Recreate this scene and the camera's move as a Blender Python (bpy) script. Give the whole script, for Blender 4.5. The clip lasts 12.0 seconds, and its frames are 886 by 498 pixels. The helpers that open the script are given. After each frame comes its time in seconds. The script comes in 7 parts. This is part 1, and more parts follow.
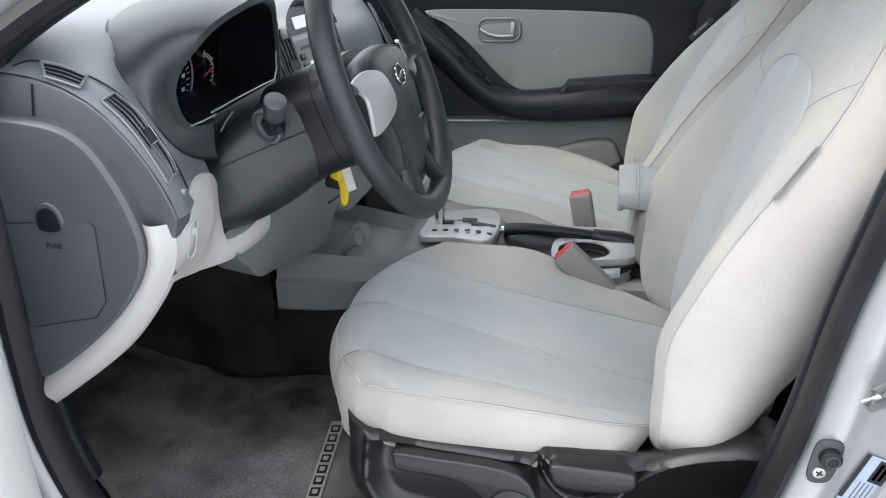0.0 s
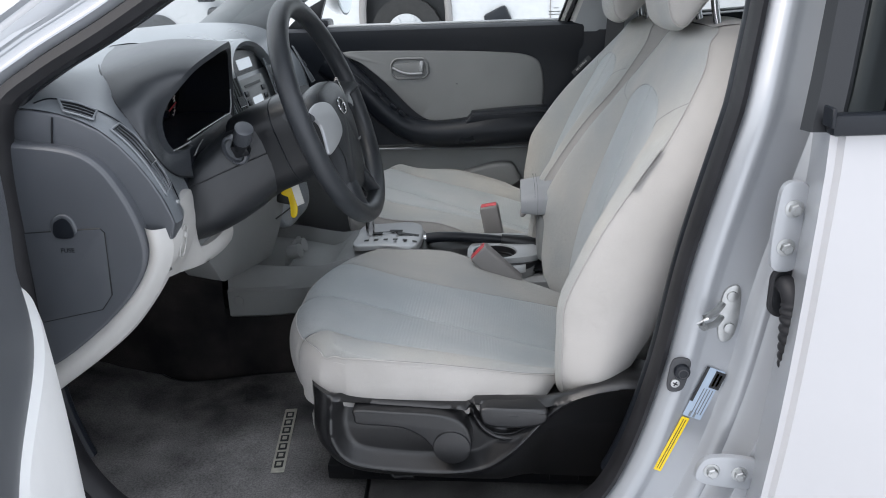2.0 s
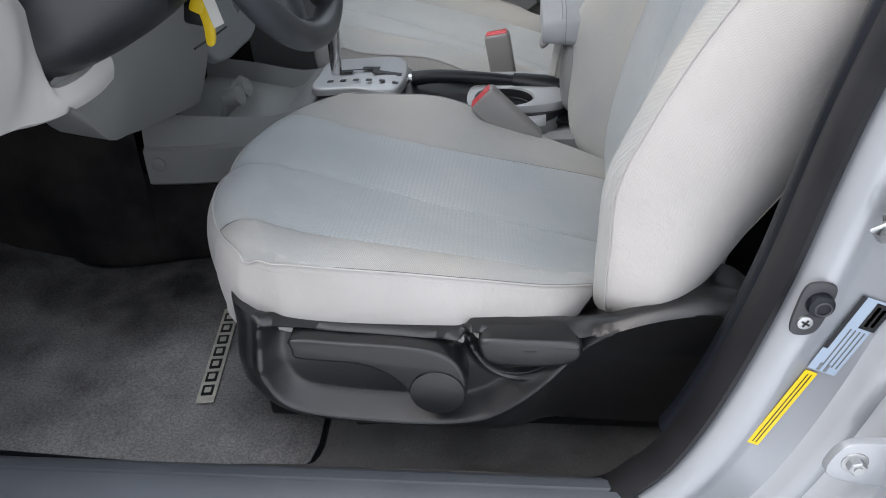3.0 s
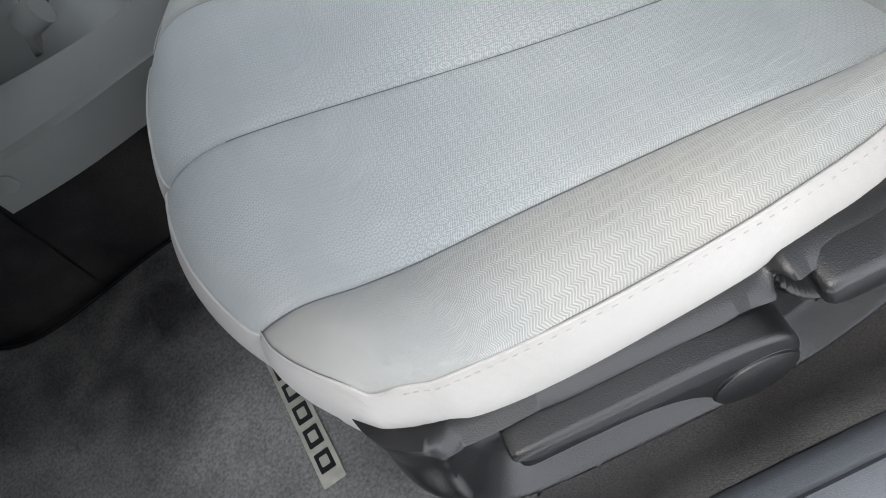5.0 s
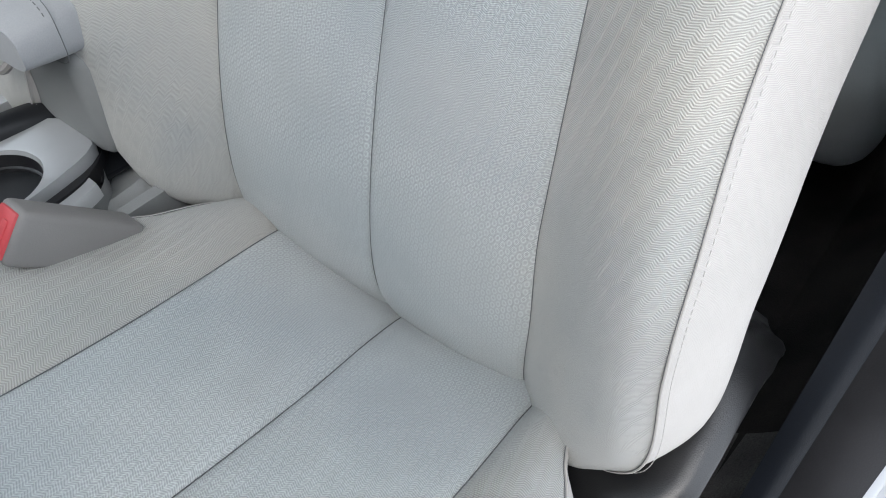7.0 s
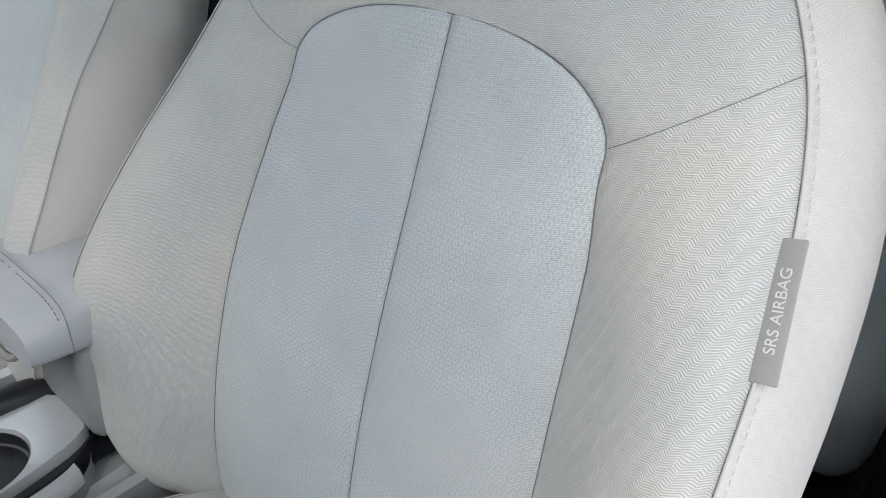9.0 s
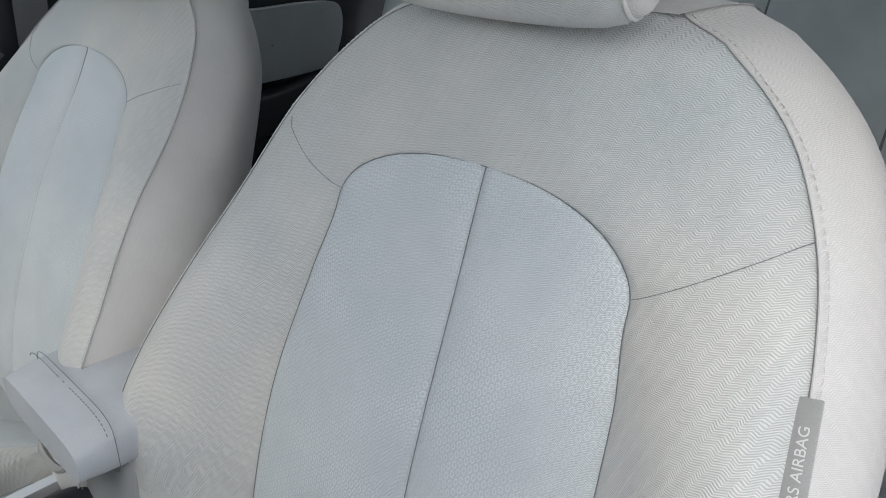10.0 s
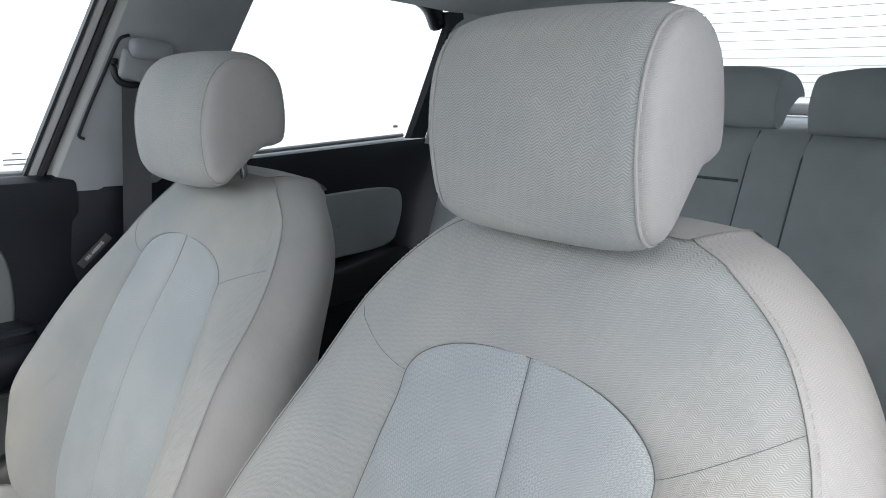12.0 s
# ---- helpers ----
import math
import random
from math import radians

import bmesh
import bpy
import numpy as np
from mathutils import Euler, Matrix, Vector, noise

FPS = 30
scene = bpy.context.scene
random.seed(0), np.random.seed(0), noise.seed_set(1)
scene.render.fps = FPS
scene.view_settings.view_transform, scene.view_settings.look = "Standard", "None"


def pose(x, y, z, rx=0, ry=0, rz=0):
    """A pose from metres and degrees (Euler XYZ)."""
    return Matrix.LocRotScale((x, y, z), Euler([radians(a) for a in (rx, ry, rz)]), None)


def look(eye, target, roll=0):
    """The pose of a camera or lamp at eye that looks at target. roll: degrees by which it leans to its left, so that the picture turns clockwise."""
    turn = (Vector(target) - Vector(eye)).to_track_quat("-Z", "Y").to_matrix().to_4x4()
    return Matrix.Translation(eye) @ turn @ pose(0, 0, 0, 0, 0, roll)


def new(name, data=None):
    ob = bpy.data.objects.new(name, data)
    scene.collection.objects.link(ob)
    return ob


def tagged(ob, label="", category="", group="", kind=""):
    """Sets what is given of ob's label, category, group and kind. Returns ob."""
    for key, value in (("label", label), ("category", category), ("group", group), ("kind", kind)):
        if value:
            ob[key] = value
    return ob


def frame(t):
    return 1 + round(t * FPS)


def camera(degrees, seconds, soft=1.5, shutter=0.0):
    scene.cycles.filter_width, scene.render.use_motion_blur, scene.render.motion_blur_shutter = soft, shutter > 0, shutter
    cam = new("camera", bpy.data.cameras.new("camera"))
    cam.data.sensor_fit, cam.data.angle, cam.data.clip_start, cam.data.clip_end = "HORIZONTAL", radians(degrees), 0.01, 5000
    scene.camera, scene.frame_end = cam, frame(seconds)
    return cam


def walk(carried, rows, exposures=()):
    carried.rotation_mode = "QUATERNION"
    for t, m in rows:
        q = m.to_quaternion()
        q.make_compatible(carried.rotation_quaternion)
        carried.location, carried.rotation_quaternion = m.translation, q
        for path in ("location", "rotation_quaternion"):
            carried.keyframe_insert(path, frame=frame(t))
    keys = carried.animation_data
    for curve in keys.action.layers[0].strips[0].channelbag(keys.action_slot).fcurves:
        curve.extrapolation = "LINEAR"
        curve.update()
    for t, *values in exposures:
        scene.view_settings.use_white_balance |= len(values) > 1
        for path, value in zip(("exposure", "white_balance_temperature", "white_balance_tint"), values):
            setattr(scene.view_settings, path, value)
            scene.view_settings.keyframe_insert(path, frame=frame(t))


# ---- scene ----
# car axes: x towards the tail, y towards the passenger's side, z up; the ground is z = 0
cam = camera(61.3, 12.0, soft=1.0)
PATH = [
    (0, (-0.144, -1.383, 1.064), (-0.568, 0.415, 0.297), -2.3),
    (0.5, (-0.143, -1.518, 1.081), (-0.435, 0.347, 0.421), -2.5),
    (1, (-0.15, -1.608, 1.094), (-0.378, 0.283, 0.484), -2.3),
    (1.5, (-0.151, -1.648, 1.1), (-0.343, 0.247, 0.49), -2.3),
    (2, (-0.151, -1.63, 1.095), (-0.328, 0.24, 0.407), -2.1),
    (2.5, (-0.152, -1.445, 1.028), (-0.337, 0.353, 0.17), -2.0),
    (2.7, (-0.151, -1.354, 0.994), (-0.343, 0.403, 0.056), -2.0),
    (4.5, (-0.34, -0.881, 0.853), (-0.466, 0.402, -0.676), -18.4),
    (5, (-0.347, -0.788, 0.888), (-0.466, 0.329, -0.766), -32.8),
    (5.5, (-0.315, -0.718, 0.885), (-0.332, 0.242, -0.869), -41.6),
    (6, (-0.292, -0.685, 0.885), (0.027, 0.207, -0.876), -30.7),
    (6.5, (-0.3, -0.664, 0.913), (0.428, 0.176, -0.749), -12.1),
    (7, (-0.31, -0.664, 0.934), (0.745, 0.22, -0.517), -1.5),
    (7.5, (-0.308, -0.652, 0.966), (0.908, 0.255, -0.338), 1.8),
    (7.7, (-0.308, -0.651, 0.979), (0.947, 0.272, -0.277), 2.7),
    (9.3, (-0.26, -0.648, 1.029), (1.056, 0.511, 0.068), 1.8),
    (9.5, (-0.264, -0.647, 1.038), (1.063, 0.537, 0.123), 1.9),
    (10, (-0.273, -0.652, 1.066), (1.045, 0.596, 0.226), 0.8),
    (10.5, (-0.294, -0.665, 1.079), (1.043, 0.648, 0.38), 1.4),
    (11, (-0.312, -0.681, 1.097), (1.022, 0.686, 0.504), 1.1),
    (11.5, (-0.329, -0.698, 1.112), (0.998, 0.712, 0.609), 0.9),
    (12, (-0.337, -0.707, 1.117), (0.986, 0.729, 0.684), 0.7),
]
EXPOSURES = [(0, 1.2, 6700, 12), (0.5, 1.08, 6720, 12), (1.0, 0.98, 6680, 12), (1.5, 0.74, 6560, 12), (2.0, 0.70, 6560, 12), (2.5, 0.77, 6560, 13), (4.5, 1.32, 6800, 11), (5.0, 1.36, 6780, 11), (5.5, 1.26, 6700, 10), (6.0, 1.2, 6600, 10), (6.5, 1.0, 6500, 10), (7.0, 1.12, 6500, 10), (7.5, 1.1, 6500, 10), (9.5, 1.0, 6500, 10), (12, 0.98, 6500, 10)]
walk(cam, [(t, look(eye, target, roll)) for t, eye, target, roll in PATH], exposures=EXPOSURES)

# ---- light ----
world = bpy.data.worlds.new("sky")
scene.world = world
world.use_nodes = True
_n, _l = world.node_tree.nodes, world.node_tree.links
_n.clear()
_sky = _n.new("ShaderNodeTexSky")
_sky.sky_type, _sky.sun_disc = "NISHITA", False
_sky.sun_elevation, _sky.sun_rotation = radians(50), radians(241)
_sky.air_density, _sky.dust_density, _sky.ozone_density = 1.0, 4.0, 1.0
_mix = _n.new("ShaderNodeMixRGB")
_mix.inputs[0].default_value = 0.72
_mix.inputs[2].default_value = (10.1, 10.85, 11.8, 1)
_bg, _out = _n.new("ShaderNodeBackground"), _n.new("ShaderNodeOutputWorld")
_bg.inputs[1].default_value = 0.142
_l.new(_sky.outputs[0], _mix.inputs[1])
_l.new(_mix.outputs[0], _bg.inputs[0])
_l.new(_bg.outputs[0], _out.inputs[0])
sun_data = bpy.data.lights.new("sun", "SUN")
sun_data.energy, sun_data.angle, sun_data.color = 0.5, radians(25), (1.0, 0.97, 0.92)
sun = new("sun", sun_data)
sun.matrix_world = look((-4.5, -2.5, 6.5), (0, 0, 0.4))


# ---- materials ----
def material(name, color, rough=0.6, metal=0.0, spot=0.0, spot_scale=14.0, grain=0.0, grain_scale=900.0, bump=0.0, coat=0.0, spec=0.5, sheen=0.0, wear=None, random=0.0):
    """Base colour with slow stains (spot), fine grain and a fine relief."""
    m = bpy.data.materials.new(name)
    m.use_nodes = True
    t, ln = m.node_tree.nodes, m.node_tree.links
    b = t["Principled BSDF"]
    b.inputs["Roughness"].default_value = rough
    b.inputs["Metallic"].default_value = metal
    b.inputs["Specular IOR Level"].default_value = spec
    b.inputs["Coat Weight"].default_value = coat
    b.inputs["Coat Roughness"].default_value = 0.08
    b.inputs["Sheen Weight"].default_value = sheen
    b.inputs["Sheen Roughness"].default_value = 0.5
    co = t.new("ShaderNodeTexCoord")
    big = t.new("ShaderNodeTexNoise")
    big.inputs["Scale"].default_value, big.inputs["Detail"].default_value = spot_scale, 5
    fine = t.new("ShaderNodeTexNoise")
    fine.inputs["Scale"].default_value, fine.inputs["Detail"].default_value = grain_scale, 3
    for n in (big, fine):
        ln.new(co.outputs["Object"], n.inputs["Vector"])
    c1 = t.new("ShaderNodeMixRGB")
    c1.inputs[1].default_value = (*[c * (1 - spot) for c in color], 1)
    c1.inputs[2].default_value = (*[min(1, c * (1 + spot)) for c in (wear or color)], 1)
    ramp = t.new("ShaderNodeMapRange")
    ramp.inputs["From Min"].default_value, ramp.inputs["From Max"].default_value = 0.34, 0.66
    ln.new(big.outputs[0], ramp.inputs[0])
    ln.new(ramp.outputs[0], c1.inputs[0])
    c2 = t.new("ShaderNodeMixRGB")
    c2.blend_type = "MULTIPLY"
    c2.inputs[0].default_value = 1.0
    g = t.new("ShaderNodeMapRange")
    g.inputs["To Min"].default_value, g.inputs["To Max"].default_value = 1 - grain, 1 + grain
    ln.new(fine.outputs[0], g.inputs[0])
    ln.new(c1.outputs[0], c2.inputs[1])
    ln.new(g.outputs[0], c2.inputs[2])
    ln.new(c2.outputs[0], b.inputs["Base Color"])
    rr = t.new("ShaderNodeMapRange")
    rr.inputs["To Min"].default_value, rr.inputs["To Max"].default_value = max(0.02, rough - 0.07), min(1, rough + 0.07)
    ln.new(big.outputs[0], rr.inputs[0])
    ln.new(rr.outputs[0], b.inputs["Roughness"])
    if bump:
        bp = t.new("ShaderNodeBump")
        bp.inputs["Strength"].default_value, bp.inputs["Distance"].default_value = bump, 0.0006
        ln.new(fine.outputs[0], bp.inputs["Height"])
        ln.new(bp.outputs[0], b.inputs["Normal"])
    return m


def cloth(name, color, stain, pattern="wave", pitch=0.0019, strength=0.45, contrast=0.12):
    """Knitted seat cloth on metric UVs: fine zigzag ribs, or staggered small ovals over finer ribs, with soft stains."""
    m = material(name, color, 0.9, spot=0.06, spot_scale=5.0, spec=0.2, sheen=0.22, wear=stain)
    t, ln = m.node_tree.nodes, m.node_tree.links
    b = t["Principled BSDF"]
    co = next(n for n in t if n.type == "TEX_COORD")

    def calc(op, *vals):
        n = t.new("ShaderNodeMath")
        n.operation = op
        for k, v in enumerate(vals):
            if isinstance(v, (int, float)):
                n.inputs[k].default_value = v
            else:
                ln.new(v, n.inputs[k])
        return n.outputs[0]

    def noise(scale, detail, space="UV"):
        n = t.new("ShaderNodeTexNoise")
        n.inputs["Scale"].default_value, n.inputs["Detail"].default_value = scale, detail
        ln.new(co.outputs[space], n.inputs["Vector"])
        return n.outputs[0]

    sep = t.new("ShaderNodeSeparateXYZ")
    ln.new(co.outputs["UV"], sep.inputs[0])
    u, v = sep.outputs[0], sep.outputs[1]
    wander = calc("MULTIPLY", noise(90, 2), 0.006)
    slant = calc("ADD", calc("ADD", u, calc("MULTIPLY", v, 0.35)), wander)
    turn = calc("FRACT", calc("DIVIDE", calc("ADD", slant, 10.0), 0.0092))
    zig = calc("MINIMUM", calc("DIVIDE", turn, 0.62), calc("DIVIDE", calc("SUBTRACT", 1.0, turn), 0.38))
    ribs = calc("SINE", calc("MULTIPLY", calc("ADD", v, calc("MULTIPLY", zig, 0.0017)), 2 * math.pi / pitch))
    ribs = calc("MULTIPLY_ADD", ribs, 0.5, 0.5)
    if pattern == "wave":
        height = ribs
    else:
        wide, long = 0.0044, 0.0068
        row = calc("DIVIDE", calc("ADD", u, calc("MULTIPLY", wander, 0.3)), wide)
        odd = calc("MULTIPLY", calc("MODULO", calc("FLOOR", calc("ADD", row, 1000.0)), 2.0), 0.5)
        fu = calc("SUBTRACT", calc("FRACT", row), 0.5)
        fv = calc("SUBTRACT", calc("FRACT", calc("ADD", calc("DIVIDE", v, long), odd)), 0.5)
        far = calc("SQRT", calc("ADD", calc("POWER", calc("DIVIDE", calc("ABSOLUTE", fu), 0.45), 2.0), calc("POWER", calc("DIVIDE", calc("ABSOLUTE", fv), 0.43), 2.0)))
        off = calc("DIVIDE", calc("SUBTRACT", far, 0.72), 0.24)
        oval = calc("EXPONENT", calc("MULTIPLY", calc("MULTIPLY", off, off), -1.0))
        worn = t.new("ShaderNodeMapRange")
        worn.inputs["From Min"].default_value, worn.inputs["From Max"].default_value = 0.38, 0.62
        worn.inputs["To Min"].default_value, worn.inputs["To Max"].default_value = 0.35, 1.0
        ln.new(noise(11, 2), worn.inputs[0])
        oval = calc("MULTIPLY", oval, worn.outputs[0])
        height = calc("ADD", calc("MULTIPLY", oval, 0.42), calc("MULTIPLY", ribs, 0.52))
    hs = calc("ADD", calc("MULTIPLY", height, 0.74), calc("MULTIPLY", noise(1500, 3, "Object"), 0.26))
    bp = t.new("ShaderNodeBump")
    bp.inputs["Strength"].default_value, bp.inputs["Distance"].default_value = strength, 0.0008
    ln.new(hs, bp.inputs["Height"])
    sag = t.new("ShaderNodeBump")
    sag.inputs["Strength"].default_value, sag.inputs["Distance"].default_value = 0.5, 0.006
    ln.new(noise(16.0, 3, "Object"), sag.inputs["Height"])
    ln.new(bp.outputs[0], sag.inputs["Normal"])
    ln.new(sag.outputs[0], b.inputs["Normal"])
    old = b.inputs["Base Color"].links[0].from_socket
    sh = t.new("ShaderNodeMapRange")
    sh.inputs["To Min"].default_value, sh.inputs["To Max"].default_value = 1.07 - contrast, 1.07 + contrast
    ln.new(hs, sh.inputs[0])
    mul = t.new("ShaderNodeMixRGB")
    mul.blend_type, mul.inputs[0].default_value = "MULTIPLY", 1.0
    ln.new(old, mul.inputs[1])
    ln.new(sh.outputs[0], mul.inputs[2])
    ln.new(mul.outputs[0], b.inputs["Base Color"])
    return m


def glass(name, tint, gloss=0.06):
    m = bpy.data.materials.new(name)
    m.use_nodes = True
    t, ln = m.node_tree.nodes, m.node_tree.links
    t.clear()
    o, mix, tr, gl = t.new("ShaderNodeOutputMaterial"), t.new("ShaderNodeMixShader"), t.new("ShaderNodeBsdfTransparent"), t.new("ShaderNodeBsdfGlossy")
    tr.inputs[0].default_value = (*tint, 1)
    gl.inputs["Roughness"].default_value = 0.02
    fr = t.new("ShaderNodeFresnel")
    fr.inputs[0].default_value = 1.14
    weak = t.new("ShaderNodeMath")
    weak.operation, weak.inputs[1].default_value = "MULTIPLY", 0.3
    ln.new(fr.outputs[0], weak.inputs[0])
    ln.new(weak.outputs[0], mix.inputs[0])
    ln.new(tr.outputs[0], mix.inputs[1])
    ln.new(gl.outputs[0], mix.inputs[2])
    ln.new(mix.outputs[0], o.inputs[0])
    return m


def glow(name, color, strength):
    m = bpy.data.materials.new(name)
    m.use_nodes = True
    b = m.node_tree.nodes["Principled BSDF"]
    b.inputs["Base Color"].default_value = (*[c * 0.3 for c in color], 1)
    b.inputs["Emission Color"].default_value = (*color, 1)
    b.inputs["Emission Strength"].default_value = strength
    return m


BLUE = cloth("insert cloth", (0.388, 0.422, 0.432), (0.412, 0.425, 0.420), "oval", 0.00110, 0.7, 0.40)
BEIGE = cloth("bolster cloth", (0.338, 0.350, 0.345), (0.385, 0.370, 0.340), "wave", 0.00118, 0.55, 0.26)
SIDE = cloth("side cloth", (0.388, 0.374, 0.355), (0.420, 0.404, 0.388), "wave", 0.00110, 0.3, 0.10)
VINYL = material("pale grey armrest cloth", (0.315, 0.325, 0.338), 0.8, spot=0.06, grain=0.10, bump=0.4, spec=0.2, sheen=0.1)
REAR = material("rear seat cloth", (0.42, 0.452, 0.46), 0.85, spot=0.06, grain=0.08, bump=0.3, spec=0.2, sheen=0.2)
# seam tubes in this colour paint the crease shadow; lid stitching is thread
SEAM_DARK = material("seam crease shade and thread", (0.13, 0.135, 0.14), 0.8)
STITCH = material("pale stitching", (0.43, 0.42, 0.40), 0.8)
# lightened base: sky sheen on the dashboard top is put into the colour
DARK = material("dark grey plastic with sky sheen", (0.160, 0.175, 0.190), 0.30, spec=1.0, spot=0.10, spot_scale=6, grain=0.12, grain_scale=1500, bump=0.5)
# darker copy of DARK: shade on upright dashboard faces is in the colour
END = material("dashboard plastic, shaded tone", (0.066, 0.072, 0.082), 0.36, spec=0.75, spot=0.10, spot_scale=6, grain=0.12, grain_scale=1500, bump=0.5)
# darker still: shade on the hood's driver side is in the colour
HOOD = material("hood plastic, shaded tone", (0.038, 0.042, 0.048), 0.38, spec=0.6, spot=0.10, spot_scale=6, grain=0.12, grain_scale=1500, bump=0.5)
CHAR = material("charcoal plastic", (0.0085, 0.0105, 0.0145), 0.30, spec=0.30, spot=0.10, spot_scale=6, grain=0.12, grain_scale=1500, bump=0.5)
SHIELD = material("seat shield plastic", (0.0098, 0.0101, 0.0112), 0.31, spec=0.64, spot=0.12, spot_scale=8, grain=0.2, grain_scale=1100, bump=0.45)
MID = material("mid grey plastic", (0.205, 0.210, 0.210), 0.55, spot=0.06, spot_scale=5, grain=0.08, grain_scale=1500, bump=0.4)
PALE = material("pale grey plastic", (0.49, 0.482, 0.465), 0.55, spot=0.05, spot_scale=6, grain=0.05, grain_scale=1500, bump=0.3)
POCKET = material("door pocket plastic", (0.78, 0.78, 0.77), 0.5, spot=0.04, spot_scale=6, grain=0.05, grain_scale=1500, bump=0.3)
BLACK = material("black plastic", (0.006, 0.007, 0.009), 0.42, grain=0.1, bump=0.2)
GLOSS = material("gloss black", (0.006, 0.006, 0.007), 0.12)
RUBBER = material("black rubber seal", (0.014, 0.014, 0.016), 0.5, spec=0.35, spot=0.2, spot_scale=20, grain=0.15, bump=0.3)
LEATHER = material("black wheel rim cover", (0.021, 0.024, 0.028), 0.40, spot=0.12, spot_scale=12, grain=0.1, grain_scale=1100, bump=0.6)
SILVER = material("silver painted trim", (0.44, 0.45, 0.46), 0.42, metal=0.5, spot=0.04)
CHROME = material("chrome", (0.62, 0.62, 0.63), 0.18, metal=1.0)
ZINC = material("zinc plated steel", (0.42, 0.43, 0.43), 0.36, metal=0.9, spot=0.12, spot_scale=60, grain=0.1)
# one carpet in two tones: footwell shade and doorway light are in the colours
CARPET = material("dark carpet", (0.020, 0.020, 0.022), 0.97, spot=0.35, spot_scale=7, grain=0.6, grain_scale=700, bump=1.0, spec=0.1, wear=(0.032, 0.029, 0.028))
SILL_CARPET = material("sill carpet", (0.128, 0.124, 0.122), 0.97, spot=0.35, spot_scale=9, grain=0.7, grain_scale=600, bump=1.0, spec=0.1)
DOOR_SKIN = material("door skin paint", (0.41, 0.408, 0.418), 0.33, metal=0.1, spot=0.03, spot_scale=3, coat=0.5)
MATTING = material("floor mat pile", (0.072, 0.072, 0.076), 0.97, spot=0.40, spot_scale=5, grain=0.75, grain_scale=330, bump=1.0, spec=0.1, wear=(0.20, 0.193, 0.188))
PAINT = material("silver white car paint", (0.34, 0.355, 0.375), 0.33, metal=0.3, spot=0.03, spot_scale=3, coat=0.6)
WHITE = material("white car paint", (0.52, 0.53, 0.54), 0.35, spot=0.03, coat=0.5)
LINER = material("grey headliner", (0.45, 0.46, 0.455), 0.95, grain=0.1, bump=0.3, spec=0.1)
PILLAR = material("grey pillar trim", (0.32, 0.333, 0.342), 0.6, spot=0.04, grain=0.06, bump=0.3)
BELT = material("grey belt webbing", (0.10, 0.10, 0.105), 0.8, grain=0.2, bump=0.5)
RED = material("red button plastic", (0.60, 0.075, 0.085), 0.35)
YELLOW = material("yellow plastic", (0.78, 0.55, 0.01), 0.4)
CARD = material("white card", (0.8, 0.79, 0.74), 0.6)
STICKER = material("pale blue sticker", (0.34, 0.42, 0.52), 0.4)
BUCKLE_DARK = material("dark grey clip plastic", (0.040, 0.042, 0.046), 0.5, grain=0.05, bump=0.2)
BUCKLE = material("grey buckle plastic", (0.22, 0.21, 0.205), 0.5, grain=0.05, bump=0.2)
GLASS = glass("window glass", (0.92, 0.95, 0.94))
TINT = glass("tinted window glass", (0.10, 0.11, 0.11))
# tint added only to dim the bright outside seen through these panes
DIM_PANE = glass("window glass with dimming tint", (0.64, 0.66, 0.655))
COLUMN = material("column cover plastic", (0.015, 0.017, 0.020), 0.40, spec=0.6, spot=0.10, spot_scale=6, grain=0.12, grain_scale=1500, bump=0.5)
SCREEN = glow("blue display", (0.03, 0.06, 1.0), 1.6)
PALE_GLOW = glow("pale grey glow", (0.62, 0.70, 0.78), 0.45)
PLATE = material("metal name strip", (0.46, 0.44, 0.38), 0.5, metal=0.0, spot=0.15, spot_scale=60)
GROUND = material("pale snowy concrete", (0.80, 0.80, 0.80), 0.9, spot=0.10, spot_scale=0.6, grain=0.08, grain_scale=40, bump=0.5)
TYRE = material("tyre rubber", (0.02, 0.02, 0.02), 0.8, spot=0.2, grain=0.2, bump=0.5)


# ---- building helpers ----
def part(name, bm, mat, parent=None, label="", sharp=40, uv=None):
    """One mesh object from a bmesh, shaded smooth but for edges sharper than the angle."""
    me = bpy.data.meshes.new(name)
    bmesh.ops.recalc_face_normals(bm, faces=bm.faces)
    bm.to_mesh(me)
    bm.free()
    for p in me.polygons:
        p.use_smooth = True
    me.set_sharp_from_angle(angle=radians(sharp))
    me.materials.append(mat)
    ob = new(name, me)
    if parent:
        ob.parent = parent
        ob.matrix_parent_inverse = parent.matrix_world.inverted()
    return tagged(ob, label) if label else ob


def thing(name, place, label, category, group="", kind=""):
    ob = new(name)
    ob.empty_display_size = 0.05
    ob.matrix_world = Matrix.Translation(place)
    bpy.context.view_layer.update()
    return tagged(ob, label, category, group, kind)


def spline(pts, n=8, closed=False):
    """Catmull-Rom points through pts."""
    pts = [Vector(p) for p in pts]
    out, m = [], len(pts)
    for i in range(m if closed else m - 1):
        if closed:
            a, b, c, d = (pts[(i + k) % m] for k in (-1, 0, 1, 2))
        else:
            a, b, c, d = pts[max(i - 1, 0)], pts[i], pts[i + 1], pts[min(i + 2, m - 1)]
        for k in range(n):
            t = k / n
            out.append(0.5 * ((2 * b) + (c - a) * t + (2 * a - 5 * b + 4 * c - d) * t * t + (3 * b - a - 3 * c + d) * t ** 3))
    if not closed:
        out.append(pts[-1])
    return out


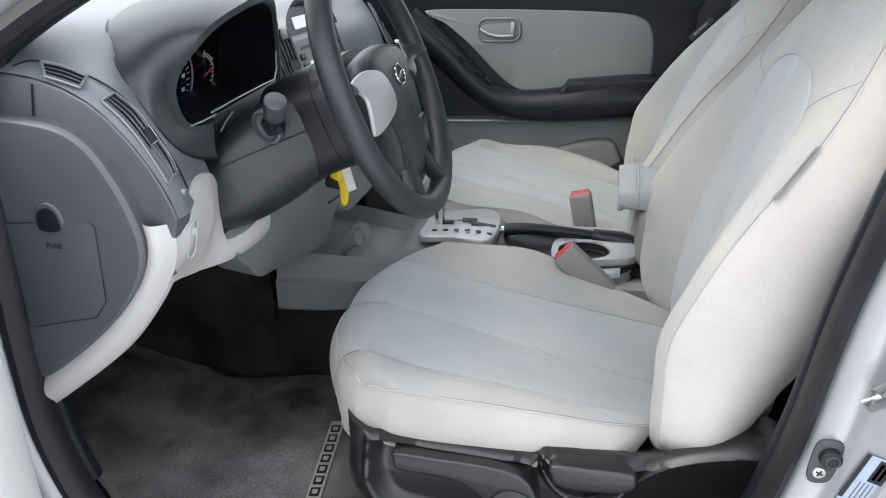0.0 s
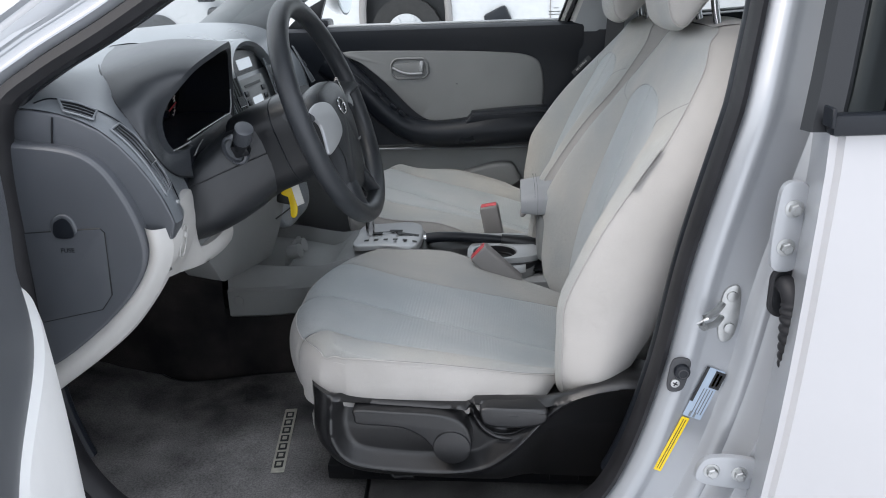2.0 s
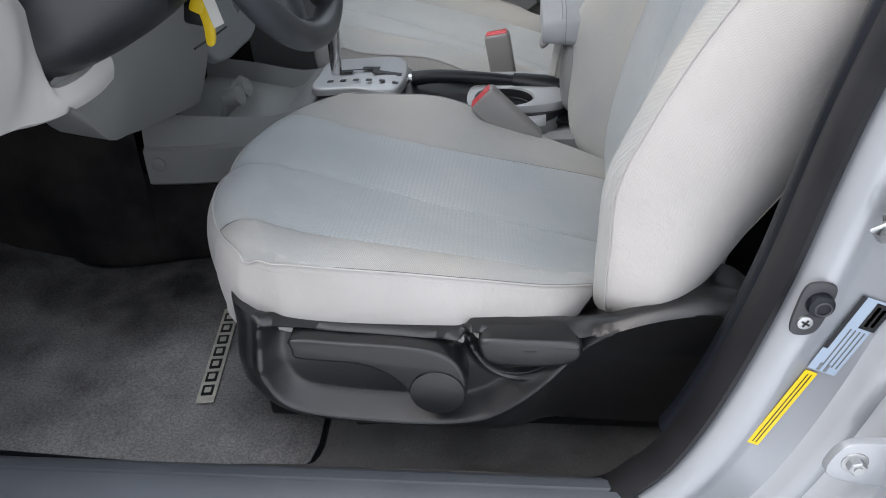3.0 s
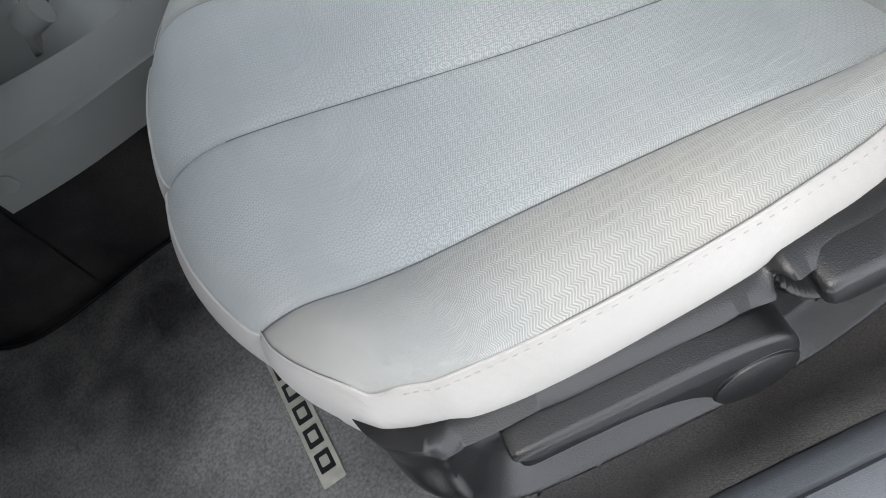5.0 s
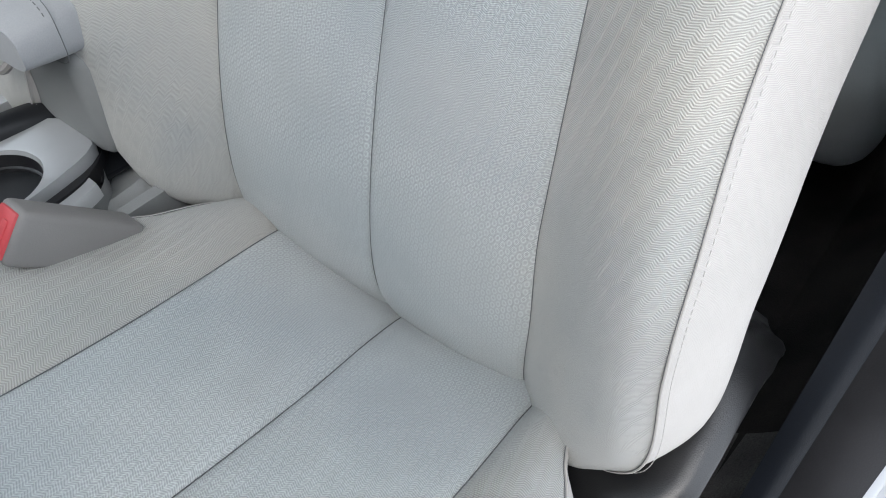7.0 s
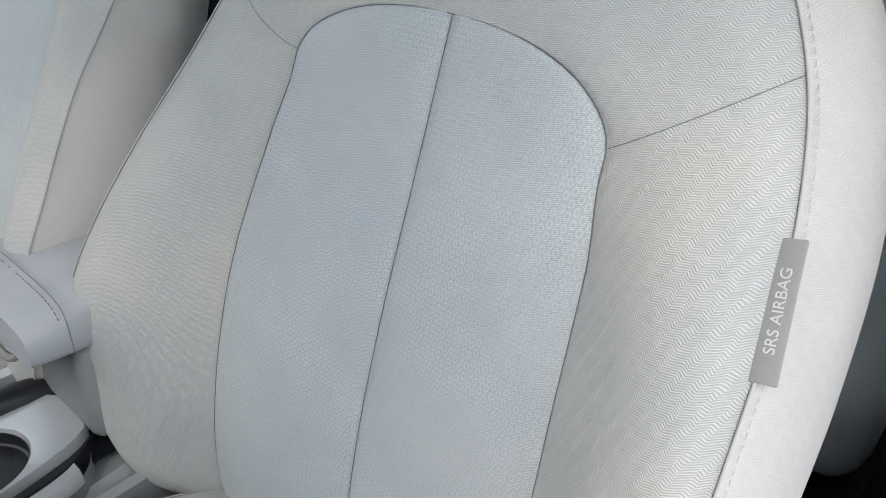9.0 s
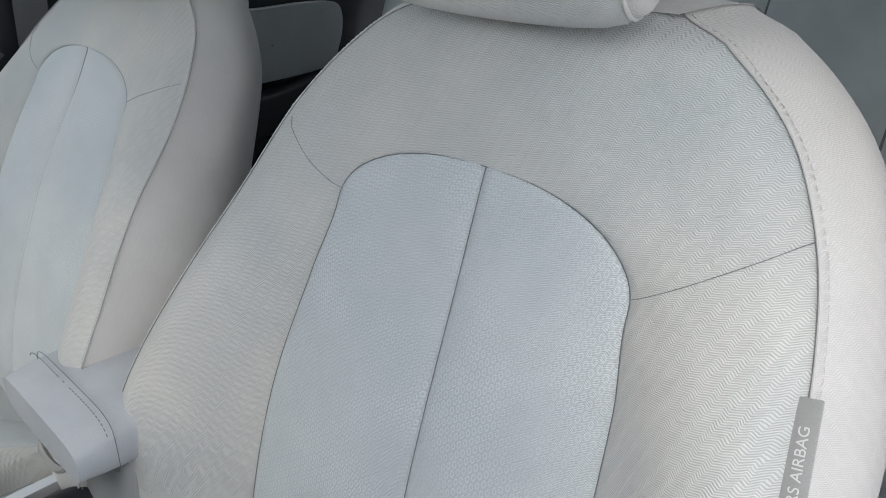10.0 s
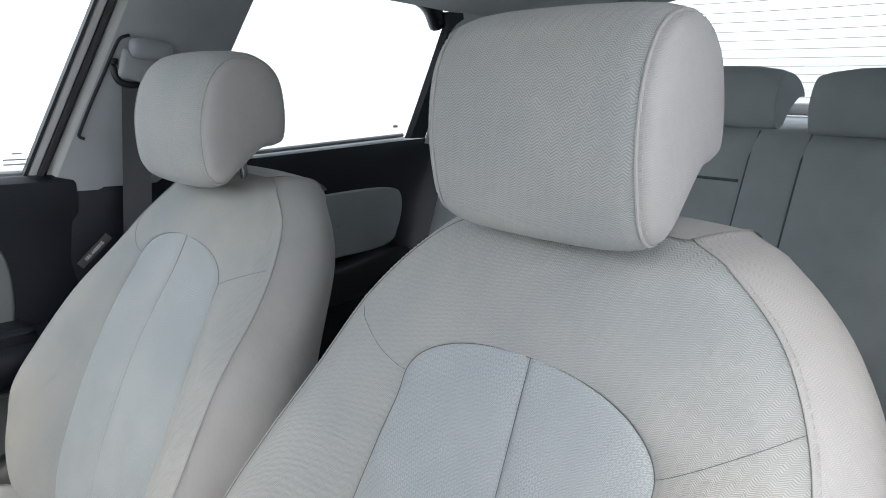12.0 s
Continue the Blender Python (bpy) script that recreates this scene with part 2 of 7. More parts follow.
def table(rows):
    """A smooth function through (x, value) rows."""
    xs, ys = [r[0] for r in rows], [r[1] for r in rows]

    def f(x):
        if x <= xs[0]:
            return ys[0]
        if x >= xs[-1]:
            return ys[-1]
        i = max(k for k in range(len(xs)) if xs[k] <= x)
        i = min(i, len(xs) - 2)
        h = xs[i + 1] - xs[i]
        t = (x - xs[i]) / h

        def slope(k):
            if k in (0, len(xs) - 1):
                return 0.0 if len(xs) > 2 and k else (ys[1] - ys[0]) / (xs[1] - xs[0]) if k == 0 else (ys[-1] - ys[-2]) / (xs[-1] - xs[-2])
            return (ys[k + 1] - ys[k - 1]) / (xs[k + 1] - xs[k - 1])
        m0, m1 = slope(i) * h, slope(i + 1) * h
        return (2 * t ** 3 - 3 * t * t + 1) * ys[i] + (t ** 3 - 2 * t * t + t) * m0 + (3 * t * t - 2 * t ** 3) * ys[i + 1] + (t ** 3 - t * t) * m1
    return f


def smooth(t):
    t = max(0.0, min(1.0, t))
    return t * t * (3 - 2 * t)


def sheet(rows, closed_u=False, closed_v=False, uv=None):
    """A bmesh grid from rows of points; uv: rows of pairs."""
    bm = bmesh.new()
    vs = [[bm.verts.new(p) for p in r] for r in rows]
    layer = bm.loops.layers.uv.new("uv") if uv else None
    nr, nc = len(vs), len(vs[0])
    for i in range(nr if closed_v else nr - 1):
        for j in range(nc if closed_u else nc - 1):
            ids = ((i, j), (i, (j + 1) % nc), ((i + 1) % nr, (j + 1) % nc), ((i + 1) % nr, j))
            try:
                f = bm.faces.new([vs[a][b] for a, b in ids])
            except ValueError:
                continue
            if layer:
                for lp, (a, b) in zip(f.loops, ids):
                    lp[layer].uv = uv[a][b]
    bmesh.ops.remove_doubles(bm, verts=bm.verts, dist=1e-6)
    return bm


def loft(rings, caps=True):
    """Skin through closed rings of equal length."""
    bm = bmesh.new()
    vs = [[bm.verts.new(p) for p in r] for r in rings]
    n = len(vs[0])
    for a, b in zip(vs, vs[1:]):
        for j in range(n):
            bm.faces.new((a[j], a[(j + 1) % n], b[(j + 1) % n], b[j]))
    if caps:
        bm.faces.new(vs[0])
        bm.faces.new(vs[-1])
    return bm


def tube(pts, r, n=8, closed=False, flat=1.0):
    """A round bar along pts; r may be a function of 0..1; flat squashes it along its second axis."""
    pts = [Vector(p) for p in pts]
    rings, m = [], len(pts)
    up = Vector((0.13, 0.21, 0.97))
    for i, p in enumerate(pts):
        d = (pts[(i + 1) % m] - pts[i - 1]) if closed else (pts[min(i + 1, m - 1)] - pts[max(i - 1, 0)])
        d.normalize()
        s = d.cross(up)
        if s.length < 0.1:
            s = d.cross(Vector((1, 0.1, 0)))
        s.normalize()
        u = s.cross(d)
        rad = r(i / (m - 1)) if callable(r) else r
        rings.append([p + rad * (math.cos(2 * math.pi * k / n) * s + flat * math.sin(2 * math.pi * k / n) * u) for k in range(n)])
    if closed:
        return sheet(rings, closed_u=True, closed_v=True)
    return loft(rings)


def box(size, at, bevel=0.004, seg=2, turn=(0, 0, 0)):
    """A bevelled block."""
    bm = bmesh.new()
    bmesh.ops.create_cube(bm, size=1.0)
    bmesh.ops.scale(bm, vec=size, verts=bm.verts)
    if bevel:
        bmesh.ops.bevel(bm, geom=bm.edges, offset=min(bevel, 0.45 * min(size)), segments=seg, affect="EDGES", profile=0.5)
    bmesh.ops.transform(bm, matrix=pose(*at, *turn), verts=bm.verts)
    return bm


def slab(outline, depth, place, bevel=0.003, seg=2):
    """A plate from a 2D outline, put into the world by place(u, v, w); w from 0 to depth."""
    bm = bmesh.new()
    lo = [bm.verts.new((u, v, 0)) for u, v in outline]
    f = bm.faces.new(lo)
    ext = bmesh.ops.extrude_face_region(bm, geom=[f])
    top = [v for v in ext["geom"] if isinstance(v, bmesh.types.BMVert)]
    bmesh.ops.translate(bm, vec=(0, 0, depth), verts=top)
    if bevel:
        es = [e for e in bm.edges if all(v in set(top) for v in e.verts)]
        bmesh.ops.bevel(bm, geom=es, offset=bevel, segments=seg, affect="EDGES", profile=0.5)
    for v in bm.verts:
        v.co = place(*v.co)
    return bm


def merge(*bms):
    """Several bmeshes as one."""
    out = bms[0]
    for b in bms[1:]:
        me = bpy.data.meshes.new("tmp")
        b.to_mesh(me)
        b.free()
        out.from_mesh(me)
        bpy.data.meshes.remove(me)
    return out


def dome(outline, depth, place, steps=((1.0, 0.0), (1.0, 0.55), (0.992, 0.85), (0.975, 1.0), (0.6, 1.02), (0.01, 1.02))):
    """A padded plate: rings shrinking to the outline's middle, rising to depth."""
    cu, cv = sum(p[0] for p in outline) / len(outline), sum(p[1] for p in outline) / len(outline)
    return sheet([[place(cu + (u - cu) * k, cv + (v - cv) * k, depth * d) for u, v in outline] for k, d in steps], closed_u=True)


def ray_out(poly, c, way):
    """How far, in lengths of way, the polygon's edge lies from c."""
    best = 1e-3
    for (ax, ay), (bx, by) in zip(poly, poly[1:] + poly[:1]):
        ex, ey = bx - ax, by - ay
        det = way[0] * -ey + ex * way[1]
        if abs(det) < 1e-12:
            continue
        s = ((ax - c[0]) * -ey + ex * (ay - c[1])) / det
        t = (way[0] * (ay - c[1]) - way[1] * (ax - c[0])) / det
        if s > 0 and -1e-6 <= t <= 1 + 1e-6:
            best = max(best, s)
    return best


def rounded(w, h, r, n=5, cx=0.0, cy=0.0):
    """Outline of a rectangle with rounded corners."""
    out = []
    for sx, sy, a0 in ((1, 1, 0), (-1, 1, 90), (-1, -1, 180), (1, -1, 270)):
        for k in range(n + 1):
            a = radians(a0 + 90 * k / n)
            out.append((cx + sx * (w / 2 - r) + r * math.cos(a), cy + sy * (h / 2 - r) + r * math.sin(a)))
    return out


def smooth2(pts, n=6):
    return [(p.x, p.y) for p in spline([(*p, 0) for p in pts], n, closed=True)]


def disc(r, depth, place, n=32, bevel=0.001):
    return slab([(r * math.cos(2 * math.pi * k / n), r * math.sin(2 * math.pi * k / n)) for k in range(n)], depth, place, bevel)


def on_side(y, sign=-1):
    """Place on a plane of constant y: u is x, v is z, w goes towards sign * y."""
    return lambda u, v, w: Vector((u, y + sign * w, v))


def writing(text, size, m, mat, parent, name="lettering"):
    """Raised letters in the built-in font, on the plane of the pose m."""
    cu = bpy.data.curves.new("t", "FONT")
    cu.body, cu.size, cu.extrude, cu.align_x, cu.align_y = text, size, 0.0002, "CENTER", "CENTER"
    tmp = new("t", cu)
    bpy.context.view_layer.update()
    me = bpy.data.meshes.new_from_object(tmp.evaluated_get(bpy.context.evaluated_depsgraph_get()))
    bpy.data.objects.remove(tmp)
    bpy.data.curves.remove(cu)
    me.name = name
    me.transform(m)
    me.materials.clear()
    me.materials.append(mat)
    ob = new(name, me)
    ob.parent = parent
    ob.matrix_parent_inverse = parent.matrix_world.inverted()
    return ob


# ---- the front seats ----
TAG_PALE = material("grey-beige tag fabric", (0.25, 0.245, 0.235), 0.7, grain=0.1, bump=0.4)
# same fabric as TAG_PALE; the passenger tag's backlit shade is in the colour
TAG_SHADED = material("shaded tag fabric", (0.035, 0.036, 0.040), 0.7, grain=0.1, bump=0.4)
STITCH_PALE = material("woven letter thread", (0.52, 0.51, 0.49), 0.8)
CUSH = spline([(0.02, 0, 0.385), (-0.005, 0, 0.402), (-0.05, 0, 0.423), (-0.14, 0, 0.452), (-0.26, 0, 0.489), (-0.38, 0, 0.525), (-0.44, 0, 0.542), (-0.482, 0, 0.550), (-0.512, 0, 0.545), (-0.533, 0, 0.528), (-0.543, 0, 0.500), (-0.543, 0, 0.470), (-0.536, 0, 0.445)], 9)
cushion_mid = table([(-0.56, 0.036), (-0.38, 0.034), (-0.26, 0.030), (-0.14, 0.020), (-0.05, 0.008), (0.02, 0.0)])
insert_half = table([(-0.56, 0.132), (-0.535, 0.143), (-0.50, 0.155), (-0.44, 0.158), (-0.32, 0.148), (-0.20, 0.145), (-0.08, 0.150), (0.02, 0.156)])
insert_lift = table([(-0.56, -0.004), (-0.50, 0.008), (-0.44, 0.009), (-0.38, 0.011), (-0.26, 0.021), (-0.14, 0.029), (0.0, 0.032)])
cushion_half = table([(-0.56, 0.205), (-0.50, 0.217), (-0.44, 0.227), (-0.35, 0.234), (-0.26, 0.230), (-0.20, 0.223), (-0.145, 0.214), (-0.118, 0.205), (-0.098, 0.194), (-0.080, 0.192), (-0.05, 0.197), (0.0, 0.188)])
cushion_far = table([(-0.56, 0.245), (-0.45, 0.272), (-0.32, 0.280), (-0.20, 0.268), (-0.15, 0.254), (-0.10, 0.232), (-0.05, 0.214), (0.03, 0.205)])
edge_lift = table([(-0.56, -0.012), (-0.50, 0.012), (-0.44, 0.018), (-0.38, 0.027), (-0.26, 0.046), (-0.14, 0.055), (-0.04, 0.052), (0.02, 0.03)])
wall_low = table([(-0.56, 0.447), (-0.53, 0.452), (-0.50, 0.456), (-0.40, 0.460), (-0.32, 0.458), (-0.20, 0.442), (-0.15, 0.436), (-0.125, 0.444), (-0.108, 0.460), (-0.096, 0.476), (-0.06, 0.480)])

wall_swell = table([(-0.56, 0.008), (-0.45, 0.006), (-0.32, 0.004), (-0.24, 0.007), (-0.16, 0.015), (-0.11, 0.015), (0.0, 0.010)])


def cushion_edge(x, door_side):
    return cushion_half(x) if door_side else cushion_far(x)


def cushion_point(i, a, out):
    """Point of the cushion's top: station i along its profile, a metres across from its middle."""
    p = CUSH[i]
    q = CUSH[min(i + 1, len(CUSH) - 1)] - CUSH[max(i - 1, 0)]
    nrm = Vector((q.z, 0, -q.x)).normalized()
    x, s = p.x, abs(a)
    w, e = insert_half(x) * (1.0 if a * out > 0 else 0.9), cushion_edge(x, a * out > 0)
    front = smooth((-0.36 - x) / 0.20)
    if s <= w:
        u = s / w
        h = insert_lift(x) * u * u + 0.006 * math.sin(math.pi * u) ** 0.6 - 0.003 * math.exp(-(s / 0.003) ** 2) - 0.003 * math.exp(-((w - s) / 0.003) ** 2)
    else:
        u = min(1.0, (s - w) / max(e - w, 1e-4))
        slow = 0.0 if a * out > 0 else smooth((-0.18 - x) / 0.34)
        rim = edge_lift(x) * (1.0 if a * out > 0 else 1.0 - 0.55 * smooth((x + 0.32) / 0.16)) - 0.022 * slow - (0.018 * smooth((-0.26 - x) / 0.16) if out > 0 and a > 0 else 0.0)
        h = insert_lift(x) + (rim - insert_lift(x)) * u ** 1.3 + 0.014 * math.sin(math.pi * u) * (1 - (0.4 * front if a * out > 0 else 0.9 * slow)) - 0.003 * math.exp(-((s - w) / 0.003) ** 2)
        h += 0.0012 * math.sin(90 * x + 14 * u) * u * smooth((x + 0.2) / 0.1)
    c = Vector((p.x, a + out * cushion_mid(x), p.z)) + nrm * h
    c.x += front * (0.088 * min(1.0, s / 0.215) ** 2.0 if a * out > 0 else 0.080 * min(1.0, s / 0.28) ** 2.2)
    return c


def wall_point(i, t, sgn, out):
    """Point of the cushion's side wall below its edge; t from 0 at the edge to 1."""
    x = CUSH[i].x
    top = cushion_point(i, sgn * cushion_edge(x, sgn == out), out)
    low = min(wall_low(x), top.z - 0.004)
    full = smooth((top.z - low) / 0.075)
    return Vector((top.x + 0.006 * t * smooth((-0.42 - x) / 0.06), top.y + sgn * full * ((wall_swell(x) if sgn == out else 0.012) * math.sin(math.pi * (0.15 + 0.85 * t) if x > -0.09 else math.pi * min(1.0, 0.8 * t)) + 0.0016 * math.sin(60 * x + 9 * t) * t * smooth((x + 0.3) / 0.2) - (0.004 * t if sgn == out else 0.0)), top.z + (low - top.z) * t))


def cushion_at(i, c, sgn, out):
    """Point between two stations: c is 0 at the insert's seam, 1 at the edge, more than 1 down the wall."""
    both = []
    for k in (int(i), min(int(i) + 1, len(CUSH) - 1)):
        x = CUSH[k].x
        w, e = insert_half(x) * (1.0 if sgn == out else 0.9), cushion_edge(x, sgn == out)
        both.append(cushion_point(k, sgn * (w + c * (e - w)), out) if c <= 1 else wall_point(k, c - 1, sgn, out))
    return both[0].lerp(both[1], i - int(i))


BACK_X = table([(0.37, 0.0), (0.395, -0.008), (0.45, -0.026), (0.52, -0.026), (0.62, -0.008), (0.72, 0.020), (0.82, 0.054), (0.915, 0.086), (0.96, 0.102), (0.99, 0.120), (1.008, 0.145)])
back_half = table([(0.43, 0.205), (0.46, 0.232), (0.50, 0.261), (0.56, 0.274), (0.65, 0.269), (0.75, 0.251), (0.83, 0.233), (0.90, 0.211), (0.945, 0.184), (0.975, 0.154), (0.995, 0.122), (1.008, 0.085)])
back_edge = table([(0.40, 0.0), (0.45, 0.036), (0.50, 0.050), (0.57, 0.060), (0.63, 0.070), (0.69, 0.060), (0.78, 0.037), (0.85, 0.010), (0.917, -0.008), (0.96, -0.018), (1.008, -0.012)])
panel_low = table([(0.37, 0.150), (0.55, 0.153), (0.70, 0.147), (0.80, 0.135), (0.856, 0.124)])
ARCH0, ARCH1 = 0.856, 0.910


def panel_half(z):
    if z <= ARCH0:
        return panel_low(z)
    if z >= ARCH1:
        return 0.0
    return 0.124 * (1 - ((z - ARCH0) / (ARCH1 - ARCH0)) ** 2.1) ** (1 / 2.1)


def back_point(a, z, lift=0.0):
    """Point of the backrest's front, a metres across from its middle at height z."""
    s, w, e = abs(a), panel_half(z), back_half(z)
    x = BACK_X(z)
    soft = smooth((0.93 - z) / 0.12)
    if s < w:
        u = s / w
        f = 0.006 * math.sin(math.pi * min(1, u)) ** 0.6 * soft - 0.0022 * math.exp(-(s / 0.0035) ** 2) - 0.0022 * math.exp(-((w - s) / 0.0035) ** 2)
    else:
        w2 = panel_low(min(z, ARCH0)) * smooth((0.96 - z) / 0.1)
        u = max(0.0, (s - w2) / max(e - w2, 1e-4))
        f = back_edge(z) * smooth(u) + 0.015 * math.sin(math.pi * min(1, u)) * soft * smooth((z - 0.40) / 0.06)
        f -= 0.0022 * math.exp(-((s - w) / 0.0035) ** 2) * (1 if z < ARCH1 else 0)
        f -= 0.007 * smooth((u - 0.80) / 0.20)
        f += 0.0013 * math.sin(70 * (s + 0.35 * z)) * math.sin(math.pi * min(1, u)) * smooth((0.62 - z) / 0.1)
    return Vector((x - f - lift, a, z))


def ease(n):
    """n + 1 steps from 0 to 1, closer together at both ends."""
    return [0.5 - 0.5 * math.cos(math.pi * k / n) for k in range(n + 1)]


def stitches(pts, step, length, r):
    """A row of short threads along pts."""
    bms, run, start = [], 0.0, None
    for a, b in zip(pts, pts[1:]):
        run += (b - a).length
        if run >= step:
            run = 0.0
            bms.append(tube([a, a + (b - a).normalized() * length], r, 5))
    return merge(*bms)


def front_seat(y0, out, name_label, group, head_size=1.0, recline=0.0):
    """Bucket seat; out is the sign of y on its door's side."""
    seat = thing("front_seat", (-0.2, y0, 0.27), name_label, "car seat", group)
    move = Vector((0, y0 + 0.012 * out, 0))

    # cushion
    cushion = part("cushion", box((0.44, 0.42, 0.05), (-0.27, y0, 0.385), 0.015, 2), SIDE, seat)
    stations = range(len(CUSH))
    nose = 78
    for sgn in (-1, 1):
        cols = ease(22)
        rows = [[cushion_point(i, sgn * c * insert_half(CUSH[i].x) * (1.0 if sgn == out else 0.9), out) + move for c in cols] for i in stations]
        uv = [[(p.y, i * 0.0085) for p in r] for i, r in zip(stations, rows)]
        part("insert_panel", sheet(rows[:nose + 1], uv=uv[:nose + 1]), BLUE, cushion, "pale blue-grey woven seat insert")
        part("front_band", sheet(rows[nose:], uv=uv[nose:]), SIDE, cushion, "cream-grey cloth front band")
        part("piping", tube([p + Vector((-0.0008, 0, 0)) for p in rows[nose]], 0.0013, 6), SIDE, cushion)
    tip = 77.0
    side_run = table([(0, 1.0), (36, 1.0), (42, 1.02), (48, 1.08), (54, 1.14), (60, 1.17), (66, 1.17), (69, 1.14), (72, 1.05), (74, 0.88), (75.5, 0.62), (76.4, 0.32), (tip, 0.0)])
    for sgn in (-1, 1):
        near = sgn == out
        # the whole flank as one grid, softened round the front corner
        cs = ease(16) + [1 + k / 12 for k in range(1, 13)]
        flank = [[cushion_at(i, c, sgn, out) for c in cs] for i in stations]
        if near:
            for _ in range(30):
                old = [list(r) for r in flank]
                for i in range(62, len(flank) - 1):
                    k = smooth((i - 61) / 9)
                    for j in range(1, len(cs) - 1):
                        flank[i][j] = old[i][j] * (1 - 0.5 * k) + (old[i - 1][j] + old[i + 1][j] + old[i][j - 1] + old[i][j + 1]) * 0.125 * k

        def skin(i, c):
            i, c = max(0.0, min(len(flank) - 1.001, i)), max(0.0, min(1.999, c))
            a = int(i)
            j = max(k for k in range(len(cs) - 1) if cs[k] <= c)
            f, g = i - a, (c - cs[j]) / (cs[j + 1] - cs[j])
            return flank[a][j].lerp(flank[a][j + 1], g).lerp(flank[a + 1][j].lerp(flank[a + 1][j + 1], g), f) + move
        run = side_run if near else table([(0, 1.0), (64, 1.0), (71, 0.85), (75, 0.45), (tip, 0.0)])
        marks = [k for k in range(61)] + [60 + 0.5 * k for k in range(1, 33)] + [76.3, 76.6, 76.8, tip]
        top = [[skin(i, run(i) * c) for c in ease(18)] for i in marks]
        low = [[skin(i, run(i) + (2.0 - run(i)) * c) for c in [k / 16 for k in range(17)]] for i in marks + [77.5 + 0.99 * k for k in range(32)]]
        part("bolster", sheet(top, uv=[[(p.y, i * 0.0085) for p in r] for i, r in zip(marks, top)]), BEIGE, cushion, "beige-grey ribbed seat bolster")
        part("side_wall", sheet(low, uv=[[(p.x, p.z) for p in r] for r in low]), SIDE, cushion, "cream-grey cloth wall")
        lift = Vector((-0.0004, sgn * 0.0006, 0.0006))
        edge = spline([skin(i, run(i)) + lift for i in marks[::2] + [tip]], 4)
        part("piping", tube(edge, 0.0012, 8), SIDE, cushion)
        part("piping_seam", tube([p + Vector((0, -sgn * 0.0014, 0.0008)) for p in edge], 0.0003, 6), SEAM_DARK, cushion)
        part("stitching", stitches(spline([skin(i, run(i) + 0.085) + Vector((0, sgn * 0.0005, 0.0002)) for i in marks[:72:3]], 10), 0.0052, 0.0030, 0.00032), STITCH, cushion)
        part("seam", tube([skin(i, 0.0) + Vector((-0.0003, 0, 0.0005)) for i in marks], 0.0005, 6), SEAM_DARK, cushion)
    part("seam", tube([cushion_point(i, 0.0, out) + move + Vector((0, 0, 0.0006)) for i in stations if CUSH[i].x > -0.475], 0.00045, 6), SEAM_DARK, cushion)

    # backrest
    move = Vector((0, y0, 0))
    back = part("backrest", box((0.05, 0.36, 0.46), (0.085, y0, 0.70), 0.02, 2, (0, 10, 0)), SIDE, seat)
    zs = [0.385 + (ARCH0 - 0.385) * k / 60 for k in range(61)] + [ARCH0 + (ARCH1 - ARCH0) * math.sin(math.pi / 2 * k / 24) for k in range(1, 25)]
    for sgn in (-1, 1):
        cols = ease(22)
        wide = (lambda p: Vector((p.x, p.y * (1.08 + 0.02 * (out > 0) + 0.05 * smooth((0.82 - p.z) / 0.15) if sgn != out else 1.0 - 0.045 * smooth((0.86 - p.z) / 0.16) * smooth((p.z - 0.5) / 0.1)) + (0.022 * smooth((0.89 - p.z) / 0.16) * max(0.0, 1 - (p.y / 0.25) ** 2) if out > 0 else 0.0), p.z)))
        rows = [[wide(back_point(sgn * c * panel_half(z), z)) + move for c in cols] for z in zs]
        part("insert_panel", sheet(rows, uv=[[(p.y, p.z) for p in r] for r in rows]), BLUE, back, "pale blue-grey woven seat insert")
        part("seam", tube([wide(back_point(sgn * panel_half(z), z, 0.0004)) + move for z in zs], 0.00036, 6), SEAM_DARK, back)
    part("seam", tube([wide(back_point(0, z, 0.0004)) + move for z in zs], 0.00032, 6), SEAM_DARK, back)
    zo = [z for z in zs if z >= 0.43] + [ARCH1 + (1.008 - ARCH1) * math.sin(math.pi / 2 * k / 22) for k in range(1, 23)]
    for sgn in (-1, 1):
        cols = ease(20)
        wide = (lambda p: Vector((p.x, p.y * (1.08 + 0.02 * (out > 0) + 0.05 * smooth((0.82 - p.z) / 0.15) if sgn != out else 1.0 - 0.045 * smooth((0.86 - p.z) / 0.16) * smooth((p.z - 0.5) / 0.1)) + (0.022 * smooth((0.89 - p.z) / 0.16) * max(0.0, 1 - (p.y / 0.25) ** 2) if out > 0 else 0.0), p.z)))
        rows, walls = [], []
        for z in zo:
            w, e = panel_half(z), back_half(z)
            rows.append([wide(back_point(sgn * (w + c * (e - w)), z)) + move for c in cols])
            top = rows[-1][-1]
            rear = BACK_X(z) + 0.050 + 0.070 * smooth((z - 0.46) / 0.24)
            drop = 0.020 * smooth((z - 0.90) / 0.10)
            walls.append([Vector((top.x + (rear - top.x) * t, top.y + sgn * ((0.026 - 0.007 * smooth((0.76 - z) / 0.1)) * math.sin(math.pi * min(1, t * 0.85)) * (0.85 + 0.15 * smooth((1.0 - z) / 0.12)) - 0.034 * max(0.0, (t - 0.40) / 0.6) ** 2 - drop * 0.15 * t * t), top.z - drop * t * t + 0.008 * math.sin(math.pi * t) * smooth((z - 0.9) / 0.09))) for t in [k / 14 for k in range(15)]])
        part("bolster", sheet(rows, uv=[[(p.y, p.z) for p in r] for r in rows]), BEIGE, back, "beige-grey ribbed backrest bolster")
        part("side_wall", sheet(walls, uv=[[(p.x, p.z) for p in r] for r in walls]), SIDE, back, "cream-grey cloth wall")
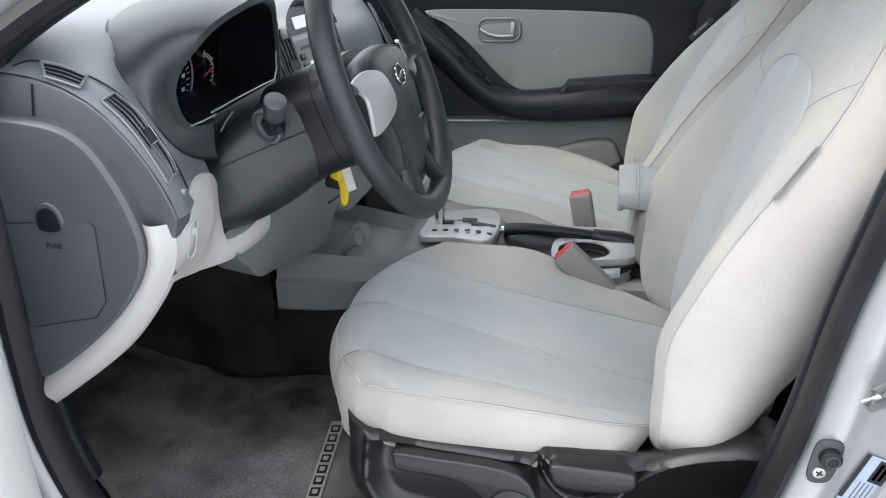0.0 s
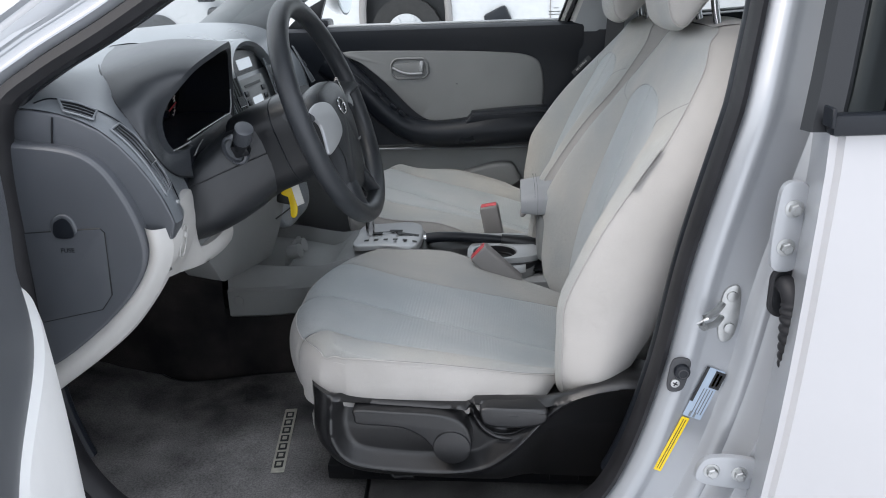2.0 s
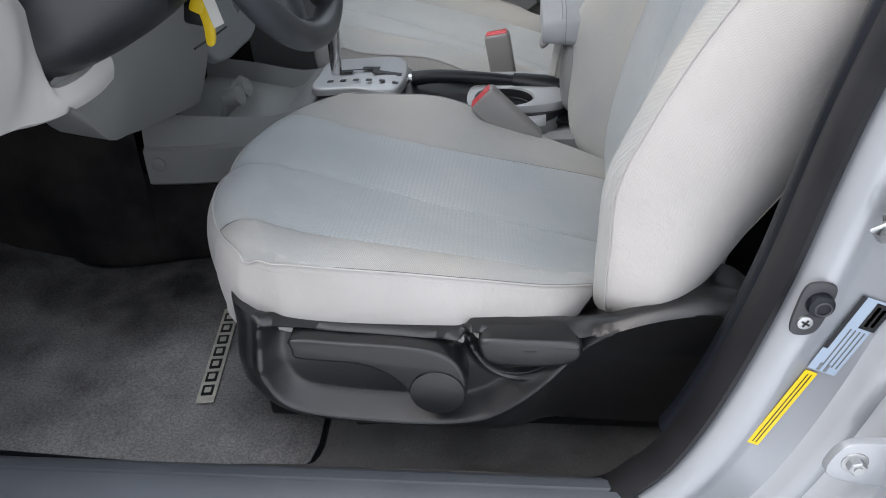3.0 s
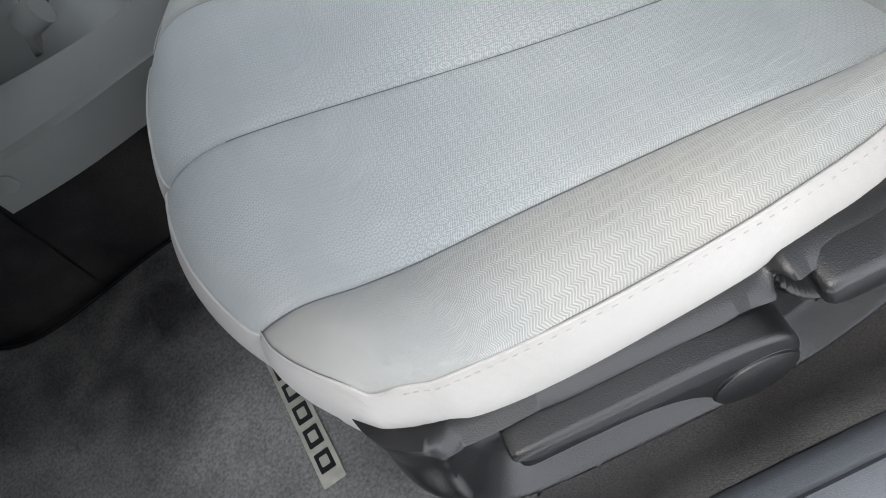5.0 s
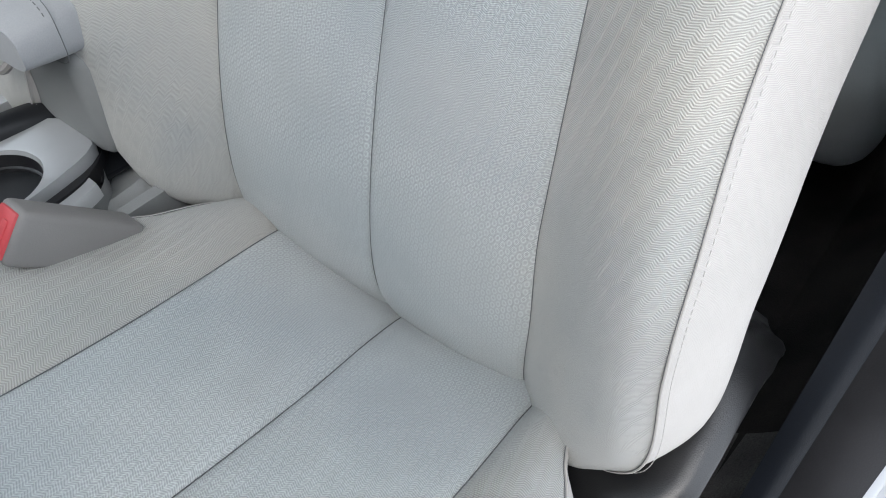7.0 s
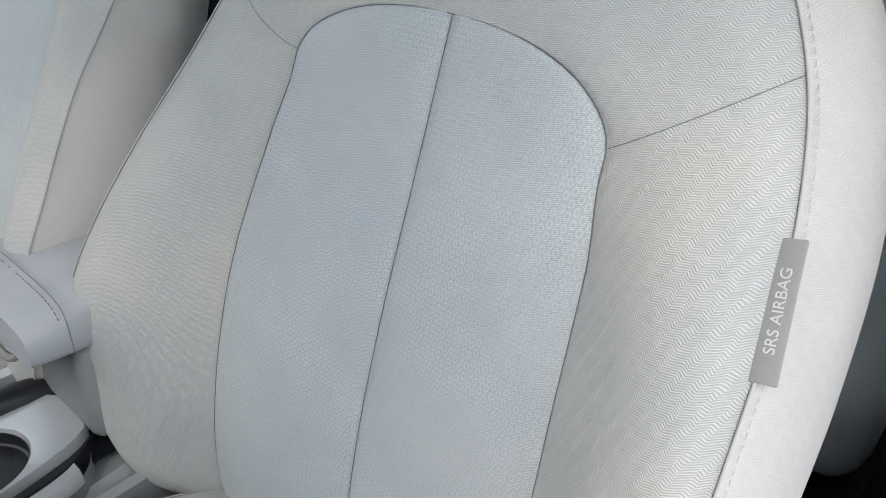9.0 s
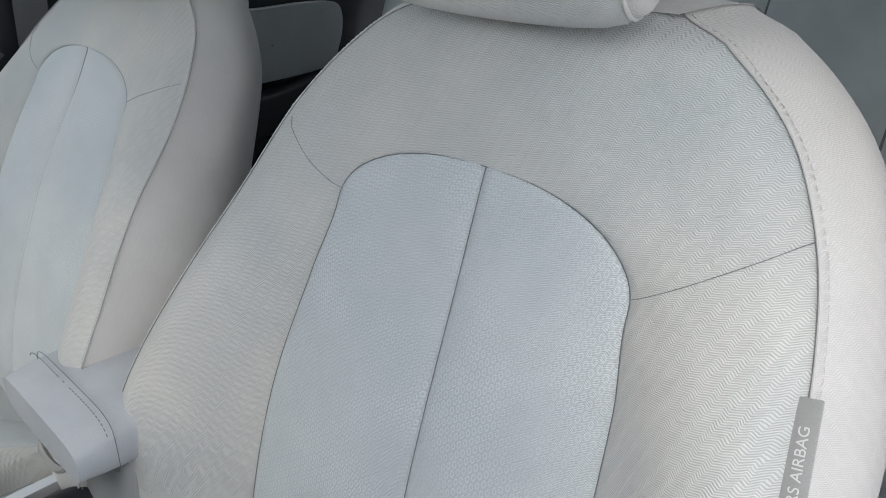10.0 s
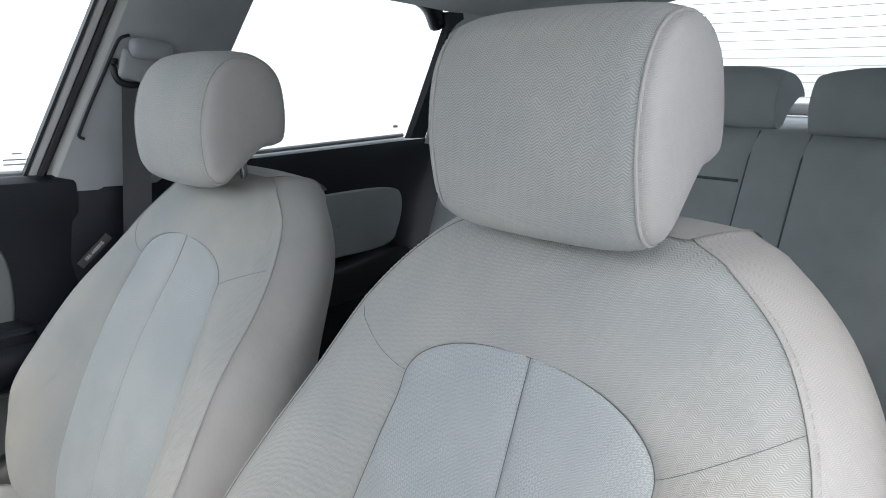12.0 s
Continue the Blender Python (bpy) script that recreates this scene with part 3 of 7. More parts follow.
        low = [rows[0][k] for k in range(len(cols))]
        under = [[p + Vector((d * 0.9, 0, -0.012 * math.sin(math.pi / 2 * min(1, d / 0.05)))) for p in low + walls[0][1:11]] for d in (0, 0.012, 0.03, 0.06, 0.09)]
        part("lower_edge", sheet(under), SIDE, back)
        edge = [r[-1] + Vector((-0.0004, sgn * 0.0008, 0)) for r in rows]
        part("piping", tube(edge, 0.0009, 8), SIDE, back)
        part("piping_seam", tube([p + Vector((-0.0004, -sgn * 0.0009, 0)) for p in edge], 0.0003, 6), SEAM_DARK, back)
        part("stitching", stitches([p + Vector((0.0024, sgn * 0.0036, 0)) for p in spline(edge[::3], 10)], 0.0046, 0.0032, 0.00032), STITCH, back)
        dia = [wide(back_point(sgn * (0.124 + (back_half(0.915) - 0.124) * t), ARCH0 + 0.008 + (0.052 if sgn == out else 0.036) * t, 0.0003)) + move for t in [k / 14 for k in range(15)]]
        part("seam", tube(dia, 0.00026, 6), SEAM_DARK, back)
    def top_half(t, c):
        return (0.0855 * (1.08 if c * out < 0 else 1.0) + 0.0221 * math.sin(math.pi * min(1, t * 0.85)) - 0.03 * smooth((t - 0.8) / 0.2) ** 2 - 0.003 * t * t) * c
    top = [[Vector((BACK_X(1.008) + t * 0.120 + 0.010 * (1 - t), y0 + top_half(t, c), 1.008 - 0.020 * t * t + 0.008 * math.sin(math.pi * t) + 0.004 * (1 - c * c) * math.sin(math.pi * t))) for c in [k / 10 - 1 for k in range(21)]] for t in [k / 8 for k in range(9)]]
    part("top_panel", sheet(top, uv=[[(p.x, p.y) for p in r] for r in top]), SIDE, back)
    rear = [[Vector((BACK_X(z) + 0.048 + 0.070 * smooth((z - 0.46) / 0.24), y0 + c * (back_half(z) - 0.032), z - 0.03 * smooth((z - 0.88) / 0.12))) for c in [k / 8 - 1 for k in range(17)]] for z in zo]
    part("rear_panel", sheet(rear), SIDE, back)

    # airbag tag on the outer piping
    zt = [0.800, 0.853]
    ends = [back_point(out * back_half(z), z) + move for z in zt]
    up = (ends[1] - ends[0]).normalized()
    wide = Vector((-0.20, -0.95, 0.15)) if out < 0 else Vector((-0.90, 0.30, 0.0))
    wide = (wide - up * wide.dot(up)).normalized()
    face = up.cross(wide).normalized() * -out
    if face.x > 0:
        face = -face
    o = ends[0] + face * 0.0016 + (wide * -0.005 if out < 0 else wide * 0.012 + up * 0.012)
    L = (ends[1] - ends[0]).length
    tw = 0.0130
    tag = part("airbag_tag", slab(rounded(tw, L, 0.001, 3, tw / 2, L / 2), 0.0010, lambda u, v, w: o + wide * u + up * v + face * w, 0.0003), TAG_PALE if out < 0 else TAG_SHADED, seat, "woven fabric tag with pale letters")
    m = Matrix.Translation(o + wide * (tw - 0.0064) + up * L / 2 + face * 0.0011)
    b = Matrix((up, face.cross(up), face)).transposed().to_4x4()
    writing("SRS AIRBAG", 0.0076, m @ b, STITCH_PALE, tag)

    # headrest
    side = spline([(0.0, 0, 0.028), (-0.006, 0, 0.075), (0.0, 0, 0.125), (0.020, 0, 0.158), (0.056, 0, 0.168), (0.086, 0, 0.150), (0.100, 0, 0.110), (0.103, 0, 0.068), (0.092, 0, 0.056), (0.072, 0, 0.048), (0.050, 0, 0.022), (0.028, 0, -0.004), (0.010, 0, 0.002)], 6, closed=True)
    side = side[46:] + side[:46]
    mid = Vector((0.046, 0, 0.088))
    base = Vector((0.084, y0 - 0.015 * out, 1.006))

    def ring(y, k):
        return [base + mid + (p - mid) * k * head_size + Vector((0, y, 0)) for p in side]
    half = [(0.098, 0.905), (0.094, 0.945), (0.083, 0.978), (0.060, 1.003), (0.030, 1.014), (0.0, 1.017)]
    spans = [(-y, k) for y, k in half] + [(y, k) for y, k in half[-2::-1]]
    rings = [ring(y, k) for y, k in spans]
    uvs = [[(y, 0.0042 * j) for j in range(len(side) + 0)] for y, _ in spans]
    head = part("headrest", sheet(rings, closed_u=True, uv=uvs), BEIGE, seat, "beige-grey ribbed headrest pad")
    for sgn in (-1, 1):
        caps = [ring(sgn * y, k) for y, k in ((0.098, 0.905), (0.102, 0.893), (0.106, 0.865), (0.1095, 0.79), (0.1115, 0.66), (0.1125, 0.45), (0.1128, 0.2), (0.1128, 0.0))]
        part("headrest_side", sheet(caps, closed_u=True, uv=[[(p.x, p.z) for p in r] for r in caps]), SIDE, head)
        part("piping", tube([p + Vector((0, sgn * 0.0005, 0)) for p in ring(sgn * 0.0985, 0.909)], 0.0015, 8, closed=True), SIDE, head)
        part("stitching", stitches([p for p in spline(ring(sgn * 0.1035, 0.894), 3, closed=True)], 0.0052, 0.0030, 0.00032), STITCH, head)
        foot = Vector((0.172, y0 + sgn * 0.058, 0.995))
        part("post", tube([foot, foot + Vector((-0.008, 0, 0.03)), base + Vector((0.070, sgn * 0.062, 0.09))], 0.006, 12), CHROME, head, "chrome headrest post")
        part("post_guide", merge(tube([foot + Vector((0, 0, -0.004)), foot + Vector((0, 0, 0.010)), foot + Vector((0, 0, 0.0115))], lambda t: 0.014 - 0.003 * smooth((t - 0.6) / 0.4), 16), box((0.018, 0.02, 0.012), (foot.x + 0.012, foot.y, foot.z + 0.006), 0.003, 2)), BUCKLE, seat, "grey plastic post guide")

    # plastic side shield: a moulded face with a raised rim round the lever and a pocket for the recliner
    yo = y0 + out * 0.270
    flat = lambda rows: [(p.x, p.z) for p in spline([(u, 0, v) for u, v in rows], 7)]
    low_rim = flat([(-0.428, 0.486), (-0.432, 0.445), (-0.428, 0.408), (-0.409, 0.377), (-0.371, 0.364), (-0.30, 0.358), (-0.247, 0.358), (-0.205, 0.364), (-0.178, 0.376), (-0.142, 0.406), (-0.112, 0.442), (-0.084, 0.474), (-0.05, 0.496), (0.0, 0.511), (0.04, 0.511), (0.085, 0.492)])
    top_rim = flat([(-0.428, 0.486), (-0.34, 0.482), (-0.26, 0.477), (-0.218, 0.474)])
    pocket = flat([(-0.212, 0.484), (-0.206, 0.455), (-0.190, 0.430), (-0.168, 0.416), (-0.145, 0.421), (-0.118, 0.443), (-0.085, 0.478)])
    pocket_top = flat([(-0.206, 0.484), (-0.15, 0.481), (-0.11, 0.480), (-0.075, 0.486)])

    def reach(line, u, v):
        best = 9.0
        for (ax, ay), (bx, by) in zip(line, line[1:]):
            ex, ey = bx - ax, by - ay
            k = max(0.0, min(1.0, ((u - ax) * ex + (v - ay) * ey) / (ex * ex + ey * ey + 1e-12)))
            best = min(best, math.hypot(u - ax - k * ex, v - ay - k * ey))
        return best
    rim_low = table(sorted((u, v) for u, v in low_rim[8::3]))
    bottom = table([(-0.468, 0.440), (-0.463, 0.405), (-0.445, 0.368), (-0.42, 0.344), (-0.373, 0.332), (-0.263, 0.325), (-0.124, 0.314), (0.0, 0.31), (0.11, 0.315)])
    top_line = table([(-0.468, 0.500), (-0.45, 0.500), (-0.428, 0.492), (-0.34, 0.488), (-0.26, 0.483), (-0.216, 0.481), (-0.206, 0.489), (-0.15, 0.487), (-0.10, 0.486), (-0.07, 0.496), (-0.03, 0.512), (0.018, 0.521), (0.06, 0.514), (0.11, 0.485)])

    def swell(u, v):
        d = reach(low_rim, u, v)
        inside = v > rim_low(u) and u > -0.432
        tuck = 0.011 * smooth((v - 0.42) / 0.05) * smooth((-0.06 - u) / 0.05)
        if not inside:
            e = min(v - bottom(u), (u + 0.470) * 1.2, 0.12)
            q = max(0.0, e) / max(1e-4, max(0.0, e) + d)
            round_edge = -0.034 + 0.060 * math.sqrt(max(0.0, 1 - (1 - q) ** 2))
            scoop = -0.034 + 0.060 * q ** 1.7
            w = round_edge + (scoop - round_edge) * smooth((u + 0.17) / 0.08)
            return w + 0.0055 * math.exp(-(d / 0.0045) ** 2) - tuck
        d2, d3, d4 = reach(top_rim, u, v), reach(pocket, u, v), reach(pocket_top, u, v)
        edge = min(d * 0.75, d2 * 2.2, d4 * 2.2)
        w = 0.026 - 0.021 * smooth(edge / 0.017)
        w += 0.0055 * math.exp(-(min(d, d2, d4) / 0.0045) ** 2) + 0.013 * math.exp(-(d3 / 0.0055) ** 2) * smooth(edge / 0.017)
        return w - tuck

    def sunk(u, v):
        return v - 0.007 * smooth((v - 0.42) / 0.05) * smooth((-0.06 - u) / 0.05)
    us = [-0.468 + 0.004 * smooth(k / 4) * k / 4 for k in range(4)] + [-0.464 + 0.574 * k / 190 for k in range(191)]
    faces = []
    for u in us:
        lo, hi = bottom(u), top_line(u)
        col_pts = [Vector((u, yo - out * 0.06, lo + 0.004))] + [Vector((u, yo + out * swell(u, lo + (hi - lo) * k / 70), sunk(u, lo + (hi - lo) * k / 70))) for k in range(71)]
        outer = col_pts[-1]
        for k in range(1, 9):
            q = k / 8
            col_pts.append(Vector((u, outer.y - out * (0.075 * q), outer.z + 0.004 * math.sin(math.pi * min(1.0, 2.2 * q)) - 0.040 * q * smooth((0.03 - u) / 0.06))))
        faces.append(col_pts)
    shield = part("side_shield", sheet(faces), SHIELD, seat, "charcoal moulded plastic seat side", sharp=70)
    lever = smooth2([(-0.388, 0.474), (-0.391, 0.461), (-0.386, 0.449), (-0.35, 0.446), (-0.315, 0.442), (-0.288, 0.428), (-0.272, 0.408), (-0.263, 0.391), (-0.242, 0.380), (-0.222, 0.387), (-0.211, 0.405), (-0.210, 0.426), (-0.218, 0.448), (-0.236, 0.462), (-0.27, 0.469), (-0.33, 0.472)], 5)
    part("height_lever", slab(lever, 0.036, on_side(yo + out * 0.002, out), 0.005, 4), SHIELD, seat, "charcoal plastic height lever")
    part("lever_hub", disc(0.0285, 0.0022, lambda u, v, w: Vector((-0.2405 + u, yo + out * (0.0382 + w), 0.4115 + v)), 40), SHIELD, seat)
    part("hub_groove", tube([Vector((-0.2405 + 0.0290 * math.cos(a), yo + out * 0.0380, 0.4115 + 0.0290 * math.sin(a))) for a in [2 * math.pi * k / 40 for k in range(40)]], 0.0007, 6, closed=True), BLACK, seat)
    grip = [(-0.193, 0.478), (-0.196, 0.462), (-0.188, 0.448), (-0.160, 0.443), (-0.115, 0.446), (-0.096, 0.455), (-0.094, 0.470), (-0.103, 0.477), (-0.15, 0.478)]
    part("recliner_handle", slab(smooth2(grip, 4), 0.034, on_side(yo, out), 0.006, 3), SHIELD, seat, "charcoal plastic recliner handle")
    mark = flat([(-0.152, 0.470), (-0.146, 0.470), (-0.139, 0.470)])
    part("handle_mark", tube([Vector((u, yo + out * 0.0342, v - 0.004)) for u, v in mark], 0.0007, 6), BLACK, seat)
    part("pocket_groove", tube([Vector((u, yo + out * 0.022, v)) for u, v in flat([(-0.192, 0.440), (-0.175, 0.429), (-0.150, 0.428), (-0.125, 0.440)])], 0.0009, 6), BLACK, shield)
    part("front_skirt", box((0.10, 0.45, 0.11), (-0.425, y0, 0.405), 0.03, 3), SHIELD, seat)
    for s in (-1, 1):
        part("seat_rail", box((0.50, 0.035, 0.03), (-0.22, y0 + s * 0.19, 0.285), 0.004), BLACK, seat)
        for xx in (-0.40, -0.06):
            part("rail_foot", box((0.05, 0.04, 0.075), (xx, y0 + s * 0.19, 0.315), 0.004), BLACK, seat)
    part("under_frame", box((0.42, 0.40, 0.06), (-0.22, y0, 0.355), 0.01), BLACK, seat)
    part("fold_pin", tube([(-0.36, yo - out * 0.02, 0.33), (-0.34, yo - out * 0.01, 0.318), (-0.31, yo - out * 0.01, 0.322)], 0.005, 8), BLACK, seat)
    if recline:
        axle = Vector((0.0, y0, 0.40))
        turn = Matrix.Translation(axle) @ Matrix.Rotation(radians(recline), 4, "Y") @ Matrix.Translation(-axle)
        pad = base + mid
        grow = Matrix.Translation(pad) @ Matrix.Diagonal((1.13, 1.11, 1.0, 1.0)) @ Matrix.Translation(-pad)
        for ob in seat.children:
            kind = ob.name.split(".")[0]
            if kind in ("backrest", "airbag_tag", "post_guide"):
                ob.matrix_basis = Matrix.Translation((0.012, -0.020 * out, 0.010)) @ turn
            elif kind == "headrest":
                ob.matrix_basis = Matrix.Translation((-0.015, 0.0, 0.007)) @ turn @ grow
    return seat


driver_seat = front_seat(-0.35, -1, "pale grey cloth driver seat with charcoal plastic side", "front seats")
passenger_seat = front_seat(0.35, 1, "pale grey cloth passenger seat beside the centre console", "front seats", 1.09, 7.5)
passenger_seat.location += Vector((-0.052, 0, -0.008))


# ---- body shell ----
def lean(z):
    """How far the body side leans in above the waist."""
    return 0.0 if z < 0.94 else 0.36 * (z - 0.94)


APERTURE = [(-0.70, 0.312), (-0.42, 0.315), (-0.12, 0.330), (-0.05, 0.372), (-0.007, 0.453), (0.030, 0.589), (0.058, 0.753), (0.101, 0.936), (0.136, 1.097), (0.158, 1.24), (0.13, 1.325), (0.02, 1.362), (-0.22, 1.300), (-0.505, 1.130), (-0.643, 1.046), (-0.745, 0.990), (-0.795, 0.950), (-0.812, 0.87), (-0.818, 0.75), (-0.828, 0.60), (-0.824, 0.48), (-0.785, 0.365)]


def aperture(grow, y):
    """Door opening's outline, grown outwards, at depth y."""
    base = spline([(u, 0, v) for u, v in APERTURE], 8, closed=True)
    out = []
    m = len(base)
    for i, p in enumerate(base):
        d = (base[(i + 1) % m] - base[i - 1]).normalized()
        nrm = Vector((d.z, 0, -d.x))
        up = smooth((p.z - 0.83) / 0.10) * smooth((0.02 - p.x) / 0.12)
        g = grow + max(0.0, 0.024 - grow) * 0.5 * smooth((p.x + 0.13) / 0.10)
        q = p + nrm * (g if g < 0.03 else 0.03 + (g - 0.03) * (1 - 0.78 * up))
        out.append(Vector((q.x, y + lean(q.z) + up * max(0.0, -0.735 - y) * 0.9, q.z)))
    return out


body = thing("body_side", (-0.3, -0.75, 0.0), "silver-white painted car body round the open driver doorway", "car body", kind="structure")
rings = [aperture(g, y) for g, y in ((0.008, -0.690), (0.014, -0.704), (0.022, -0.722), (0.030, -0.733), (0.036, -0.7390), (0.041, -0.7418), (0.048, -0.7420), (0.053, -0.7402), (0.058, -0.7368), (0.064, -0.7352), (0.101, -0.7350), (0.105, -0.7385), (0.109, -0.7455), (0.114, -0.7515), (0.120, -0.7535), (0.126, -0.7515), (0.132, -0.7565), (0.138, -0.7730), (0.145, -0.7865), (0.170, -0.7900))]
part("door_frame", sheet(rings, closed_u=True), PAINT, body, "silver-white painted door frame")
part("door_seal", sheet([aperture(0.002, -0.692), aperture(-0.004, -0.702), aperture(-0.002, -0.720), aperture(0.008, -0.732), aperture(0.020, -0.730), aperture(0.026, -0.715)], closed_u=True), RUBBER, body, "black rubber door seal")
above = [k for k, p in enumerate(aperture(0.0, 0.0)) if p.z > 0.40]
part("seal_lip", sheet([[ring_pts[k] for k in above] for ring_pts in (aperture(0.003, -0.693), aperture(-0.003, -0.689), aperture(-0.004, -0.682), aperture(0.002, -0.672))]), CHAR, body, "charcoal trim lip inside the seal")

ground = part("ground", sheet([[Vector((x, y, 0)) for x in (-400, -60, -12, 0, 12, 60, 400)] for y in (-400, -60, -12, 0, 12, 60, 400)]), GROUND)
tagged(ground, "pale snow-covered concrete lot under the car", "ground", kind="structure")

# floor, tunnel and mats
floor = thing("floor", (-0.2, 0, 0.25), "dark grey carpeted car floor", "floor", kind="structure")
prof = spline([(-1.45, 0, 0.62), (-1.32, 0, 0.42), (-1.20, 0, 0.29), (-1.05, 0, 0.243), (-0.7, 0, 0.240), (0, 0, 0.243), (0.5, 0, 0.25), (0.75, 0, 0.26), (0.80, 0, 0.40)], 8)
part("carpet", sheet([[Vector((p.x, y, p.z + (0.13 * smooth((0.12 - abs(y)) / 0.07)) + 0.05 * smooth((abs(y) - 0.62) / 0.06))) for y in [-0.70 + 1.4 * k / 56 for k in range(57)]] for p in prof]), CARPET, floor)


def floor_mat(y0, sgn, label):
    m = thing("floor_mat", (-0.8, y0, 0.25), label, "floor mat", "front floor mats")
    line = smooth2([(-0.40, -0.215), (-0.48, 0.18), (-0.60, 0.205), (-0.70, 0.197), (-0.83, 0.170), (-0.91, 0.178), (-0.99, 0.235), (-1.05, 0.278), (-1.10, 0.288), (-1.14, 0.25), (-1.155, 0.08), (-1.15, -0.08), (-1.10, -0.19), (-1.0, -0.235), (-0.75, -0.258), (-0.50, -0.258)], 6)

    def put(u, v, w):
        z = 0.248 + w + 0.004 * math.sin(9 * u + 5 * v) * math.sin(7 * v) + 0.075 * smooth((-1.0 - u) / 0.25)
        return Vector((u, y0 + sgn * v, z))
    bm = slab(line, 0.011, put, 0.003, 2)
    bmesh.ops.triangulate(bm, faces=bm.faces)
    part("mat_surface", bm, MATTING, m)
    part("binding", tube([put(u, v, 0.007) for u, v in line], 0.0045, 8, closed=True), BLACK, m)
    return m, put


mat_d, put_d = floor_mat(-0.375, 1, "dark grey pile floor mat with a metal name strip")
mat_p, put_p = floor_mat(0.375, -1, "dark grey pile floor mat in the passenger footwell")
def on_strip(u, v, w):
    """Along the slightly turned strip: u across it, v along it."""
    p = put_d(-0.584 + u - 0.15 * v, -0.058 + v + 0.15 * u, 0)
    return Vector((p.x, p.y, 0.2535 + w))


strip = part("name_strip", slab(rounded(0.024, 0.208, 0.002, 3), 0.0012, lambda u, v, w: on_strip(u, v, w + 0.0122), 0.0004), PLATE, mat_d, "dull beige metal strip with dark bars")
for k in range(7):
    part("strip_bar", slab(rounded(0.0155, 0.020, 0.001, 2, 0, -0.081 + 0.027 * k), 0.0006, lambda u, v, w: on_strip(u, v, w + 0.0136), 0), BLACK, strip)
    part("strip_gap", slab(rounded(0.0085, 0.010, 0.001, 2, 0, -0.081 + 0.027 * k), 0.0005, lambda u, v, w: on_strip(u, v, w + 0.0143), 0), PLATE, strip)

SCUFF = material("scuff plate plastic", (0.085, 0.093, 0.105), 0.42, spot=0.1, spot_scale=8, grain=0.12, grain_scale=1500, bump=0.5)
sill = thing("sill_trim", (-0.4, -0.68, 0.33), "dark grey plastic scuff plate on the sill", "sill trim", kind="structure")
sprof = [(-0.694, 0.326), (-0.697, 0.334), (-0.705, 0.339), (-0.716, 0.340), (-0.719, 0.337), (-0.722, 0.342), (-0.738, 0.341), (-0.752, 0.332), (-0.756, 0.31)]
part("scuff_plate", sheet([[Vector((x, y, z + 0.012 * (x + 0.4))) for y, z in sprof] for x in [-0.86 + 1.02 * k / 15 for k in range(16)]]), SCUFF, sill, "grey-blue grained scuff plate")
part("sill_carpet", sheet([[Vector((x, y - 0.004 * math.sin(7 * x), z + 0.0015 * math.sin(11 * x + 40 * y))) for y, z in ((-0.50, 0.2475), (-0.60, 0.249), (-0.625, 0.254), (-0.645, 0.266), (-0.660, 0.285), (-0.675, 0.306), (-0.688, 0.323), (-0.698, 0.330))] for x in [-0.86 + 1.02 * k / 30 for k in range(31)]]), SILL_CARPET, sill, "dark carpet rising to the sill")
part("kick_panel", sheet([[Vector((x, -0.655 - 0.02 * math.sin(math.pi * t), 0.24 + 0.50 * t)) for t in [k / 8 for k in range(9)]] for x in (-1.4, -1.2, -1.0, -0.90)]), CHAR, sill)
part("sill_seal", sheet([[Vector((x, y, z + 0.02 * (x + 0.08))) for y, z in ((-0.745, 0.326), (-0.752, 0.336), (-0.765, 0.334), (-0.785, 0.318), (-0.797, 0.304), (-0.813, 0.262))] for x in [-0.12 + 0.24 * k / 6 for k in range(7)]]), RUBBER, sill, "black rubber sill seal")
rest = thing("foot_rest", (-1.0, -0.60, 0.26), "ribbed black plastic dead pedal", "foot rest")
part("pad", box((0.20, 0.09, 0.02), (-0.945, -0.605, 0.285), 0.006, 2, (0, 8, -32)), BLACK, rest)
for k in range(7):
    part("rib", box((0.17, 0.004, 0.005), (-0.968 + 0.006 * k, -0.570 - 0.011 * k, 0.296), 0.001, 1, (0, 8, -32)), CHAR, rest)
part("rim", tube(spline([(-1.02, -0.500, 0.300), (-0.965, -0.533, 0.294), (-0.890, -0.580, 0.283), (-0.866, -0.602, 0.278), (-0.872, -0.630, 0.278)], 6), 0.0085, 10), BUCKLE, rest, "worn grey carpet edging")

# roof, pillars, glass
roof = sheet([[Vector((x, y, 1.40 - 0.10 * (y / 0.6) ** 2 - 0.06 * ((x - 0.25) / 1.0) ** 2)) for y in [-0.60 + 1.2 * k / 16 for k in range(17)]] for x in [-0.45 + 1.75 * k / 18 for k in range(19)]])
tagged(part("ceiling", roof, LINER), "grey fabric headliner under the car roof", "headliner", kind="structure")
outer = sheet([[Vector((x, y, 1.43 - 0.10 * (y / 0.6) ** 2 - 0.06 * ((x - 0.25) / 1.0) ** 2)) for y in [-0.62 + 1.24 * k / 16 for k in range(17)]] for x in [-0.47 + 1.79 * k / 18 for k in range(19)]])
tagged(part("roof", outer, PAINT), "silver-white painted steel roof", "car roof", kind="structure")
wind = thing("windshield", (-0.9, 0, 1.2), "clear windshield glass", "windshield", kind="structure")
pane = part("pane", sheet([[Vector((-1.22 + 0.80 * t + 0.16 * (y / 0.62) ** 2, y, 0.965 + 0.37 * t - 0.02 * (y / 0.62) ** 2)) for y in [-0.66 + 0.09 * t + (1.32 - 0.18 * t) * k / 12 for k in range(13)]] for t in [k / 10 for k in range(11)]]), GLASS, wind)
pane.visible_shadow = False
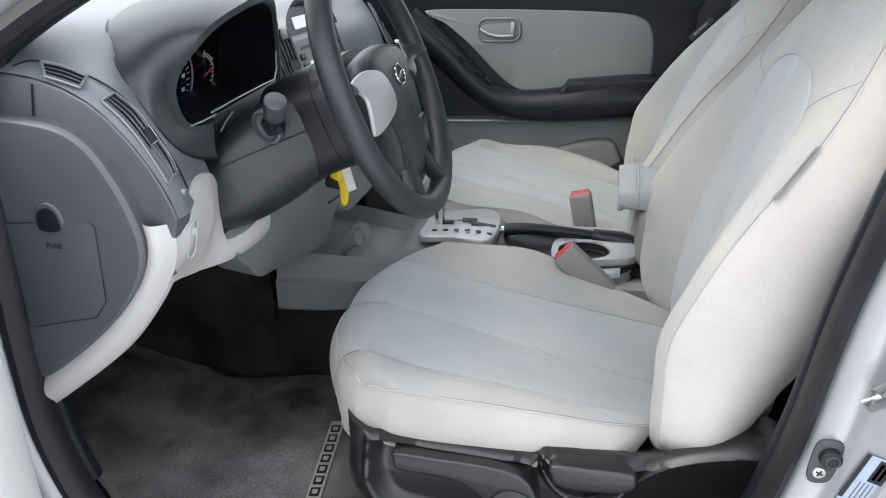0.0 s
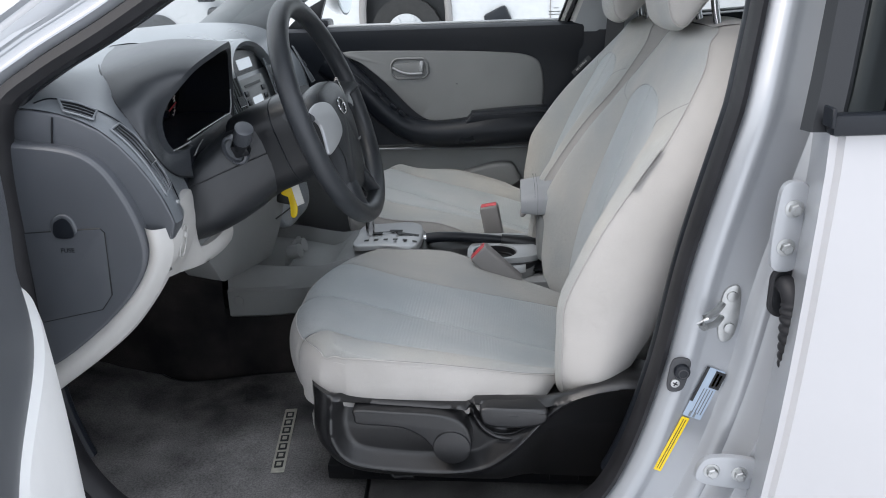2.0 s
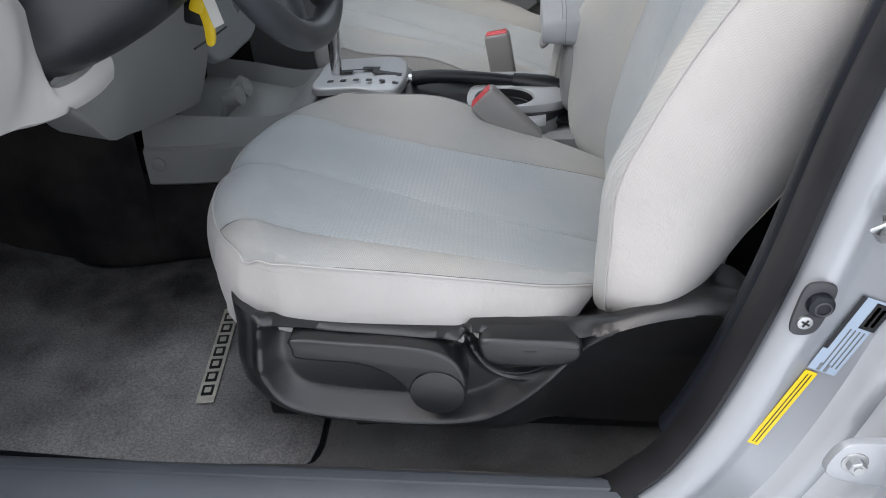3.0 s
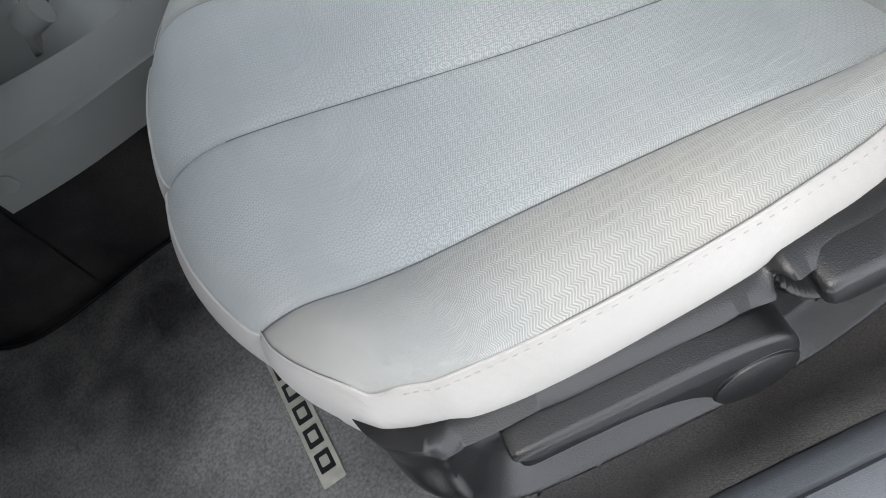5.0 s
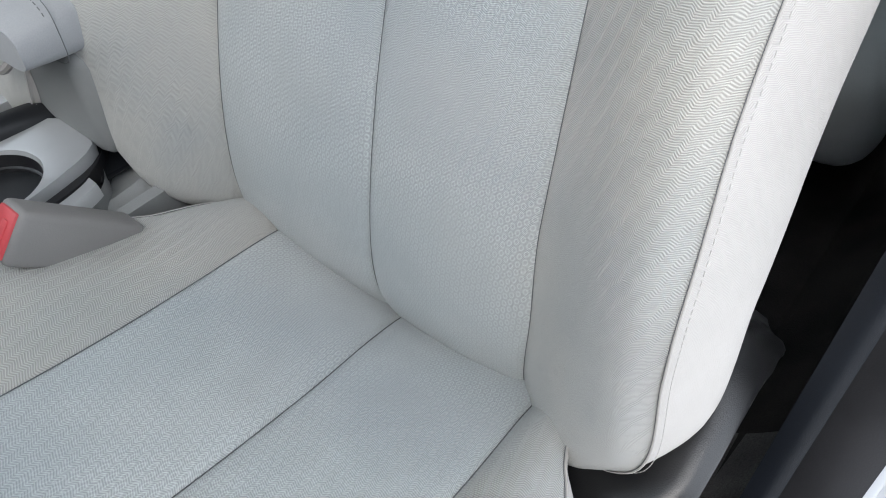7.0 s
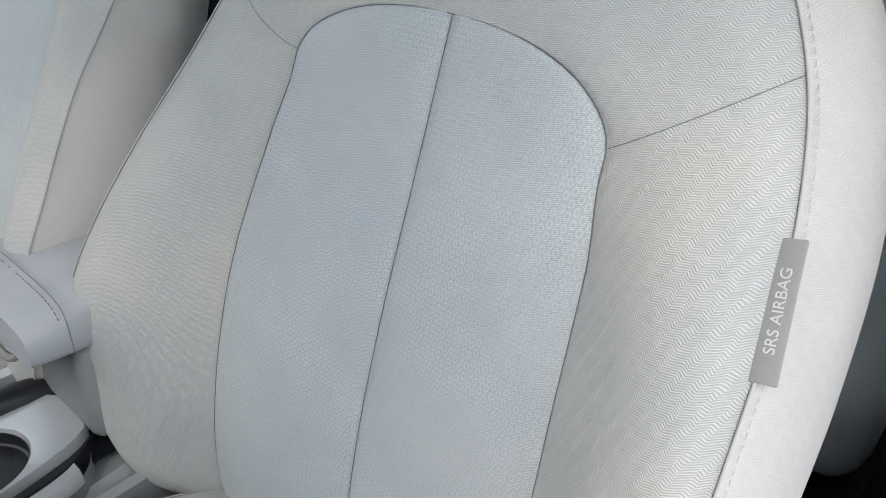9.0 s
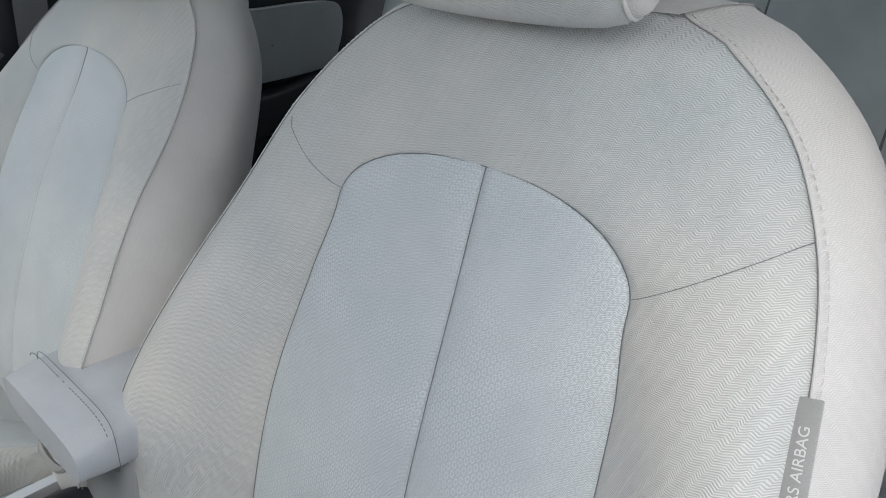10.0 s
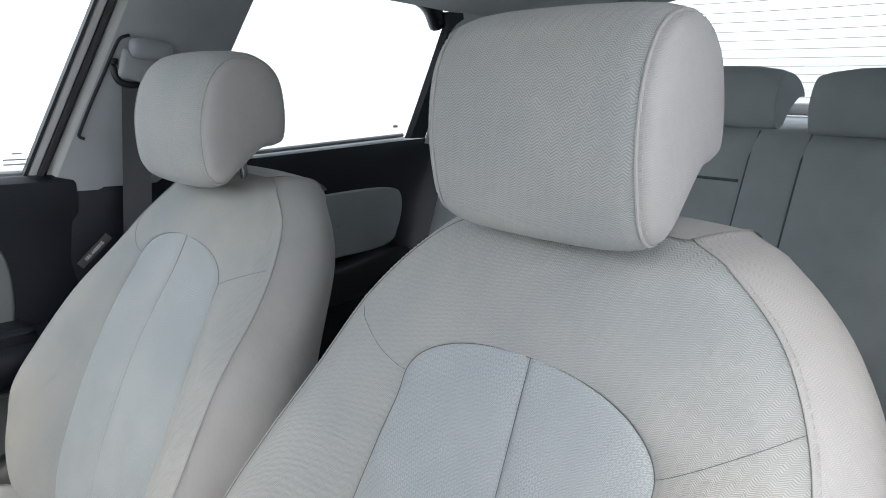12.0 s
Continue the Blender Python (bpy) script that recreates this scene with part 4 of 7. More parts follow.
rearw = thing("rear_window", (1.4, 0, 1.2), "rear window glass with fine heater lines", "rear window", kind="structure")


def rear_glass(t, y, off=0.0):
    return Vector((1.68 - 0.50 * t - 0.14 * (y / 0.6) ** 2 - off, y, 1.075 + 0.27 * t + 0.4 * off))


pane = part("pane", sheet([[rear_glass(t, (-0.62 + 0.07 * t) + (1.24 - 0.14 * t) * k / 12) for k in range(13)] for t in [k / 8 for k in range(9)]]), DIM_PANE, rearw)
pane.visible_shadow = False
HEAT = material("heater line", (0.55, 0.55, 0.5), 0.5)
for k in range(13):
    part("heater_line", tube([rear_glass(0.06 + 0.068 * k, -0.54 + 1.08 * j / 12, 0.004) for j in range(13)], 0.0007, 5), HEAT, rearw)
for y in (-0.30, 0.30):
    part("heater_bus", tube([rear_glass(0.02 + 0.95 * j / 8, y, 0.004) for j in range(9)], 0.0008, 5), HEAT, rearw)


def pillar(name, pts, w, d, mat, label, flat=0.5):
    """A trim pillar along pts, lens-shaped across."""
    return tagged(part(name, tube(spline(pts, 6), w, 16, flat=flat), mat), label, "pillar trim", kind="structure")


edge_f = spline([(-1.16, 0.64, 0.930), (-1.052, 0.635, 1.000), (-0.924, 0.635, 1.083), (-0.800, 0.620, 1.145), (-0.58, 0.590, 1.245), (-0.36, 0.54, 1.325)], 6)
edge_r = spline([(-0.95, 0.70, 0.900), (-0.850, 0.690, 0.970), (-0.727, 0.680, 1.052), (-0.600, 0.660, 1.138), (-0.42, 0.630, 1.245), (-0.26, 0.58, 1.320)], 6)
tagged(part("pillar_front_far", sheet([[a.lerp(b, t) + Vector((0, -0.022 * math.sin(math.pi * t) ** 0.6, 0)) for t in [k / 8 for k in range(9)]] for a, b in zip(edge_f, edge_r)]), PILLAR), "grey plastic trim on the passenger windshield pillar", "pillar trim", kind="structure")
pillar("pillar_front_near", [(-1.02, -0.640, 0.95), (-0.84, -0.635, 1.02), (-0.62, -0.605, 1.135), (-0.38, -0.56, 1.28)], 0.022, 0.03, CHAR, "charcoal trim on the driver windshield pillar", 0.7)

# white outside of the driver windshield pillar and fender
pil_in = spline([(-1.03, -0.716, 0.868), (-0.90, -0.710, 0.940), (-0.810, -0.702, 0.997), (-0.644, -0.678, 1.103), (-0.535, -0.658, 1.168), (-0.29, -0.61, 1.285), (-0.1, -0.58, 1.355)], 6)
pil_out = spline([(-1.15, -0.700, 0.930), (-1.00, -0.693, 0.998), (-0.813, -0.675, 1.092), (-0.741, -0.665, 1.127), (-0.60, -0.640, 1.198), (-0.36, -0.58, 1.31), (-0.12, -0.55, 1.395)], 6)
part_a = sheet([[a.lerp(b, t) + Vector((0, -0.016 * math.sin(math.pi * t) ** 0.7 + (0.006 if 0.42 < t < 0.55 else 0), 0)) for t in [k / 14 for k in range(15)]] for a, b in zip(pil_in, pil_out)])
part("outer_pillar", part_a, PAINT, body)
part("pillar_gutter", sheet([[p + Vector((0.02 * t, 0.10 * t, -0.05 * t)) for p in pil_out] for t in (0, 0.5, 1)]), PAINT, body)
fend = sheet([[Vector((x, -0.79 + 0.22 * t ** 2, z0 - 0.02 + 0.06 * t)) for t in [k / 6 for k in range(7)]] for x, z0 in [(-2.0, 0.82), (-1.6, 0.87), (-1.2, 0.90), (-0.95, 0.905)]])
part("fender_top", fend, PAINT, body)
part("fender_side", sheet([[Vector((x, -0.80 - 0.02 * math.sin(math.pi * t), 0.18 + 0.70 * t)) for t in [k / 8 for k in range(9)]] for x in (-2.0, -1.6, -1.2, -0.945)]), PAINT, body)
part("hood", sheet([[Vector((x, y, 0.93 - 0.10 * ((x + 1.2) / 0.9) ** 2 - 0.05 * (y / 0.6) ** 2)) for y in [-0.60 + 1.2 * k / 10 for k in range(11)]] for x in [-2.1 + 0.9 * k / 8 for k in range(9)]]), PAINT, body)
far_side = [[Vector((x, 0.795 + 0.03 * math.sin(math.pi * t), 0.20 + 0.70 * t)) for t in [k / 8 for k in range(9)]] for x in (-2.0, -1.6, -1.2, -0.97)]
part("fender_side", sheet(far_side), PAINT, body)
part("fender_top", sheet([[Vector((x, 0.79 - 0.22 * t ** 2, z0 - 0.02 + 0.06 * t)) for t in [k / 6 for k in range(7)]] for x, z0 in [(-2.0, 0.82), (-1.6, 0.87), (-1.2, 0.90), (-0.95, 0.905)]]), PAINT, body)
for s_y in (-1, 1):
    part("rear_quarter", sheet([[Vector((x, s_y * (0.795 + 0.03 * math.sin(math.pi * t) - 0.10 * smooth((x - 1.5) / 0.9)), 0.20 + (0.76 + 0.06 * smooth((x - 1.2) / 0.4)) * t)) for t in [k / 8 for k in range(9)]] for x in (1.26, 1.5, 1.8, 2.1, 2.4)]), PAINT, body)
part("sill_outer", sheet([[Vector((x, y, z)) for y, z in ((-0.705, 0.325), (-0.74, 0.318), (-0.79, 0.30), (-0.81, 0.25), (-0.80, 0.18))] for x in [-0.96 + 2.2 * k / 10 for k in range(11)]]), PAINT, body)

# rear door on the driver's side, shut
rdoor = thing("rear_door", (0.7, -0.85, 0.3), "silver-white rear door with dark tinted window", "car door")
edge_x = table([(0.20, 0.135), (0.45, 0.150), (0.60, 0.160), (0.80, 0.170), (0.935, 0.176)])
skin = [[Vector((edge_x(z) + u, -0.815 - 0.042 * math.sin(math.pi * min(1, (z - 0.1) / 1.1)) - (0.006 if u > 0.012 else 0.0) , z)) for u in (0.0, 0.003, 0.008, 0.013, 0.1, 0.4, 0.8, 1.05)] for z in [0.20 + 0.735 * k / 16 for k in range(17)]]
part("skin", sheet(skin), DOOR_SKIN, rdoor, "white painted door skin")
part("leading_edge", sheet([[r[0] + Vector((0.010 * t, 0.07 * t, 0)) for t in (0, 0.3, 1)] for r in skin]), PAINT, rdoor)
part("waist_strip", box((0.90, 0.022, 0.022), (0.62, -0.852, 0.948), 0.005, 2, (0, -1, 0)), CHAR, rdoor)
part("waist_strip_end", box((0.004, 0.024, 0.020), (0.169, -0.853, 0.9485), 0.001, 1, (0, -1, 0)), CHAR, rdoor)
part("window_frame", sheet([[Vector((0.165 + 0.20 * (z - 0.93) + u, -0.835 + lean(z) - d, z)) for u, d in ((-0.012, -0.012), (-0.006, 0.004), (0.02, 0.006), (0.026, 0.0))] for z in [0.93 + 0.42 * k / 8 for k in range(9)]]), BLACK, rdoor)
pane = part("pane", sheet([[Vector((0.185 + 0.20 * (z - 0.93) + u, -0.828 + lean(z), z)) for u in (0.0, 0.3, 0.7, 0.85)] for z in [0.94 + 0.40 * k / 6 for k in range(7)]]), TINT, rdoor)
part("inner_skin", sheet([[Vector((0.22 + u, -0.70 + 0.0 * z, z)) for u in (0.0, 0.5, 0.95)] for z in (0.28, 0.6, 0.95)]), DARK, rdoor)


def bolt(at, axis_y, r=0.011, parent=None):
    s = 1 if axis_y > 0 else -1
    hexa = [(r * math.cos(math.pi * k / 3 + 0.3), r * math.sin(math.pi * k / 3 + 0.3)) for k in range(6)]
    bm = merge(disc(r * 1.45, 0.002, lambda u, v, w: Vector((at[0] + u, at[1] + s * w, at[2] + v)), 20, 0.0006), slab(hexa, 0.007, lambda u, v, w: Vector((at[0] + u, at[1] + s * (0.002 + w), at[2] + v)), 0.001, 1), disc(r * 0.45, 0.001, lambda u, v, w: Vector((at[0] + u, at[1] + s * (0.009 + w), at[2] + v)), 12, 0))
    return part("bolt", bm, ZINC, parent, "zinc plated hinge bolt")


def hinge_leaf(outline, bolts, knuckle):
    leaf = part("door_hinge", merge(slab(smooth2(outline, 5), 0.008, lambda u, v, w: Vector((u, -0.790 - w, v)), 0.003), tube([(knuckle[0], -0.80, knuckle[1]), (knuckle[0], -0.80, knuckle[2])], 0.010, 12)), PAINT, rdoor, "silver-white painted hinge")
    for u, v in bolts:
        bolt((u, -0.797, v), -1, 0.0072, leaf)


hinge_leaf([(0.150, 0.765), (0.182, 0.765), (0.188, 0.812), (0.182, 0.86), (0.158, 0.865), (0.150, 0.84)], ((0.168, 0.835), (0.164, 0.789)), (0.192, 0.79, 0.85))
hinge_leaf([(0.096, 0.462), (0.16, 0.454), (0.178, 0.478), (0.162, 0.498), (0.108, 0.502), (0.090, 0.484)], ((0.108, 0.482), (0.143, 0.478)), (0.181, 0.46, 0.50))

boot = thing("wiring_boot", (0.135, -0.795, 0.72), "ribbed black rubber wiring boot at the pillar", "wiring boot")
part("flange", slab(rounded(0.036, 0.066, 0.017, 6, 0.172, 0.730), 0.004, on_side(-0.787, -1), 0.0018), RUBBER, boot)
part("socket", slab(rounded(0.026, 0.054, 0.012, 6, 0.172, 0.730), 0.0012, on_side(-0.791, -1), 0), BLACK, boot)
bp = spline([(0.171, -0.788, 0.740), (0.171, -0.802, 0.742), (0.173, -0.812, 0.730), (0.175, -0.813, 0.708), (0.177, -0.812, 0.680), (0.180, -0.810, 0.652), (0.184, -0.806, 0.628)], 20)
part("bellows", tube(bp, lambda t: 0.0115 + 0.0022 * (0.5 + 0.5 * math.sin(88 * t)) * smooth((t - 0.36) / 0.04), 18), RUBBER, boot)

# striker, cover with screw, stickers on the pillar
YP = -0.7362
striker = thing("door_striker", (0.115, YP, 0.675), "zinc plated steel door striker on the pillar", "striker")
PX = 0.011
part("base_plate", slab(smooth2([(-0.010, -0.036), (0.006, -0.038), (0.013, -0.01), (0.012, 0.03), (0.002, 0.036), (-0.010, 0.02)], 5), 0.003, lambda u, v, w: Vector((0.138 - PX + u, YP - w, 0.680 + v)), 0.001), ZINC, striker)
for zz in (0.690, 0.672):
    part("prong", tube([(0.130 - PX, YP, zz), (0.118 - PX, YP - 0.020, zz), (0.100 - PX, YP - 0.036, 0.681 + (zz - 0.681) * 0.75)], 0.0042, 10), ZINC, striker)
part("prong_tip", tube([(0.101 - PX, YP - 0.035, 0.6875), (0.094 - PX, YP - 0.040, 0.681), (0.101 - PX, YP - 0.035, 0.6745)], 0.0052, 10), ZINC, striker)
for v in (0.702, 0.658):
    part("screw", disc(0.007, 0.003, lambda u, w2, w: Vector((0.140 - PX + u, YP - 0.003 - w, v + w2)), 18, 0.0008), ZINC, striker)
cover = thing("trim_clip", (0.069, YP - 0.0075, 0.591), "dark plastic clip with a cross-head screw", "trim clip")
YC = YP - 0.0058
part("body", slab(smooth2([(-0.012, -0.022), (0.006, -0.022), (0.013, 0.0), (0.014, 0.022), (-0.006, 0.024), (-0.012, 0.005)], 5), 0.003, lambda u, v, w: Vector((0.069 + u, YC - w, 0.591 + v)), 0.0012), BUCKLE_DARK, cover)
part("lobe", disc(0.0105, 0.007, lambda u, v, w: Vector((0.073 + u, YC - 0.003 - w, 0.598 + v)), 24, 0.003), CHAR, cover)
part("lobe_ring", tube([(0.074 + 0.006 * math.cos(a), YC - 0.0102, 0.597 + 0.006 * math.sin(a)) for a in [2 * math.pi * k / 20 for k in range(20)]], 0.0008, 6, closed=True), BUCKLE_DARK, cover)
part("screw", disc(0.0062, 0.0025, lambda u, v, w: Vector((0.0655 + u, YC - 0.003 - w, 0.580 + v)), 20, 0.001), ZINC, cover, "zinc cross-head screw")
part("screw_cross", merge(box((0.007, 0.0008, 0.0016), (0.0655, YC - 0.0057, 0.580), 0, 1, (0, 30, 0)), box((0.0016, 0.0008, 0.007), (0.0655, YC - 0.0057, 0.580), 0, 1, (0, 30, 0))), BLACK, cover)


def sticker(name, cx, cz, w, h, turn, mat, label, bars):
    th = thing(name, (cx, YP, cz), label, "sticker")
    c, s = math.cos(radians(turn)), math.sin(radians(turn))

    def put(u, v, d):
        return Vector((cx + c * u - s * v, YP - 0.0012 - d, cz + s * u + c * v))
    part("sheet", slab(rounded(w, h, 0.001, 2), 0.0006, put, 0), mat, th)
    for u, v, bw, bh, bm in bars:
        part("bar", slab([(u - bw / 2, v - bh / 2), (u + bw / 2, v - bh / 2), (u + bw / 2, v + bh / 2), (u - bw / 2, v + bh / 2)], 0.0003, lambda a, b, d: put(a, b, d + 0.0007), 0), bm, th)
    return th


sticker("airbag_sticker", 0.106, 0.560, 0.078, 0.025, 70, STICKER, "pale blue warning sticker with small print bars", [(0.012, 0.011, 0.055, 0.004, BLACK), (0.024, -0.008, 0.026, 0.014, BLACK), (0.024, -0.005, 0.020, 0.003, YELLOW), (0.024, -0.010, 0.018, 0.003, YELLOW)] + [(-0.012, 0.003 - 0.004 * k, 0.040, 0.0011, SEAM_DARK) for k in range(4)] + [(-0.034, 0.004 - 0.006 * k, 0.008, 0.003, DARK) for k in range(2)])
sticker("tyre_sticker", 0.069, 0.480, 0.092, 0.011, 69, YELLOW, "narrow yellow sticker with a line of small print", [(0.0, 0.0016 - 0.0032 * k, 0.086, 0.0008, BLACK) for k in range(2)])
sticker("data_plate", 0.118, 0.338, 0.05, 0.012, 4, BLACK, "small black data plate low on the pillar", [(0, 0, 0.044, 0.004, CARD)])

# open driver door, seen from its hinge end
OPEN = radians(53)
HX, HY = -0.90, -0.775


def door(r, off, z):
    """r along the door from its hinge, off towards the cabin side."""
    return Vector((HX + r * math.cos(OPEN) + off * math.sin(OPEN), HY - r * math.sin(OPEN) + off * math.cos(OPEN), z))


ddoor = thing("driver_door", door(0.4, 0, 0.3), "open driver door with grey trim and pale pocket", "car door")
part("outer_skin", sheet([[door(r, -0.13 - 0.03 * math.sin(math.pi * min(1, (z - 0.1) / 1.0)), z) for r in (-0.03, 0.1, 0.5, 1.0)] for z in [0.22 + 0.70 * k / 8 for k in range(9)]]), PAINT, ddoor)
part("inner_shell", sheet([[door(r, 0.0, z) for r in (-0.02, 0.1, 0.5, 1.0)] for z in (0.24, 0.5, 0.92)]), PAINT, ddoor)
part("hinge_end", sheet([[door(-0.02, o, z) for o in (-0.13, -0.05, 0.0)] for z in (0.24, 0.5, 0.92)]), PAINT, ddoor)
along = table([(0.02, 0.0), (0.08, 0.6), (0.17, 0.95), (0.30, 1.0), (0.40, 0.92), (0.60, 0.62), (0.95, 0.4)])
trim_off = table([(0.76, 0.088), (0.82, 0.086), (0.90, 0.092), (0.938, 0.090), (0.950, 0.078), (0.957, 0.055)])
pocket_off = table([(0.28, 0.05), (0.32, 0.080), (0.42, 0.094), (0.60, 0.100), (0.73, 0.099), (0.768, 0.092), (0.775, 0.070)])
arm_off = table([(0.55, 0.05), (0.60, 0.078), (0.68, 0.088), (0.755, 0.088), (0.782, 0.075), (0.786, 0.030)])


def trim_sheet(off, z0, z1, r0, r1, scale=along):
    return sheet([[door(r0 + (r1 - r0) * u, off(z0 + (z1 - z0) * v) * scale(r0 + (r1 - r0) * u), z0 + (z1 - z0) * v) for u in [k / 50 for k in range(51)]] for v in [k / 30 for k in range(31)]])


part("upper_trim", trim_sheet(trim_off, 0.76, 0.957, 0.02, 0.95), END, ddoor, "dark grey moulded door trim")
part("map_pocket", trim_sheet(pocket_off, 0.28, 0.775, 0.03, 0.80), POCKET, ddoor, "pale grey moulded map pocket")
arm_run = table([(0.36, 0.80), (0.44, 0.72), (0.53, 0.56), (0.60, 0.48), (0.95, 0.35)])
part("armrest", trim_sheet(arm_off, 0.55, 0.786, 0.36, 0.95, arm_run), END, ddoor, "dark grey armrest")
panel = part("switch_panel", slab(smooth2([(0.21, 0.045), (0.23, 0.010), (0.52, 0.005), (0.54, 0.05), (0.40, 0.065)], 5), 0.006, lambda u, v, w: door(u, v, 0.782 + w), 0.002), CHAR, ddoor, "charcoal switch panel")
part("mirror_switch", disc(0.016, 0.010, lambda u, v, w: door(0.235 + u, 0.040 + v, 0.787 + w), 24, 0.003), BLACK, panel)
for k in range(4):
    part("window_switch", slab(rounded(0.034, 0.026, 0.004, 3, 0.290 + 0.055 * k, 0.034), 0.008, lambda u, v, w: door(u, v, 0.787 + w), 0.003), BLACK, panel)
part("door_window_seal", tube([door(0.0, 0.0, 0.955), door(0.5, 0.0, 0.96), door(1.0, 0.0, 0.965)], 0.014, 10), RUBBER, ddoor)


# ---- passenger side ----
pdoor = thing("passenger_door", (-0.35, 0.72, 0.3), "dark and mid grey passenger door panel with window", "car door")
YD = 0.70
part("lower_panel", sheet([[Vector((x, YD - 0.02 * math.sin(math.pi * t), 0.27 + 0.36 * t)) for t in [k / 8 for k in range(9)]] for x in [-0.95 + 1.01 * k / 10 for k in range(11)]]), MID, pdoor)
part("upper_panel", sheet([[Vector((x, YD - 0.012 + off, z)) for z, off in ((0.60, -0.02), (0.66, -0.012), (0.80, 0.0), (0.87, 0.0), (0.915, -0.008), (0.945, -0.006), (0.955, 0.006), (0.955, 0.05))] for x in [-0.95 + 1.02 * k / 10 for k in range(11)]]), CHAR, pdoor)
padline = smooth2([(-0.655, 0.884), (-0.45, 0.884), (-0.20, 0.874), (-0.085, 0.858), (-0.050, 0.815), (-0.048, 0.72), (-0.07, 0.682), (-0.22, 0.672), (-0.36, 0.668), (-0.43, 0.69), (-0.53, 0.79), (-0.60, 0.85)], 6)
part("insert_pad", dome(padline, 0.014, on_side(YD - 0.010, -1)), MID, pdoor, "mid grey padded door insert")
sweep = spline([(-0.70, YD - 0.02, 0.86), (-0.60, YD - 0.03, 0.775), (-0.52, YD - 0.04, 0.695), (-0.44, YD - 0.045, 0.645), (-0.33, YD - 0.045, 0.634), (-0.15, YD - 0.045, 0.650), (0.0, YD - 0.04, 0.655)], 6)
part("armrest", tube(sweep, lambda t: 0.050 - 0.014 * math.sin(math.pi * min(1, t * 1.3)), 16), CHAR, pdoor, "charcoal moulded armrest")
part("switch_panel", slab([(-0.66, 0.865), (-0.585, 0.80), (-0.50, 0.715), (-0.435, 0.672), (-0.455, 0.655), (-0.54, 0.72), (-0.66, 0.84)], 0.010, on_side(YD - 0.052, -1), 0.003), BLACK, pdoor)
part("armrest_pad", slab(smooth2([(-0.275, 0.650), (-0.268, 0.695), (-0.24, 0.704), (-0.06, 0.715), (-0.03, 0.70), (-0.04, 0.655)], 5), 0.070, on_side(YD - 0.008, -1), 0.010, 3), CHAR, pdoor)
for u, v in ((-0.545, 0.765), (-0.50, 0.725), (-0.475, 0.705)):
    part("window_switch", box((0.022, 0.010, 0.010), (u, YD - 0.063, v), 0.002, 2, (0, 40, 0)), CHAR, pdoor)
part("outer_skin", sheet([[Vector((x, 0.80 + 0.035 * math.sin(math.pi * min(1, (z - 0.1) / 1.1)), z)) for x in [-0.95 + 1.04 * k / 6 for k in range(7)]] for z in [0.20 + 0.74 * k / 12 for k in range(13)]] + [[Vector((-0.95 + 1.04 * k / 6, 0.752, 0.942)) for k in range(7)]]), PAINT, pdoor, "silver-white painted door skin")
ring_of = lambda w, h, r, d: [Vector((u, YD - d, v)) for u, v in rounded(w, h, r, 8, -0.450, 0.832)]
hand = part("handle_bezel", sheet([ring_of(w, h, r, d) for w, h, r, d in ((0.120, 0.066, 0.026, 0.022), (0.118, 0.064, 0.025, 0.028), (0.113, 0.059, 0.023, 0.0305), (0.108, 0.054, 0.021, 0.029), (0.106, 0.052, 0.020, 0.024))], closed_u=True), MID, pdoor, "grey rounded handle bezel")
# shade in the grey handle recess, put in as a charcoal plate
part("handle_cup_shade", slab(rounded(0.108, 0.054, 0.020, 6, -0.450, 0.832), 0.001, on_side(YD - 0.0225, -1), 0), CHAR, hand)
part("handle_pull", slab(smooth2([(-0.500, 0.842), (-0.46, 0.848), (-0.416, 0.846), (-0.412, 0.816), (-0.45, 0.813), (-0.485, 0.822)], 5), 0.004, on_side(YD - 0.0245, -1), 0.0015, 2), MID, hand, "grey door pull")
part("pull_edge", tube(spline([(-0.502, YD - 0.031, 0.836), (-0.480, YD - 0.034, 0.824), (-0.450, YD - 0.035, 0.817), (-0.412, YD - 0.033, 0.818)], 6), 0.0035, 10), SILVER, hand, "silver edge of the door pull")
part("lock_tab", box((0.011, 0.012, 0.030), (-0.414, YD - 0.032, 0.838), 0.003, 2, (0, 8, 0)), SILVER, hand, "silver lock tab")
part("pocket_line", tube(spline([(-0.62, YD - 0.032, 0.585), (-0.40, YD - 0.034, 0.588), (-0.20, YD - 0.034, 0.588), (-0.02, YD - 0.03, 0.592)], 6), 0.004, 8), DARK, pdoor)
part("map_pocket", slab(smooth2([(-0.62, 0.30), (-0.60, 0.46), (-0.35, 0.50), (-0.18, 0.54), (-0.12, 0.50), (-0.10, 0.30)], 6), 0.035, on_side(YD - 0.015, -1), 0.012, 3), MID, pdoor)
pane = part("pane", sheet([[Vector((x, 0.745 - lean(z) * 0.9, z)) for x in (-0.80, -0.4, 0.0, 0.10)] for z in [0.94 + 0.40 * k / 6 for k in range(7)]]), GLASS, pdoor)
pane.visible_shadow = False
def frame_line(z):
    return 0.036 + 0.37 * (z - 1.06)


def frame_strip(name, us, mat, label=""):
    return part(name, sheet([[Vector((frame_line(z) + u, 0.728 - lean(z) - d, z)) for u, d in us] for z in [0.935 + 0.415 * k / 10 for k in range(11)]]), mat, pdoor, label)


